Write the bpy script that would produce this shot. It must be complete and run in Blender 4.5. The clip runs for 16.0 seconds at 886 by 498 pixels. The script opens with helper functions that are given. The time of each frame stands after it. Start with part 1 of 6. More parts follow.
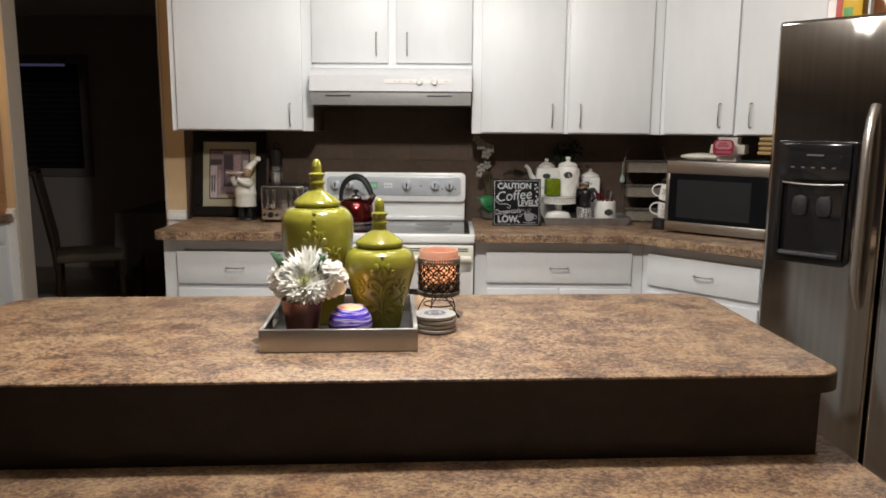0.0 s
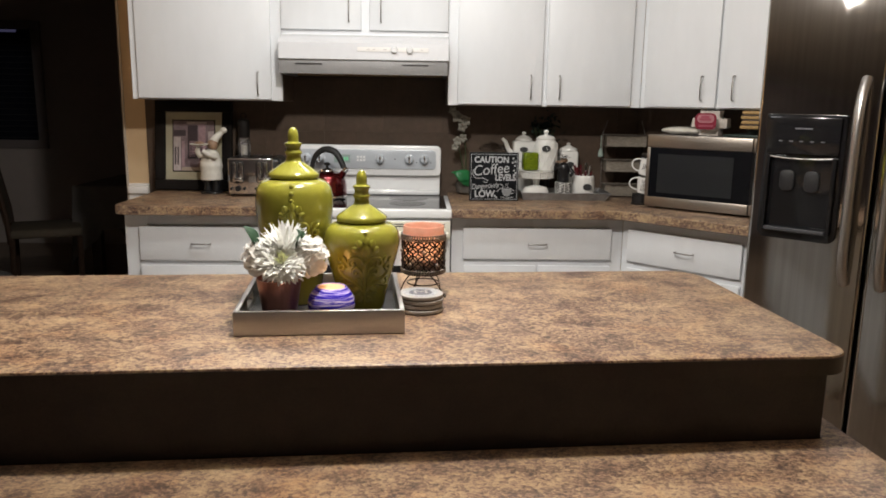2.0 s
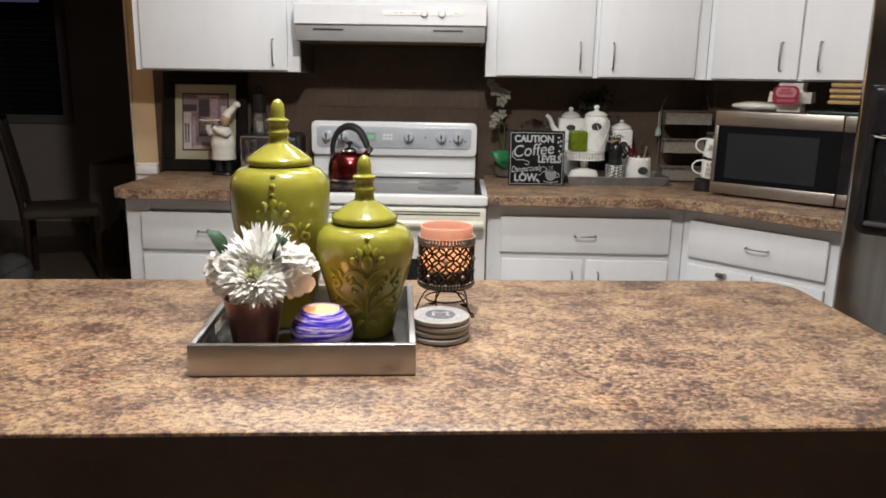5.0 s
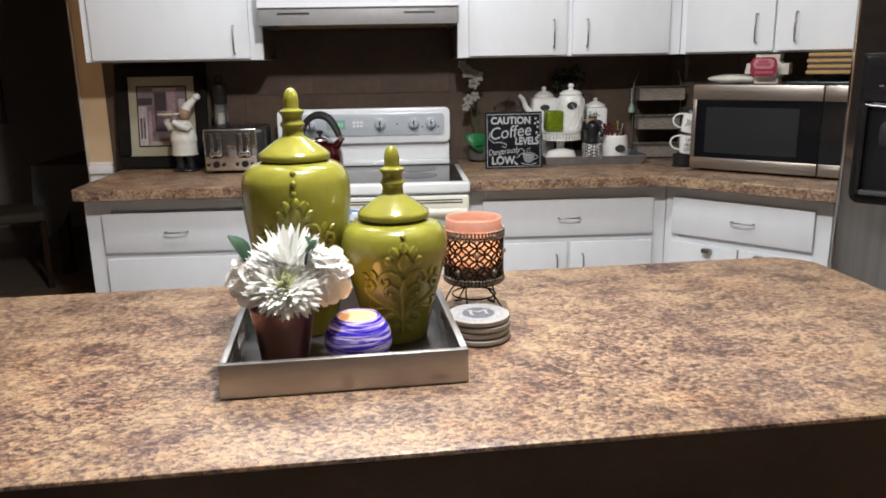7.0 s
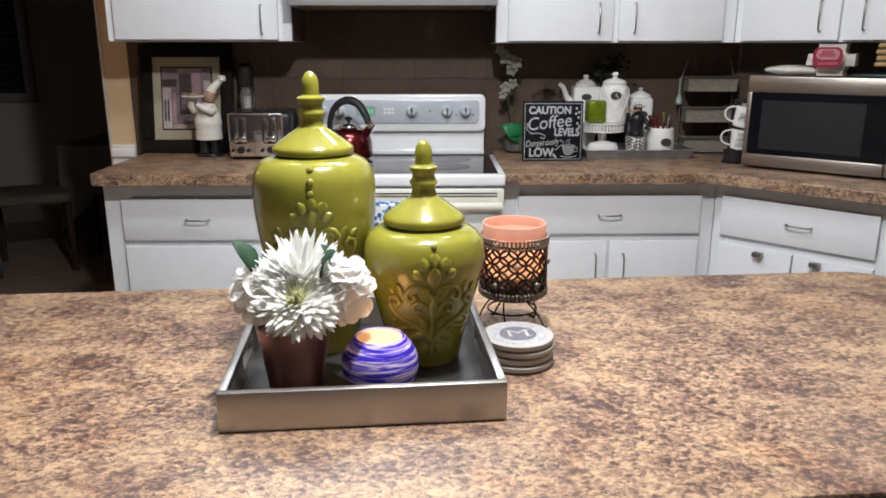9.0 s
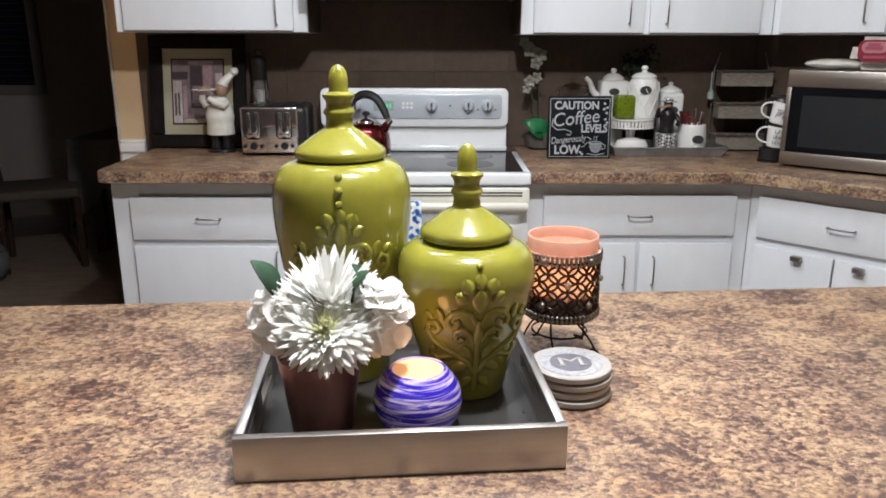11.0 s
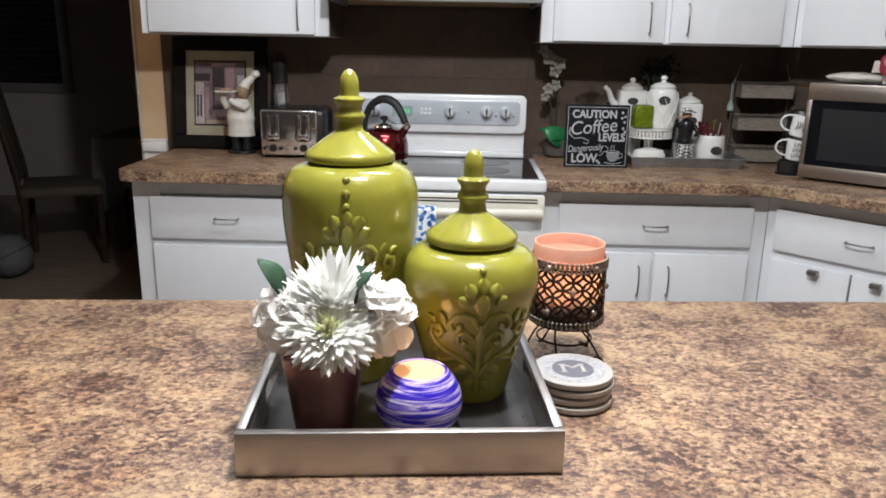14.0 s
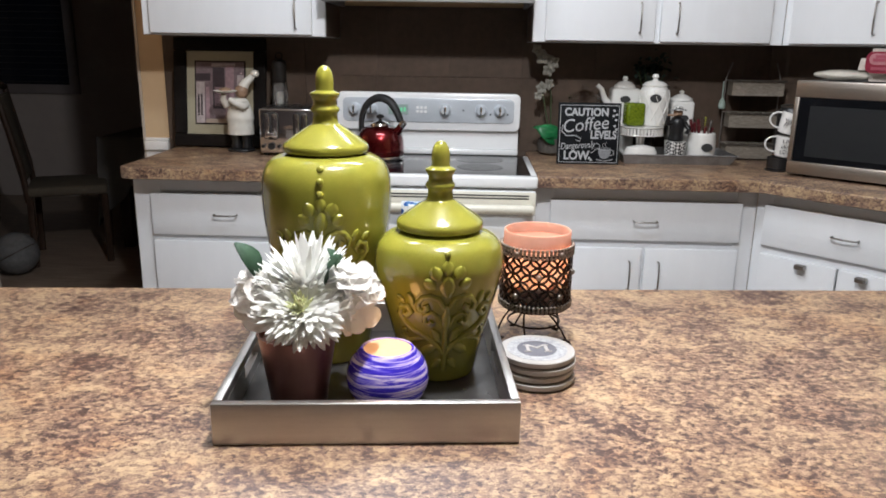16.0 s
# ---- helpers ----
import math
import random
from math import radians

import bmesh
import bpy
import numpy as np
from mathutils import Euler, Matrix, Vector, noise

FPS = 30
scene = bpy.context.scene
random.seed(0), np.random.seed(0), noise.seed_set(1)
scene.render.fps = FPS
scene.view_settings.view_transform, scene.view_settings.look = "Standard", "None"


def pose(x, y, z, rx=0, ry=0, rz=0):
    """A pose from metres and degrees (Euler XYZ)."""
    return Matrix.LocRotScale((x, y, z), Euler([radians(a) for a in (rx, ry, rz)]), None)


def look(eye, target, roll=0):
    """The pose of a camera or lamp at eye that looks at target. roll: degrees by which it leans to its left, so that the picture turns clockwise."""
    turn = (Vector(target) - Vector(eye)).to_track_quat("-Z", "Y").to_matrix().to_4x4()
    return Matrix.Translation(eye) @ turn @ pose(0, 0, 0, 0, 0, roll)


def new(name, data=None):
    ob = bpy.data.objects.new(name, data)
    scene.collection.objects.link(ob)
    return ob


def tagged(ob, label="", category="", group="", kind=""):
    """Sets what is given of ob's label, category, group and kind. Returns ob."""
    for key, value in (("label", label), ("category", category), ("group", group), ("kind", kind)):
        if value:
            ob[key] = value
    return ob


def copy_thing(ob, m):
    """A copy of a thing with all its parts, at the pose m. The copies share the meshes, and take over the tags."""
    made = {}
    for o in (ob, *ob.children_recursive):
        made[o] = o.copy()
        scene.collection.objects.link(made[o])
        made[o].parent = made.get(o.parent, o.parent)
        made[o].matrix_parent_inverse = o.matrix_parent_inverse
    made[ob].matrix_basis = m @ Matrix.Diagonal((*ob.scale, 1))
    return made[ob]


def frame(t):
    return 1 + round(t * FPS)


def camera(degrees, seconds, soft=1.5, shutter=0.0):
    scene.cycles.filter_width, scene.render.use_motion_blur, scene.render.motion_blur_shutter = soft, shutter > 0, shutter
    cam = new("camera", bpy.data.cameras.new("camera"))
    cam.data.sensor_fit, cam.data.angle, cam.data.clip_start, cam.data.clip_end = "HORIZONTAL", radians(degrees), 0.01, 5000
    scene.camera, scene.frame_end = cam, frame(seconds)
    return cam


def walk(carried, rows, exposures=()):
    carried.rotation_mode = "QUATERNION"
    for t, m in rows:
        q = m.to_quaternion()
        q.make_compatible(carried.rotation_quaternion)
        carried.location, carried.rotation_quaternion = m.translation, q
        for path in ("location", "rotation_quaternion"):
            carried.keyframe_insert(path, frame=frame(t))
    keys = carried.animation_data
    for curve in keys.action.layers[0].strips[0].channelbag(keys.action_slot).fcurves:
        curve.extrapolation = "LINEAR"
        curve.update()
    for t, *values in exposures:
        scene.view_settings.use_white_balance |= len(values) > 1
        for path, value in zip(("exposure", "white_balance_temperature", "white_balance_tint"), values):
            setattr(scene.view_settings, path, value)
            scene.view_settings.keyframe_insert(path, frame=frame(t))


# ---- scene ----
cam = camera(61.0, 16.0, 1.75)
PATH = [
    (0, (0.316, 0.192, 1.389), (0.286, 2.166, 1.072), 0.4),
    (0.5, (0.312, 0.231, 1.388), (0.278, 2.207, 1.076), 0.7),
    (1, (0.295, 0.26, 1.387), (0.306, 2.235, 1.069), 0.4),
    (1.5, (0.276, 0.275, 1.38), (0.329, 2.246, 1.047), 0.2),
    (2, (0.267, 0.298, 1.371), (0.33, 2.261, 0.991), 0.9),
    (2.5, (0.284, 0.362, 1.366), (0.305, 2.32, 0.959), 0.9),
    (3, (0.308, 0.462, 1.368), (0.262, 2.421, 0.968), 1.8),
    (3.5, (0.338, 0.54, 1.362), (0.234, 2.498, 0.97), 2.2),
    (4, (0.357, 0.58, 1.352), (0.191, 2.526, 0.922), 1.6),
    (4.5, (0.343, 0.628, 1.353), (0.271, 2.577, 0.91), 2.2),
    (4.7, (0.327, 0.656, 1.353), (0.265, 2.606, 0.911), 1.5),
    (6.8, (0.163, 0.784, 1.349), (0.239, 2.726, 0.876), -1.1),
    (7, (0.153, 0.788, 1.349), (0.257, 2.726, 0.867), -1.0),
    (7.5, (0.144, 0.814, 1.347), (0.235, 2.747, 0.844), -0.9),
    (8, (0.143, 0.856, 1.346), (0.204, 2.791, 0.845), -0.4),
    (8.2, (0.146, 0.879, 1.347), (0.201, 2.814, 0.846), -0.5),
    (10.3, (0.152, 1.016, 1.34), (0.131, 2.94, 0.792), 1.0),
    (10.5, (0.146, 1.031, 1.344), (0.114, 2.958, 0.809), 0.6),
    (11, (0.109, 1.072, 1.342), (0.111, 2.999, 0.808), 0.1),
    (11.5, (0.097, 1.083, 1.34), (0.117, 3.01, 0.808), 0.8),
    (12, (0.1, 1.08, 1.344), (0.119, 3.013, 0.831), 0.9),
    (12.5, (0.106, 1.075, 1.344), (0.121, 3.006, 0.824), 1.0),
    (13, (0.113, 1.075, 1.34), (0.092, 3.004, 0.811), 1.3),
    (13.5, (0.12, 1.072, 1.343), (0.084, 3.002, 0.821), 1.2),
    (14, (0.126, 1.061, 1.343), (0.077, 2.992, 0.823), 1.1),
    (14.5, (0.135, 1.051, 1.342), (0.072, 2.979, 0.812), 0.6),
    (15, (0.151, 1.044, 1.341), (0.097, 2.971, 0.809), 0.7),
    (15.5, (0.164, 1.029, 1.339), (0.082, 2.952, 0.795), 0.8),
    (16, (0.177, 1.006, 1.339), (0.108, 2.936, 0.821), 0.9),
]
walk(cam, [(t, look(eye, target, roll)) for t, eye, target, roll in PATH],
     exposures=((0.0, -0.20, 7050, 10), (4.7, -0.13, 6850, 10), (7.0, 0.0, 6500, 10), (10.5, 0.0, 6300, 10), (16.0, 0.0, 6300, 10)))

# ---- world, lamps, exposure ----
world = bpy.data.worlds.new("night")
scene.world = world
world.use_nodes = True
world.node_tree.nodes["Background"].inputs[0].default_value = (0.012, 0.014, 0.02, 1)
world.node_tree.nodes["Background"].inputs[1].default_value = 1.0


def lamp(name, kind, at, target, power, colour, size, size_y=None):
    data = bpy.data.lights.new(name, kind)
    data.energy, data.color = power, colour
    if kind == "AREA":
        data.shape = "RECTANGLE" if size_y else "DISK"
        data.size = size
        if size_y:
            data.size_y = size_y
    else:
        data.shadow_soft_size = size
    ob = new(name, data)
    ob.matrix_world = look(at, target)
    return ob


LAMP, TUBE = (0.24, 1.84), (0.05, 2.85)
lamp("ceiling_lamp_light", "POINT", (*LAMP, 2.350), (*LAMP, 0), 114, (1.0, 0.98, 0.985), 0.05)
lamp("tube_lamp_light", "AREA", (*TUBE, 2.40), (TUBE[0], TUBE[1] + 0.001, 0), 21, (0.88, 0.94, 1.0), 1.1, 0.22)
# added warm fill that brightens the beige wall by the doorway; no fixture
lamp("side_wall_fill_light", "POINT", (-2.45, 3.85, 1.75), (-2.45, 3.85, 0), 4.0, (1.0, 0.66, 0.32), 0.05)

# ---- materials ----
MATS = {}


def mat(name, colour, rough=0.5, metal=0.0, vary=0.0, scale=8.0, bump=0.0, bump_scale=60.0, second=None, coat=0.0,
        stretch=(1, 1, 1), emit=None, power=0.0, trans=0.0, ior=1.45, rough_vary=0.0):
    """A procedural surface: colour with cloudy variation at two scales, and fine relief."""
    if name in MATS:
        return MATS[name]
    m = bpy.data.materials.new(name)
    m.use_nodes = True
    n, l = m.node_tree.nodes, m.node_tree.links
    b = n["Principled BSDF"]
    b.inputs["Base Color"].default_value = (*colour, 1)
    b.inputs["Roughness"].default_value = rough
    b.inputs["Metallic"].default_value = metal
    b.inputs["Coat Weight"].default_value = coat
    b.inputs["Coat Roughness"].default_value = 0.05
    b.inputs["Transmission Weight"].default_value = trans
    b.inputs["IOR"].default_value = ior
    if emit:
        b.inputs["Emission Color"].default_value = (*emit, 1)
        b.inputs["Emission Strength"].default_value = power
    if vary or bump or rough_vary:
        co = n.new("ShaderNodeTexCoord")
        mp = n.new("ShaderNodeMapping")
        mp.inputs["Scale"].default_value = stretch
        l.new(co.outputs["Object"], mp.inputs["Vector"])
    if vary or rough_vary:
        a = n.new("ShaderNodeTexNoise")
        a.inputs["Scale"].default_value, a.inputs["Detail"].default_value = scale, 6
        c = n.new("ShaderNodeTexNoise")
        c.inputs["Scale"].default_value, c.inputs["Detail"].default_value = scale * 7, 4
        l.new(mp.outputs[0], a.inputs["Vector"])
        l.new(mp.outputs[0], c.inputs["Vector"])
        s = n.new("ShaderNodeMath")
        s.operation = "MULTIPLY_ADD"
        s.inputs[1].default_value = 0.4
        l.new(c.outputs["Fac"], s.inputs[0])
        k = n.new("ShaderNodeMath")
        k.operation = "MULTIPLY"
        k.inputs[1].default_value = 0.6
        l.new(a.outputs["Fac"], k.inputs[0])
        l.new(k.outputs[0], s.inputs[2])
    if vary:
        r = n.new("ShaderNodeValToRGB")
        r.color_ramp.elements[0].position, r.color_ramp.elements[1].position = 0.36, 0.66
        dark = second or tuple(max(0, x * (1 - vary)) for x in colour)
        r.color_ramp.elements[0].color = (*dark, 1)
        r.color_ramp.elements[1].color = (*colour, 1)
        l.new(s.outputs[0], r.inputs[0])
        l.new(r.outputs[0], b.inputs["Base Color"])
    if rough_vary:
        q = n.new("ShaderNodeMapRange")
        q.inputs["From Min"].default_value, q.inputs["From Max"].default_value = 0.3, 0.7
        q.inputs["To Min"].default_value, q.inputs["To Max"].default_value = max(0.02, rough - rough_vary), rough + rough_vary
        l.new(s.outputs[0], q.inputs["Value"])
        l.new(q.outputs[0], b.inputs["Roughness"])
    if bump:
        t = n.new("ShaderNodeTexNoise")
        t.inputs["Scale"].default_value, t.inputs["Detail"].default_value = bump_scale, 5
        l.new(mp.outputs[0], t.inputs["Vector"])
        u = n.new("ShaderNodeBump")
        u.inputs["Strength"].default_value, u.inputs["Distance"].default_value = bump, 0.004
        l.new(t.outputs["Fac"], u.inputs["Height"])
        l.new(u.outputs[0], b.inputs["Normal"])
    MATS[name] = m
    return m


def laminate(name, turn=0.0):
    """Mottled brown and cream stone-look laminate: soft clouds, streaky flecks and fine dark grains."""
    m = bpy.data.materials.new(name)
    m.use_nodes = True
    n, l = m.node_tree.nodes, m.node_tree.links
    b = n["Principled BSDF"]
    co, mp = n.new("ShaderNodeTexCoord"), n.new("ShaderNodeMapping")
    mp.inputs["Scale"].default_value = (0.88, 1.06, 1.0)
    mp.inputs["Rotation"].default_value = (0, 0, turn)
    l.new(co.outputs["Object"], mp.inputs["Vector"])

    def cloud(scale, detail, dist=0.0, rough=0.6):
        t = n.new("ShaderNodeTexNoise")
        t.inputs["Scale"].default_value, t.inputs["Detail"].default_value = scale, detail
        t.inputs["Distortion"].default_value, t.inputs["Roughness"].default_value = dist, rough
        l.new(mp.outputs[0], t.inputs["Vector"])
        return t

    big, mid, fine = cloud(14, 6, 0.4, 0.60), cloud(120, 6, 0.5, 0.74), cloud(210, 4, 0.6, 0.66)
    # sharp-edged flecks: cells of a bent lattice, each with a shade of its own
    bend, cells, sep, blend = n.new("ShaderNodeMix"), n.new("ShaderNodeTexVoronoi"), n.new("ShaderNodeSeparateColor"), n.new("ShaderNodeMath")
    bend.data_type, bend.blend_type = "RGBA", "ADD"
    bend.inputs["Factor"].default_value = 0.016
    warp = cloud(120, 3, 0.0, 0.7)
    l.new(mp.outputs[0], bend.inputs["A"])
    l.new(warp.outputs["Color"], bend.inputs["B"])
    cells.inputs["Scale"].default_value = 165
    l.new(bend.outputs["Result"], cells.inputs["Vector"])
    l.new(cells.outputs["Color"], sep.inputs[0])
    blend.operation = "MULTIPLY_ADD"
    blend.inputs[1].default_value = 0.12
    l.new(sep.outputs[0], blend.inputs[0])
    add = n.new("ShaderNodeMath")
    add.operation = "MULTIPLY_ADD"
    add.inputs[1].default_value = 0.36
    l.new(big.outputs["Fac"], add.inputs[0])
    half = n.new("ShaderNodeMath")
    half.operation = "MULTIPLY"
    half.inputs[1].default_value = 0.52
    l.new(mid.outputs["Fac"], half.inputs[0])
    l.new(half.outputs[0], blend.inputs[2])
    l.new(blend.outputs[0], add.inputs[2])
    r = n.new("ShaderNodeValToRGB")
    e = r.color_ramp.elements
    e[0].position, e[0].color = 0.415, (0.063, 0.037, 0.030, 1)
    e[1].position, e[1].color = 0.615, (0.465, 0.333, 0.193, 1)
    for pos, col in ((0.445, (0.119, 0.070, 0.052, 1)), (0.472, (0.180, 0.110, 0.077, 1)), (0.498, (0.234, 0.151, 0.100, 1)), (0.525, (0.295, 0.198, 0.126, 1)), (0.555, (0.369, 0.257, 0.154, 1))):
        x = e.new(pos)
        x.color = col
    l.new(add.outputs[0], r.inputs[0])
    f = n.new("ShaderNodeValToRGB")
    f.color_ramp.elements[0].position, f.color_ramp.elements[0].color = 0.390, (0.30, 0.215, 0.18, 1)
    f.color_ramp.elements[1].position, f.color_ramp.elements[1].color = 0.425, (1, 1, 1, 1)
    l.new(fine.outputs["Fac"], f.inputs[0])
    mix = n.new("ShaderNodeMix")
    mix.data_type, mix.blend_type = "RGBA", "MULTIPLY"
    mix.inputs["Factor"].default_value = 0.60
    l.new(r.outputs[0], mix.inputs["A"])
    l.new(f.outputs[0], mix.inputs["B"])
    rust, rr, warm = cloud(7, 6, 1.0, 0.7), n.new("ShaderNodeValToRGB"), n.new("ShaderNodeMix")
    rr.color_ramp.elements[0].position, rr.color_ramp.elements[0].color = 0.50, (1, 1, 1, 1)
    rr.color_ramp.elements[1].position, rr.color_ramp.elements[1].color = 0.66, (1.0, 0.74, 0.56, 1)
    warm.data_type, warm.blend_type = "RGBA", "MULTIPLY"
    warm.inputs["Factor"].default_value = 0.5
    l.new(rust.outputs["Fac"], rr.inputs[0])
    l.new(mix.outputs["Result"], warm.inputs["A"])
    l.new(rr.outputs[0], warm.inputs["B"])
    l.new(warm.outputs["Result"], b.inputs["Base Color"])
    b.inputs["Roughness"].default_value = 0.42
    bp = n.new("ShaderNodeBump")
    bp.inputs["Strength"].default_value, bp.inputs["Distance"].default_value = 0.08, 0.001
    l.new(fine.outputs["Fac"], bp.inputs["Height"])
    l.new(bp.outputs[0], b.inputs["Normal"])
    return m


LAM = laminate("laminate")
WHITE = mat("cabinet_paint", (0.772, 0.795, 0.815), 0.42, vary=0.06, scale=3, bump=0.05, bump_scale=30, stretch=(1, 1, 0.3))
BEIGE = mat("beige_wall_paint", (0.62, 0.45, 0.27), 0.75, vary=0.08, scale=2, bump=0.1, bump_scale=90)
CEIL = mat("ceiling_paint", (0.75, 0.73, 0.70), 0.9, vary=0.06, scale=3, bump=0.5, bump_scale=50)
TRIM = mat("white_trim_paint", (0.78, 0.76, 0.73), 0.45, vary=0.06, scale=6)
# dark tone with the dimness of unlit places put into the colour
DARKWALL = mat("dim_room_dark", (0.22, 0.19, 0.185), 0.8, vary=0.1, scale=2)
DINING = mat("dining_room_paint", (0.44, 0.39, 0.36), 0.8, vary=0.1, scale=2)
FLOORM = mat("dark_floor", (0.32, 0.24, 0.18), 0.4, vary=0.5, scale=5, stretch=(1, 6, 1))
TILE = mat("brown_tile", (0.106, 0.075, 0.055), 0.50, vary=0.30, scale=5, bump=0.1, bump_scale=40)
GROUT = mat("grout", (0.098, 0.072, 0.055), 0.9, vary=0.2, scale=30)
STEEL = mat("brushed_steel", (0.48, 0.46, 0.44), 0.33, 1.0, vary=0.10, scale=5, stretch=(30, 30, 1), rough_vary=0.06)


def brushed(name, colour, rough):
    """Brushed steel sheet with faint upright streaks."""
    m = bpy.data.materials.new(name)
    m.use_nodes = True
    n, l = m.node_tree.nodes, m.node_tree.links
    n.remove(n["Principled BSDF"])
    g, co, mp, no, ra, ro = (n.new("ShaderNode" + k) for k in ("BsdfGlossy", "TexCoord", "Mapping", "TexNoise", "ValToRGB", "MapRange"))
    g.distribution = "BECKMANN"
    mp.inputs["Scale"].default_value = (14, 14, 0.35)
    no.inputs["Scale"].default_value, no.inputs["Detail"].default_value = 4, 6
    l.new(co.outputs["Object"], mp.inputs["Vector"])
    l.new(mp.outputs[0], no.inputs["Vector"])
    ra.color_ramp.elements[0].position, ra.color_ramp.elements[0].color = 0.35, (*(0.86 * c for c in colour), 1)
    ra.color_ramp.elements[1].position, ra.color_ramp.elements[1].color = 0.65, (*colour, 1)
    ro.inputs["To Min"].default_value, ro.inputs["To Max"].default_value = rough - 0.02, rough + 0.03
    l.new(no.outputs["Fac"], ra.inputs[0])
    l.new(no.outputs["Fac"], ro.inputs["Value"])
    l.new(ra.outputs[0], g.inputs["Color"])
    l.new(ro.outputs[0], g.inputs["Roughness"])
    l.new(g.outputs[0], n["Material Output"].inputs["Surface"])
    return m


FRIDGE = brushed("fridge_steel", (0.46, 0.445, 0.425), 0.115)
NICKEL = mat("nickel", (0.34, 0.32, 0.30), 0.32, 1.0, vary=0.15, scale=40)
CHROME = mat("chrome", (0.82, 0.82, 0.82), 0.10, 1.0, vary=0.05, scale=20)
ENAMEL = mat("white_enamel", (0.80, 0.81, 0.81), 0.18, vary=0.04, scale=5, coat=0.3)
HOODGREY = mat("hood_grey", (0.23, 0.225, 0.22), 0.45, vary=0.1, scale=12)
GLASSTOP = mat("black_glass", (0.012, 0.012, 0.014), 0.10, vary=0.3, scale=20)
BLACK = mat("black_plastic", (0.018, 0.017, 0.017), 0.35, vary=0.3, scale=25, bump=0.05)
TILE.node_tree.nodes["Principled BSDF"].inputs["Specular IOR Level"].default_value = 0.22
MWSTEEL = mat("microwave_steel", (0.36, 0.32, 0.28), 0.38, 1.0, vary=0.10, scale=5, stretch=(1, 30, 30), rough_vary=0.05)
# brown laminate with the shade of the bar's unlit front put into the colour
BARFACE = mat("bar_front_shaded", (0.021, 0.014, 0.011), 0.5, vary=0.6, scale=22, bump=0.05)


# ---- mesh helpers ----
def box(bm, x0, x1, y0, y1, z0, z1, bevel=0.0, seg=2):
    m = Matrix.LocRotScale(((x0 + x1) / 2, (y0 + y1) / 2, (z0 + z1) / 2), None, (x1 - x0, y1 - y0, z1 - z0))
    vs = bmesh.ops.create_cube(bm, size=1, matrix=m)["verts"]
    if bevel:
        es = {e for v in vs for e in v.link_edges}
        bmesh.ops.bevel(bm, geom=list(es), offset=bevel, segments=seg, profile=0.5, affect="EDGES")
    return bm


def boxbm(*a, **k):
    return box(bmesh.new(), *a, **k)


def lathe(profile, seg=40, bm=None, centre=(0, 0, 0), sx=1, sy=1):
    """Turn a list of (radius, height) about z; ends with radius 0 are closed."""
    bm = bm or bmesh.new()
    rings = []
    for r, z in profile:
        if r < 1e-6:
            rings.append([bm.verts.new((centre[0], centre[1], centre[2] + z))])
        else:
            rings.append([bm.verts.new((centre[0] + sx * r * math.cos(2 * math.pi * i / seg),
                                        centre[1] + sy * r * math.sin(2 * math.pi * i / seg), centre[2] + z)) for i in range(seg)])
    for a, b in zip(rings, rings[1:]):
        for i in range(seg):
            j = (i + 1) % seg
            q = [a[i % len(a)], a[j % len(a)], b[j % len(b)], b[i % len(b)]]
            u = []
            for v in q:
                if v not in u:
                    u.append(v)
            if len(u) > 2:
                bm.faces.new(u)
    return bm


def tube(points, radius, seg=8, bm=None, closed=False, flat=1.0):
    """A round bar along points; radius is one number or a number for each point."""
    bm = bm or bmesh.new()
    pts = [Vector(p) for p in points]
    n = len(pts)
    rad = radius if isinstance(radius, (list, tuple)) else [radius] * n
    rings, up = [], None
    for i, p in enumerate(pts):
        a, b = (pts[i - 1], pts[(i + 1) % n]) if closed else (pts[max(i - 1, 0)], pts[min(i + 1, n - 1)])
        d = (b - a).normalized()
        if up is None:
            up = d.orthogonal().normalized()
        up = (up - d * up.dot(d)).normalized()
        side = d.cross(up)
        rings.append([bm.verts.new(p + rad[i] * (up * math.cos(2 * math.pi * k / seg) + flat * side * math.sin(2 * math.pi * k / seg))) for k in range(seg)])
    pairs = list(zip(rings, rings[1:])) + ([(rings[-1], rings[0])] if closed else [])
    for a, b in pairs:
        for k in range(seg):
            bm.faces.new((a[k], a[(k + 1) % seg], b[(k + 1) % seg], b[k]))
    if not closed:
        bm.faces.new(rings[0][::-1])
        bm.faces.new(rings[-1])
    return bm


def slab(outline, z0, z1, bevel=0.0, bm=None, seg=2):
    """An upright prism over an outline of (x, y)."""
    bm = bm or bmesh.new()
    f = bm.faces.new([bm.verts.new((x, y, z0)) for x, y in outline])
    bmesh.ops.recalc_face_normals(bm, faces=[f])
    top = bmesh.ops.extrude_face_region(bm, geom=[f])
    vs = [v for v in top["geom"] if isinstance(v, bmesh.types.BMVert)]
    bmesh.ops.translate(bm, verts=vs, vec=(0, 0, z1 - z0))
    bmesh.ops.recalc_face_normals(bm, faces=bm.faces)
    if bevel:
        es = [e for e in bm.edges if abs(e.verts[0].co.z - e.verts[1].co.z) < 1e-6]
        bmesh.ops.bevel(bm, geom=es, offset=bevel, segments=seg, profile=0.5, affect="EDGES")
    return bm


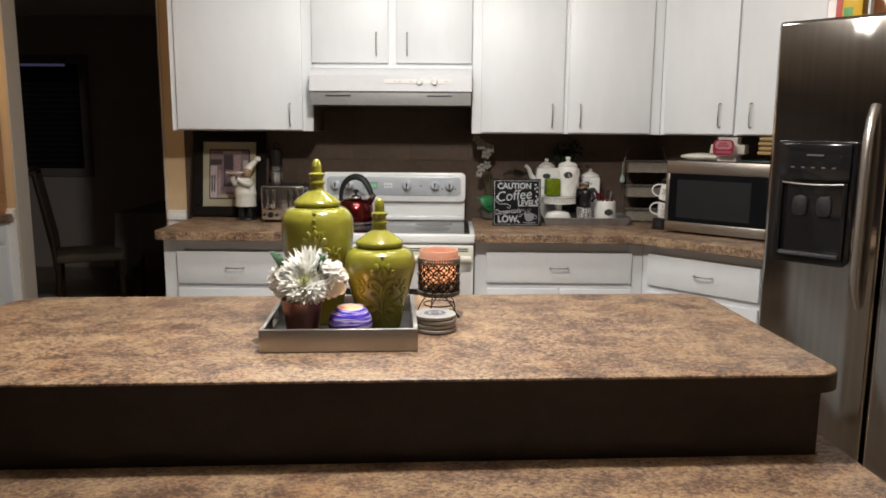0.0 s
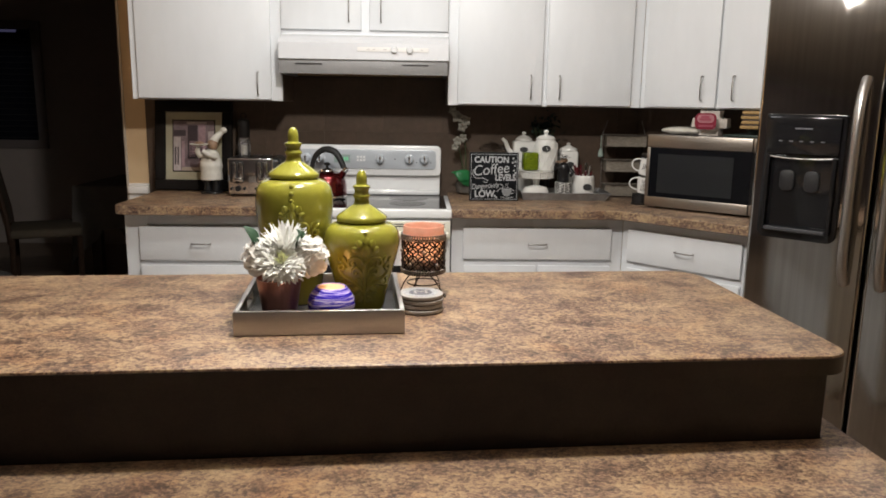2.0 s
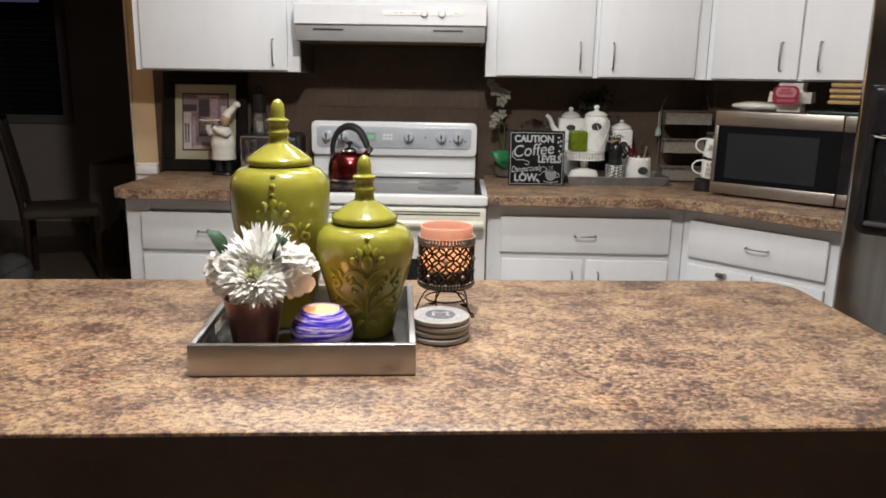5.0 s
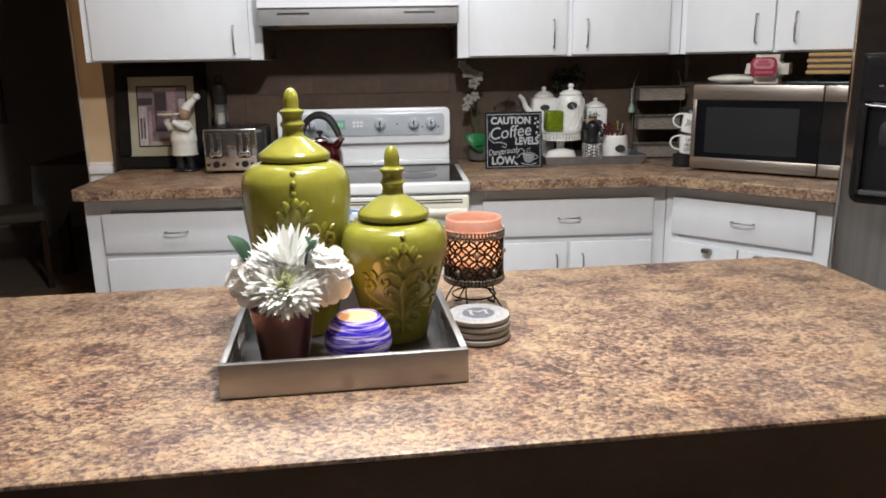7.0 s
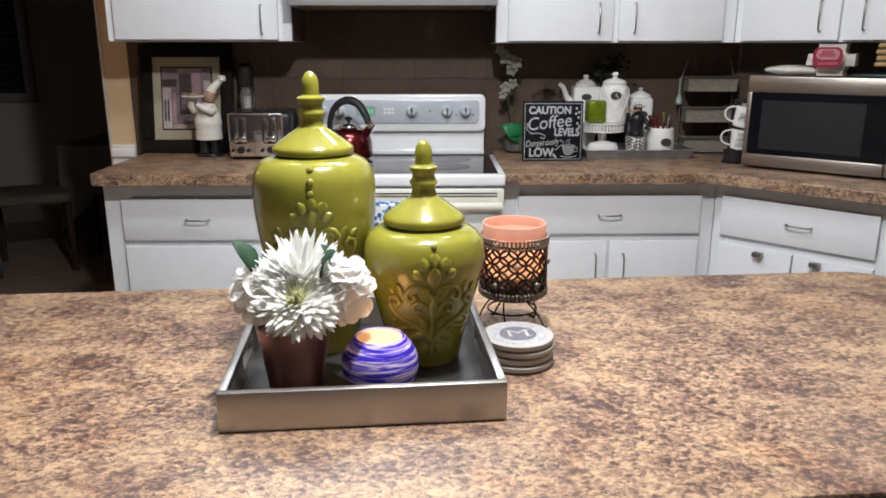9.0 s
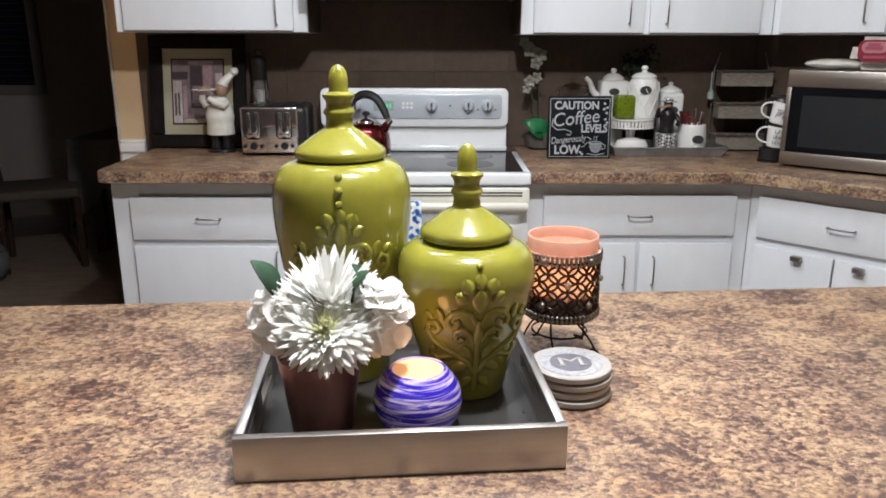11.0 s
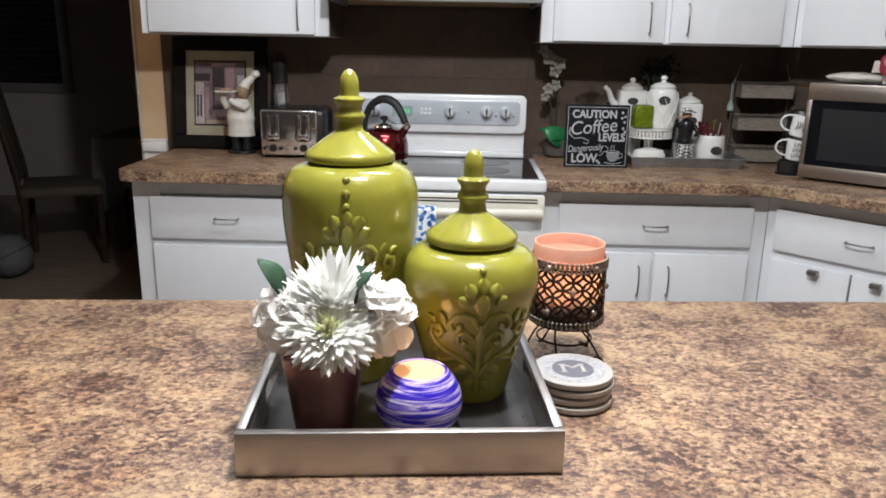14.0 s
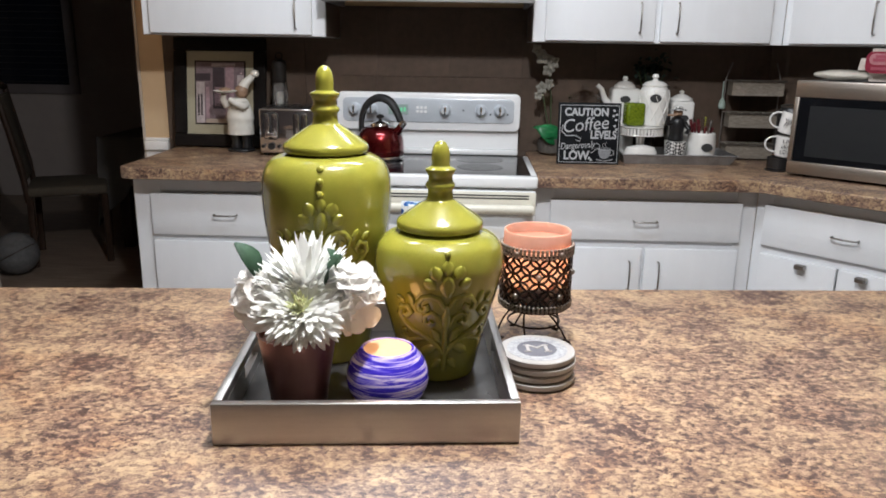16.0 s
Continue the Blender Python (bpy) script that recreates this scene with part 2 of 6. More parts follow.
def rounded(x0, x1, y0, y1, r, n=6):
    """An outline of a rectangle with rounded corners; r is one radius or four (from x0,y0 round)."""
    rs = r if isinstance(r, (list, tuple)) else [r] * 4
    out = []
    for (cx, cy, a0), q in zip(((x0, y0, 180), (x1, y0, 270), (x1, y1, 0), (x0, y1, 90)), rs):
        ox, oy = (cx + q if cx == x0 else cx - q), (cy + q if cy == y0 else cy - q)
        if q < 1e-6:
            out.append((cx, cy))
            continue
        for i in range(n + 1):
            a = radians(a0 + 90 * i / n)
            out.append((ox + q * math.cos(a), oy + q * math.sin(a)))
    return out


def mesh_of(name, bm, material, smooth=35):
    bmesh.ops.recalc_face_normals(bm, faces=bm.faces)
    me = bpy.data.meshes.new(name)
    bm.to_mesh(me)
    bm.free()
    if smooth:
        me.shade_smooth()
        me.set_sharp_from_angle(angle=radians(smooth))
    for m in material if isinstance(material, (list, tuple)) else [material]:
        me.materials.append(m)
    return me


def part(name, bm, material, parent, label="", smooth=35, at=None):
    ob = new(name, mesh_of(name, bm, material, smooth))
    ob.parent = parent
    if at:
        ob.location = at
    if label:
        ob["label"] = label
    return ob


def thing(name, label, category, m=None, group="", kind=""):
    ob = new(name)
    ob.empty_display_size = 0.05
    if m is not None:
        ob.matrix_world = m
    return tagged(ob, label, category, group, kind)


def solid(name, bm, material, label, category, m=None, group="", kind="", smooth=35):
    ob = new(name, mesh_of(name, bm, material, smooth))
    if m is not None:
        ob.matrix_world = m
    return tagged(ob, label, category, group, kind)


# ---- the room ----
WALL, COUNTER = 4.27, 0.912
CX, CY = 1.168, 3.600            # where the counter's front turns
DIAG = -45.0
D45 = math.sqrt(0.5)
HEIGHT = 2.42
DOOR_L, DOOR_R, DOOR_H = -2.095, -1.252, 2.12


def structure(name, bm, material, label, category="wall", smooth=0):
    return solid(name, bm, material, label, category, kind="structure", smooth=smooth)


structure("floor", boxbm(-4.6, 3.4, -3.0, 8.0, -0.1, 0.0), FLOORM, "brown wood floor running through the rooms", "floor")
structure("ceiling", boxbm(-4.6, 3.4, -3.0, 8.0, HEIGHT, HEIGHT + 0.1), CEIL, "flat off-white painted ceiling above the kitchen", "ceiling")
bm = bmesh.new()
box(bm, DOOR_R, 2.45, WALL, WALL + 0.12, 0, HEIGHT)
structure("wall_north", bm, BEIGE, "beige painted kitchen wall behind the range")
bm = bmesh.new()
box(bm, -4.3, DOOR_L, WALL, WALL + 0.12, 0, HEIGHT)
structure("wall_north_2", bm, BEIGE, "beige painted wall beside the open doorway")
structure("wall_north_3", boxbm(DOOR_L, DOOR_R, WALL, WALL + 0.12, DOOR_H, HEIGHT), BEIGE, "beige painted wall over the open doorway")
structure("wall_west", boxbm(-2.88, -2.76, 2.45, WALL, 0, HEIGHT), BEIGE, "beige painted side wall of the kitchen")
# two unseen walls, added so that the fridge steel mirrors darkness
structure("wall_unseen_west", boxbm(-4.50, -4.40, -3.0, 2.33, 0, HEIGHT), DARKWALL, "unseen dark wall added for the fridge to reflect")
structure("wall_unseen_end", boxbm(-4.50, -2.761, 2.33, 2.45, 0, HEIGHT), DARKWALL, "unseen dark end wall closing the added space")
structure("wall_east", boxbm(2.45, 2.57, -3.0, WALL + 0.12, 0, HEIGHT), BEIGE, "beige painted side wall behind the fridge")
# unseen too; closes the room behind the camera in the same dark tone
structure("wall_south", boxbm(-4.50, 2.57, -3.12, -3.0, 0, HEIGHT), DARKWALL, "unseen wall far behind the bar, dimness in its colour")
# the wall across the corner, behind the angled counter
wx, wy = CX + 0.64 * D45, CY + 0.64 * D45
diag = boxbm(-0.30, 1.75, 0.0, 0.10, 0, HEIGHT)
ob = structure("wall_corner", diag, BEIGE, "beige wall set at an angle across the corner")
ob.matrix_world = pose(wx, wy, 0, 0, 0, DIAG)
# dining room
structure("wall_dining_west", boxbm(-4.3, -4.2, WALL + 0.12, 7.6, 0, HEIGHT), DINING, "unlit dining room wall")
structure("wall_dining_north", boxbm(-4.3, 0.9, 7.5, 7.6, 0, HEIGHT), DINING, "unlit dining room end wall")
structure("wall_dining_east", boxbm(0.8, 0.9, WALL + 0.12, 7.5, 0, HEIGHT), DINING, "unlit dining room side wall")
# lower wall, white, with a chair rail
for n, (a, b) in enumerate(((-2.14, DOOR_L - 0.001), (DOOR_R + 0.001, -1.146)), 1):
    structure(f"wainscot_{n}", boxbm(a, b, WALL - 0.012, WALL, 0.0, 0.885), TRIM, "white painted panelling below the chair rail", "wainscot")
    bm = bmesh.new()
    box(bm, a, b, WALL - 0.030, WALL, 0.885, 0.925, 0.006)
    box(bm, a, b, WALL - 0.018, WALL, 0.925, 0.938, 0.004)
    structure(f"chair_rail_{n}", bm, TRIM, "white moulded chair rail on the wall", "chair rail", 35)
JAMB = mat("jamb_paint", (0.50, 0.44, 0.37), 0.55, vary=0.08, scale=5)
for n, (a, b) in enumerate(((DOOR_L, DOOR_L + 0.012), (DOOR_R - 0.012, DOOR_R)), 1):
    structure(f"door_jamb_{n}", boxbm(a, b, WALL - 0.004, WALL + 0.125, 0, DOOR_H - 0.012, 0.002), JAMB, "plain painted side of the open doorway", "door jamb")
structure("door_head", boxbm(DOOR_L, DOOR_R, WALL - 0.004, WALL + 0.125, DOOR_H - 0.012, DOOR_H), JAMB, "plain painted head of the open doorway", "door head")


# ---- cabinets ----
def handle_bow(length, upright=True, reach=0.024):
    """A slim bow handle, in front of y = 0, with its two feet."""
    h = length / 2
    pts = [(-h, 0, 0), (-h, -reach * 0.8, 0), (-h + 0.006, -reach, 0), (0, -reach - 0.003, 0), (h - 0.006, -reach, 0), (h, -reach * 0.8, 0), (h, 0, 0)]
    if upright:
        pts = [(z, y, x) for x, y, z in pts]
    return tube(pts, 0.0029, 8)


def door(parent, x0, x1, z0, z1, y, handle=None, drawer=False, knob=None):
    """A flat overlay door or drawer front, 19 mm thick, in front of y; handle: (x, z) of its middle."""
    d = part("drawer_front" if drawer else "door", boxbm(x0, x1, y - 0.019, y - 0.0005, z0, z1, 0.004, 2), WHITE, parent)
    if handle:
        h = part("handle", handle_bow(0.082 if drawer else 0.105, not drawer), NICKEL, d, "slim brushed nickel pull", 50)
        h.location = (handle[0], y - 0.019, handle[1])
    if knob:
        bm = boxbm(-0.017, 0.017, -0.030, -0.004, -0.006, 0.010, 0.003)
        box(bm, -0.008, 0.008, -0.006, 0.0, -0.012, 0.004, 0.001)
        h = part("latch", bm, NICKEL, d, "small nickel latch")
        h.location = (knob[0], y - 0.019, knob[1])
    return d


def carcass(parent, x0, x1, y0, y1, z0, z1, stiles, rails):
    """A cabinet box with a face frame: stiles (x0, x1) and rails (x0, x1, z0, z1) stand proud of the box."""
    part("body", boxbm(x0 + 0.001, x1 - 0.001, y0 + 0.018, y1, z0, z1), WHITE, parent)
    for a, b in stiles:
        part("stile", boxbm(a, b, y0, y0 + 0.0178, z0, z1, 0.0015, seg=1), WHITE, parent)
    for a, b, c, d in rails:
        part("rail", boxbm(a, b, y0 + 0.001, y0 + 0.0178, c, d), WHITE, parent)


UY, UZ0, UZ1 = 3.945, 1.370, 2.16      # face of the upper cabinets, their underside and top
UB = WALL - 0.004
UR = 1.364                             # underside of the two cabinets right of the hood

cab = thing("wall_cabinet", "white painted wall cabinet with one flat door", "cabinet", group="wall cabinets")
carcass(cab, -1.085, -0.386, UY, UB, UZ0, UZ1, ((-1.085, -1.03), (-0.45, -0.386)), ((-1.03, -0.45, UZ0, UZ0 + 0.03), (-1.03, -0.45, UZ1 - 0.04, UZ1)))
door(cab, -1.053, -0.434, UZ0 + 0.006, UZ1 - 0.02, UY, (-0.492, 1.450))

# added sheet: darkens the white side, as shade beside the hood
part("side_shade_sheet", boxbm(-0.3865, -0.3840, UY + 0.019, UB - 0.012, UZ0 + 0.001, 1.668), TILE, cab, "brown sheet added to darken the cabinet side by the hood")

cab = thing("wall_cabinet", "white painted short wall cabinet over the range hood, two doors", "cabinet", group="wall cabinets")
carcass(cab, -0.385, 0.395, UY, UB, 1.672, UZ1, ((-0.385, -0.36), (-0.03, 0.045), (0.37, 0.395)), ((-0.36, 0.37, 1.672, 1.705), (-0.36, 0.37, UZ1 - 0.04, UZ1)))
door(cab, -0.383, -0.012, 1.699, UZ1 - 0.02, UY, (-0.068, 1.788))
door(cab, 0.026, 0.392, 1.699, UZ1 - 0.02, UY, (0.080, 1.788))

cab = thing("wall_cabinet", "white painted wall cabinet with two flat doors", "cabinet", group="wall cabinets")
carcass(cab, 0.396, 1.318, UY, UB, UR, UZ1, ((0.396, 0.46), (0.83, 0.875), (1.25, 1.318)), ((0.46, 1.25, UR, UR + 0.03), (0.46, 1.25, UZ1 - 0.04, UZ1)))
door(cab, 0.440, 0.843, UR + 0.006, UZ1 - 0.02, UY, (0.785, 1.455))
door(cab, 0.863, 1.266, UR + 0.006, UZ1 - 0.02, UY, (0.921, 1.455))

# the same darkening sheet on the side facing the hood's right end
part("side_shade_sheet", boxbm(0.3940, 0.3965, UY + 0.019, UB - 0.012, UR + 0.001, 1.668), TILE, cab, "brown sheet added to darken the cabinet side by the hood")

# angled wall cabinet: local x runs along the corner wall, local y into it
cab = thing("wall_cabinet", "white painted angled wall cabinet with two flat doors", "cabinet", pose(1.3185, 3.9445, 0, 0, 0, DIAG), "wall cabinets")
carcass(cab, 0.0, 0.90, 0.0, 0.32, UR, UZ1, ((0, 0.05), (0.36, 0.405), (0.76, 0.90)), ((0.05, 0.80, UR, UR + 0.03), (0.05, 0.80, UZ1 - 0.04, UZ1)))
door(cab, 0.030, 0.378, UR + 0.006, UZ1 - 0.02, 0, (0.316, 1.455))
door(cab, 0.392, 0.745, UR + 0.006, UZ1 - 0.02, 0, (0.460, 1.455))

BY, BZ1 = 3.683, 0.868           # face and top of the base cabinets
KICK = 0.10


def kick(x0, x1, y0, y1):
    return boxbm(x0 + 0.002, x1 - 0.002, y0 + 0.06, y1, 0, KICK)


cab = thing("base_cabinet", "white painted base cabinet with a drawer over one door", "cabinet", group="base cabinets")
carcass(cab, -1.058, -0.372, BY, WALL - 0.032, KICK, BZ1, ((-1.058, -0.96), (-0.45, -0.372)), ((-0.96, -0.45, 0.82, BZ1), (-0.96, -0.45, 0.62, 0.68), (-0.96, -0.45, KICK, KICK + 0.04)))
part("plinth", kick(-1.058, -0.372, BY, WALL - 0.03), BLACK, cab)
door(cab, -0.992, -0.425, 0.655, 0.808, BY, (-0.715, 0.735), True)
door(cab, -0.992, -0.425, KICK + 0.02, 0.632, BY, (-0.48, 0.56))

cab = thing("base_cabinet", "white painted base cabinet with a drawer over two doors", "cabinet", group="base cabinets")
carcass(cab, 0.412, CX + 0.0325, BY, WALL - 0.004, KICK, BZ1, ((0.412, 0.48), (0.78, 0.84), (1.13, CX + 0.0325)), ((0.48, 1.13, 0.82, BZ1), (0.48, 1.13, 0.63, 0.69), (0.48, 1.13, KICK, KICK + 0.04)))
part("plinth", kick(0.412, CX + 0.03, BY, WALL - 0.004), BLACK, cab)
door(cab, 0.466, 1.146, 0.674, 0.820, BY, (0.806, 0.747), True)
door(cab, 0.472, 0.804, KICK + 0.02, 0.645, BY, (0.759, 0.545))
door(cab, 0.814, 1.146, KICK + 0.02, 0.645, BY, (0.864, 0.545))

# angled base cabinet
cab = thing("base_cabinet", "white painted angled base cabinet with a drawer and small latches", "cabinet", pose(CX + 0.033, BY, 0, 0, 0, DIAG), "base cabinets")
carcass(cab, 0.0, 0.612, 0.0, 0.50, KICK, BZ1, ((0.0, 0.06), (0.56, 0.612)), ((0.06, 0.56, 0.82, BZ1), (0.06, 0.56, 0.64, 0.69), (0.06, 0.56, KICK, KICK + 0.04)))
part("plinth", kick(0.0, 0.612, 0, 0.50), BLACK, cab)
door(cab, 0.036, 0.560, 0.676, 0.822, 0, (0.315, 0.752), True)
door(cab, 0.036, 0.300, KICK + 0.02, 0.645, 0, knob=(0.19, 0.628))
door(cab, 0.306, 0.560, KICK + 0.02, 0.645, 0, knob=(0.385, 0.628))

# worktops, 40 mm, with a rolled front edge
WT0 = COUNTER - 0.042
wt = solid("worktop", slab(rounded(-1.080, -0.372, 3.600, WALL - 0.032, (0.05, 0, 0, 0)), WT0, COUNTER, 0.006), LAM, "mottled brown stone-look laminate worktop on white cabinets", "worktop", group="worktops")
e = 0.668
outline = [(0.409, CY), (CX, CY), (CX + e * D45, CY - e * D45), (CX + e * D45 + 0.62 * D45, CY - e * D45 + 0.62 * D45), (1.45, WALL - 0.046), (1.41, WALL - 0.013), (0.409, WALL - 0.013)]
part("front_edge", boxbm(-1.03, -0.373, 3.5985, 3.5997, WT0 + 0.003, COUNTER - 0.006), LAM, wt)
wt = solid("worktop", slab(outline, WT0, COUNTER, 0.006), LAM, "mottled brown stone-look laminate worktop turning along the angled corner", "worktop", group="worktops")

part("front_edge", boxbm(0.410, CX - 0.001, CY - 0.0015, CY - 0.0003, WT0 + 0.003, COUNTER - 0.006), LAM, wt)
fe = part("front_edge", boxbm(0.001, e - 0.002, -0.0015, -0.0003, WT0 + 0.003, COUNTER - 0.006), LAM, wt)
fe.matrix_local = pose(CX, CY, 0, 0, 0, DIAG)

# ---- island bar, set slightly askew ----
BAR = pose(1.1087, 1.6493, 0, 0, 0, 4.27)       # its front right corner; local x to the right, y away
bar = thing("breakfast_bar", "raised island bar with mottled brown laminate top and dark front", "island", BAR)
BARL = -1.968
part("top", slab(rounded(BARL, 0.0, 0.0, 0.747, (0.06, 0.06, 0.09, 0.09), 8), 0.870, 0.910, 0.005), LAM, bar, "mottled brown and cream laminate top")
# thin dark shell over the laminate edge, standing in for its shade
part("edge_shade_band", slab(rounded(BARL - 0.0012, 0.0012, -0.0012, 0.7482, (0.061, 0.061, 0.091, 0.091), 8), 0.8712, 0.9045), BARFACE, bar, "shade of the laminate edge, as a dark band round the top")
part("front_panel", boxbm(BARL + 0.08, -0.046, 0.018, 0.038, 0.0, 0.868), BARFACE, bar, "brown laminate front panel, coloured dark for its shade")
part("body", boxbm(BARL + 0.08, -0.048, 0.039, 0.62, 0.0, 0.868), WHITE, bar, "white painted cabinet side")
desk = thing("lower_counter", "table-height counter in mottled brown laminate against the bar", "counter", BAR)
part("top", slab([(BARL, -0.60), (0.020, -0.60), (0.020, 0.15), (-0.043, 0.15), (-0.043, 0.016), (BARL, 0.016)], 0.695, 0.735, 0.005), LAM, desk)
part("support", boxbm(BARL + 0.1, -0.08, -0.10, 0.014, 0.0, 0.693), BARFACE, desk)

# ---- backsplash of large brown tiles ----
splash = structure("backsplash", boxbm(-1.145, 1.45, WALL - 0.006, WALL - 0.0005, COUNTER - 0.03, 1.50), GROUT, "dull brown tiled backsplash behind the worktops", "backsplash")


# ---- fixed appliances ----
hood = thing("range_hood", "white enamelled range hood with a grey underside lip", "range hood")
bm = bmesh.new()
prof = [(4.262, 1.670), (3.86, 1.670), (3.812, 1.645), (3.800, 1.632), (3.797, 1.560), (3.803, 1.556), (4.262, 1.556)]
ends = []
for x in (-0.374, 0.391):
    ends.append([bm.verts.new((x, y, z)) for y, z in prof])
bm.faces.new(ends[0])
bm.faces.new(ends[1][::-1])
for i in range(len(prof)):
    j = (i + 1) % len(prof)
    bm.faces.new((ends[0][i], ends[0][j], ends[1][j], ends[1][i]))
part("canopy", bm, mat("hood_enamel", (0.66, 0.665, 0.68), 0.25, vary=0.05, scale=5, coat=0.2), hood)
bm = bmesh.new()
box(bm, -0.374, 0.388, 3.806, 3.822, 1.494, 1.555, 0.003)
box(bm, -0.374, -0.362, 3.8225, 4.26, 1.494, 1.555)
box(bm, 0.376, 0.388, 3.8225, 4.26, 1.494, 1.555)
box(bm, -0.361, 0.375, 3.8225, 4.26, 1.520, 1.530)
part("underside", bm, HOODGREY, hood, "grey metal lip and filter under the hood")
for x in (-0.24, 0.24):
    part("vent_slot", boxbm(x - 0.06, x + 0.06, 3.8035, 3.8056, 1.535, 1.541), BLACK, hood)
for x in (0.145, 0.215):
    part("knob", tube([(x, 3.797, 1.605), (x, 3.788, 1.604), (x, 3.780, 1.603)], [0.016, 0.015, 0.012], 16), ENAMEL, hood)
part("control_strip", boxbm(-0.02, 0.30, 3.7955, 3.7968, 1.5955, 1.6145), TRIM, hood)
for x in (0.03, 0.055, 0.105, 0.27):
    part("switch_mark", boxbm(x - 0.006, x + 0.006, 3.7943, 3.7954, 1.604, 1.606), HOODGREY, hood)

SILVERP = mat("silver_panel", (0.54, 0.58, 0.62), 0.22, 0.15, vary=0.08, scale=14)
CREAM = mat("cream_enamel", (0.72, 0.70, 0.60), 0.25, vary=0.05, scale=6)
GREEN_LED = mat("clock_green", (0.05, 0.25, 0.12), 0.3, emit=(0.25, 0.95, 0.5), power=0.45)
SX0, SX1, SF = -0.364, 0.409, 3.574
stove = thing("range", "white freestanding electric range with a black glass top", "range")
part("body", boxbm(SX0 + 0.004, SX1 - 0.004, SF + 0.03, 4.245, 0.0, 0.868), ENAMEL, stove)
bm = bmesh.new()
box(bm, SX0, SX1, SF, SF + 0.045, 0.872, 0.912, 0.008, 3)
box(bm, SX0, SX0 + 0.022, SF + 0.0455, 4.10, 0.872, 0.912, 0.004)
box(bm, SX1 - 0.022, SX1, SF + 0.0455, 4.10, 0.872, 0.912, 0.004)
part("cooktop_frame", bm, ENAMEL, stove)
part("glass_cooktop", boxbm(SX0 + 0.023, SX1 - 0.023, SF + 0.0465, 4.10, 0.872, 0.9105), GLASSTOP, stove, "black ceramic glass cooktop")
RING = mat("burner_mark", (0.035, 0.035, 0.038), 0.25, vary=0.3, scale=60)
for x, y, r in ((-0.18, 3.79, 0.10), (0.21, 3.79, 0.085), (-0.18, 3.99, 0.075), (0.21, 3.99, 0.095)):
    part("burner", lathe([(0, 0.0), (r, 0.0), (r, 0.0006), (0, 0.0006)], 32), RING, stove, at=(x, y, 0.9106))
bm = slab(rounded(-0.378, 0.372, 1.008, 1.160, 0.024, 6), 0, 0.045, 0.008)
bmesh.ops.rotate(bm, verts=bm.verts, matrix=Matrix.Rotation(radians(90), 3, "X"))
bmesh.ops.translate(bm, verts=bm.verts, vec=(0, 4.155, 0))
part("backguard", bm, ENAMEL, stove, "white control panel at the back")
bm = bmesh.new()
box(bm, -0.372, 0.368, 4.135, 4.20, 0.9115, 1.012, 0.004)
box(bm, -0.372, 0.368, 4.10, 4.1345, 0.9115, 0.935, 0.008)
part("riser", bm, ENAMEL, stove)
bm = slab(rounded(-0.352, 0.346, 1.042, 1.138, 0.02, 6), 0, 0.004, 0.0015)
bmesh.ops.rotate(bm, verts=bm.verts, matrix=Matrix.Rotation(radians(90), 3, "X"))
bmesh.ops.translate(bm, verts=bm.verts, vec=(0, 4.1095, 0))
part("control_panel", bm, SILVERP, stove, "silver control panel with clear-rimmed knobs")
for x in (-0.305, -0.235, 0.066, 0.212, 0.288):
    k = part("knob", lathe([(0, 0), (0.027, 0), (0.027, 0.004), (0.022, 0.007), (0.019, 0.020), (0.015, 0.024), (0, 0.024)], 28), SILVERP, stove)
    k.matrix_local = pose(x, 4.1053, 1.092, 90)
    part("grip", boxbm(-0.004, 0.004, -0.017, 0.017, 0.024, 0.033, 0.002), CHROME, k)
part("clock", boxbm(-0.165, -0.085, 4.1035, 4.1053, 1.072, 1.112), mat("clock_glass", (0.28, 0.36, 0.33), 0.15), stove, "pale clock window")
for i in range(4):
    x = -0.146 + i * 0.013 + (0.004 if i > 1 else 0)
    part("clock_digit", boxbm(x, x + 0.008, 4.1026, 4.1034, 1.084, 1.100), GREEN_LED, stove)
for i in range(6):
    part("button", boxbm(-0.052 + 0.016 * (i % 3), -0.041 + 0.016 * (i % 3), 4.1035, 4.1053, 1.080 + 0.016 * (i // 3), 1.090 + 0.016 * (i // 3)), ENAMEL, stove)
for x, z in ((0.14, 1.092), (0.25, 1.077), (0.32, 1.077)):
    part("indicator", boxbm(x - 0.003, x + 0.003, 4.1038, 4.1053, z - 0.003, z + 0.003), BLACK, stove)
oven = part("oven_door", boxbm(SX0 + 0.006, SX1 - 0.006, SF - 0.004, SF + 0.029, 0.17, 0.862, 0.006), ENAMEL, stove)
part("top_band", boxbm(SX0 + 0.006, SX1 - 0.006, SF - 0.010, SF - 0.0045, 0.782, 0.860, 0.002), CREAM, oven, "cream vent band over the oven door")
for z in (0.838, 0.848):
    part("vent_slot", boxbm(SX0 + 0.09, SX1 - 0.03, SF - 0.0112, SF - 0.0102, z - 0.0022, z + 0.0022), BLACK, oven)
bm = tube([(SX0 + 0.02, SF - 0.05, 0.806), (SX0 + 0.05, SF - 0.056, 0.808), (0.02, SF - 0.058, 0.808), (SX1 - 0.05, SF - 0.056, 0.808), (SX1 - 0.02, SF - 0.05, 0.806)], 0.016, 12, flat=1.15)
for x in (SX0 + 0.035, SX1 - 0.035):
    box(bm, x - 0.014, x + 0.014, SF - 0.052, SF - 0.0103, 0.797, 0.819, 0.004)
part("handle", bm, CREAM, oven, "thick cream bar handle")
part("oven_window", boxbm(-0.2, 0.24, SF - 0.0052, SF - 0.0042, 0.36, 0.66), GLASSTOP, oven)
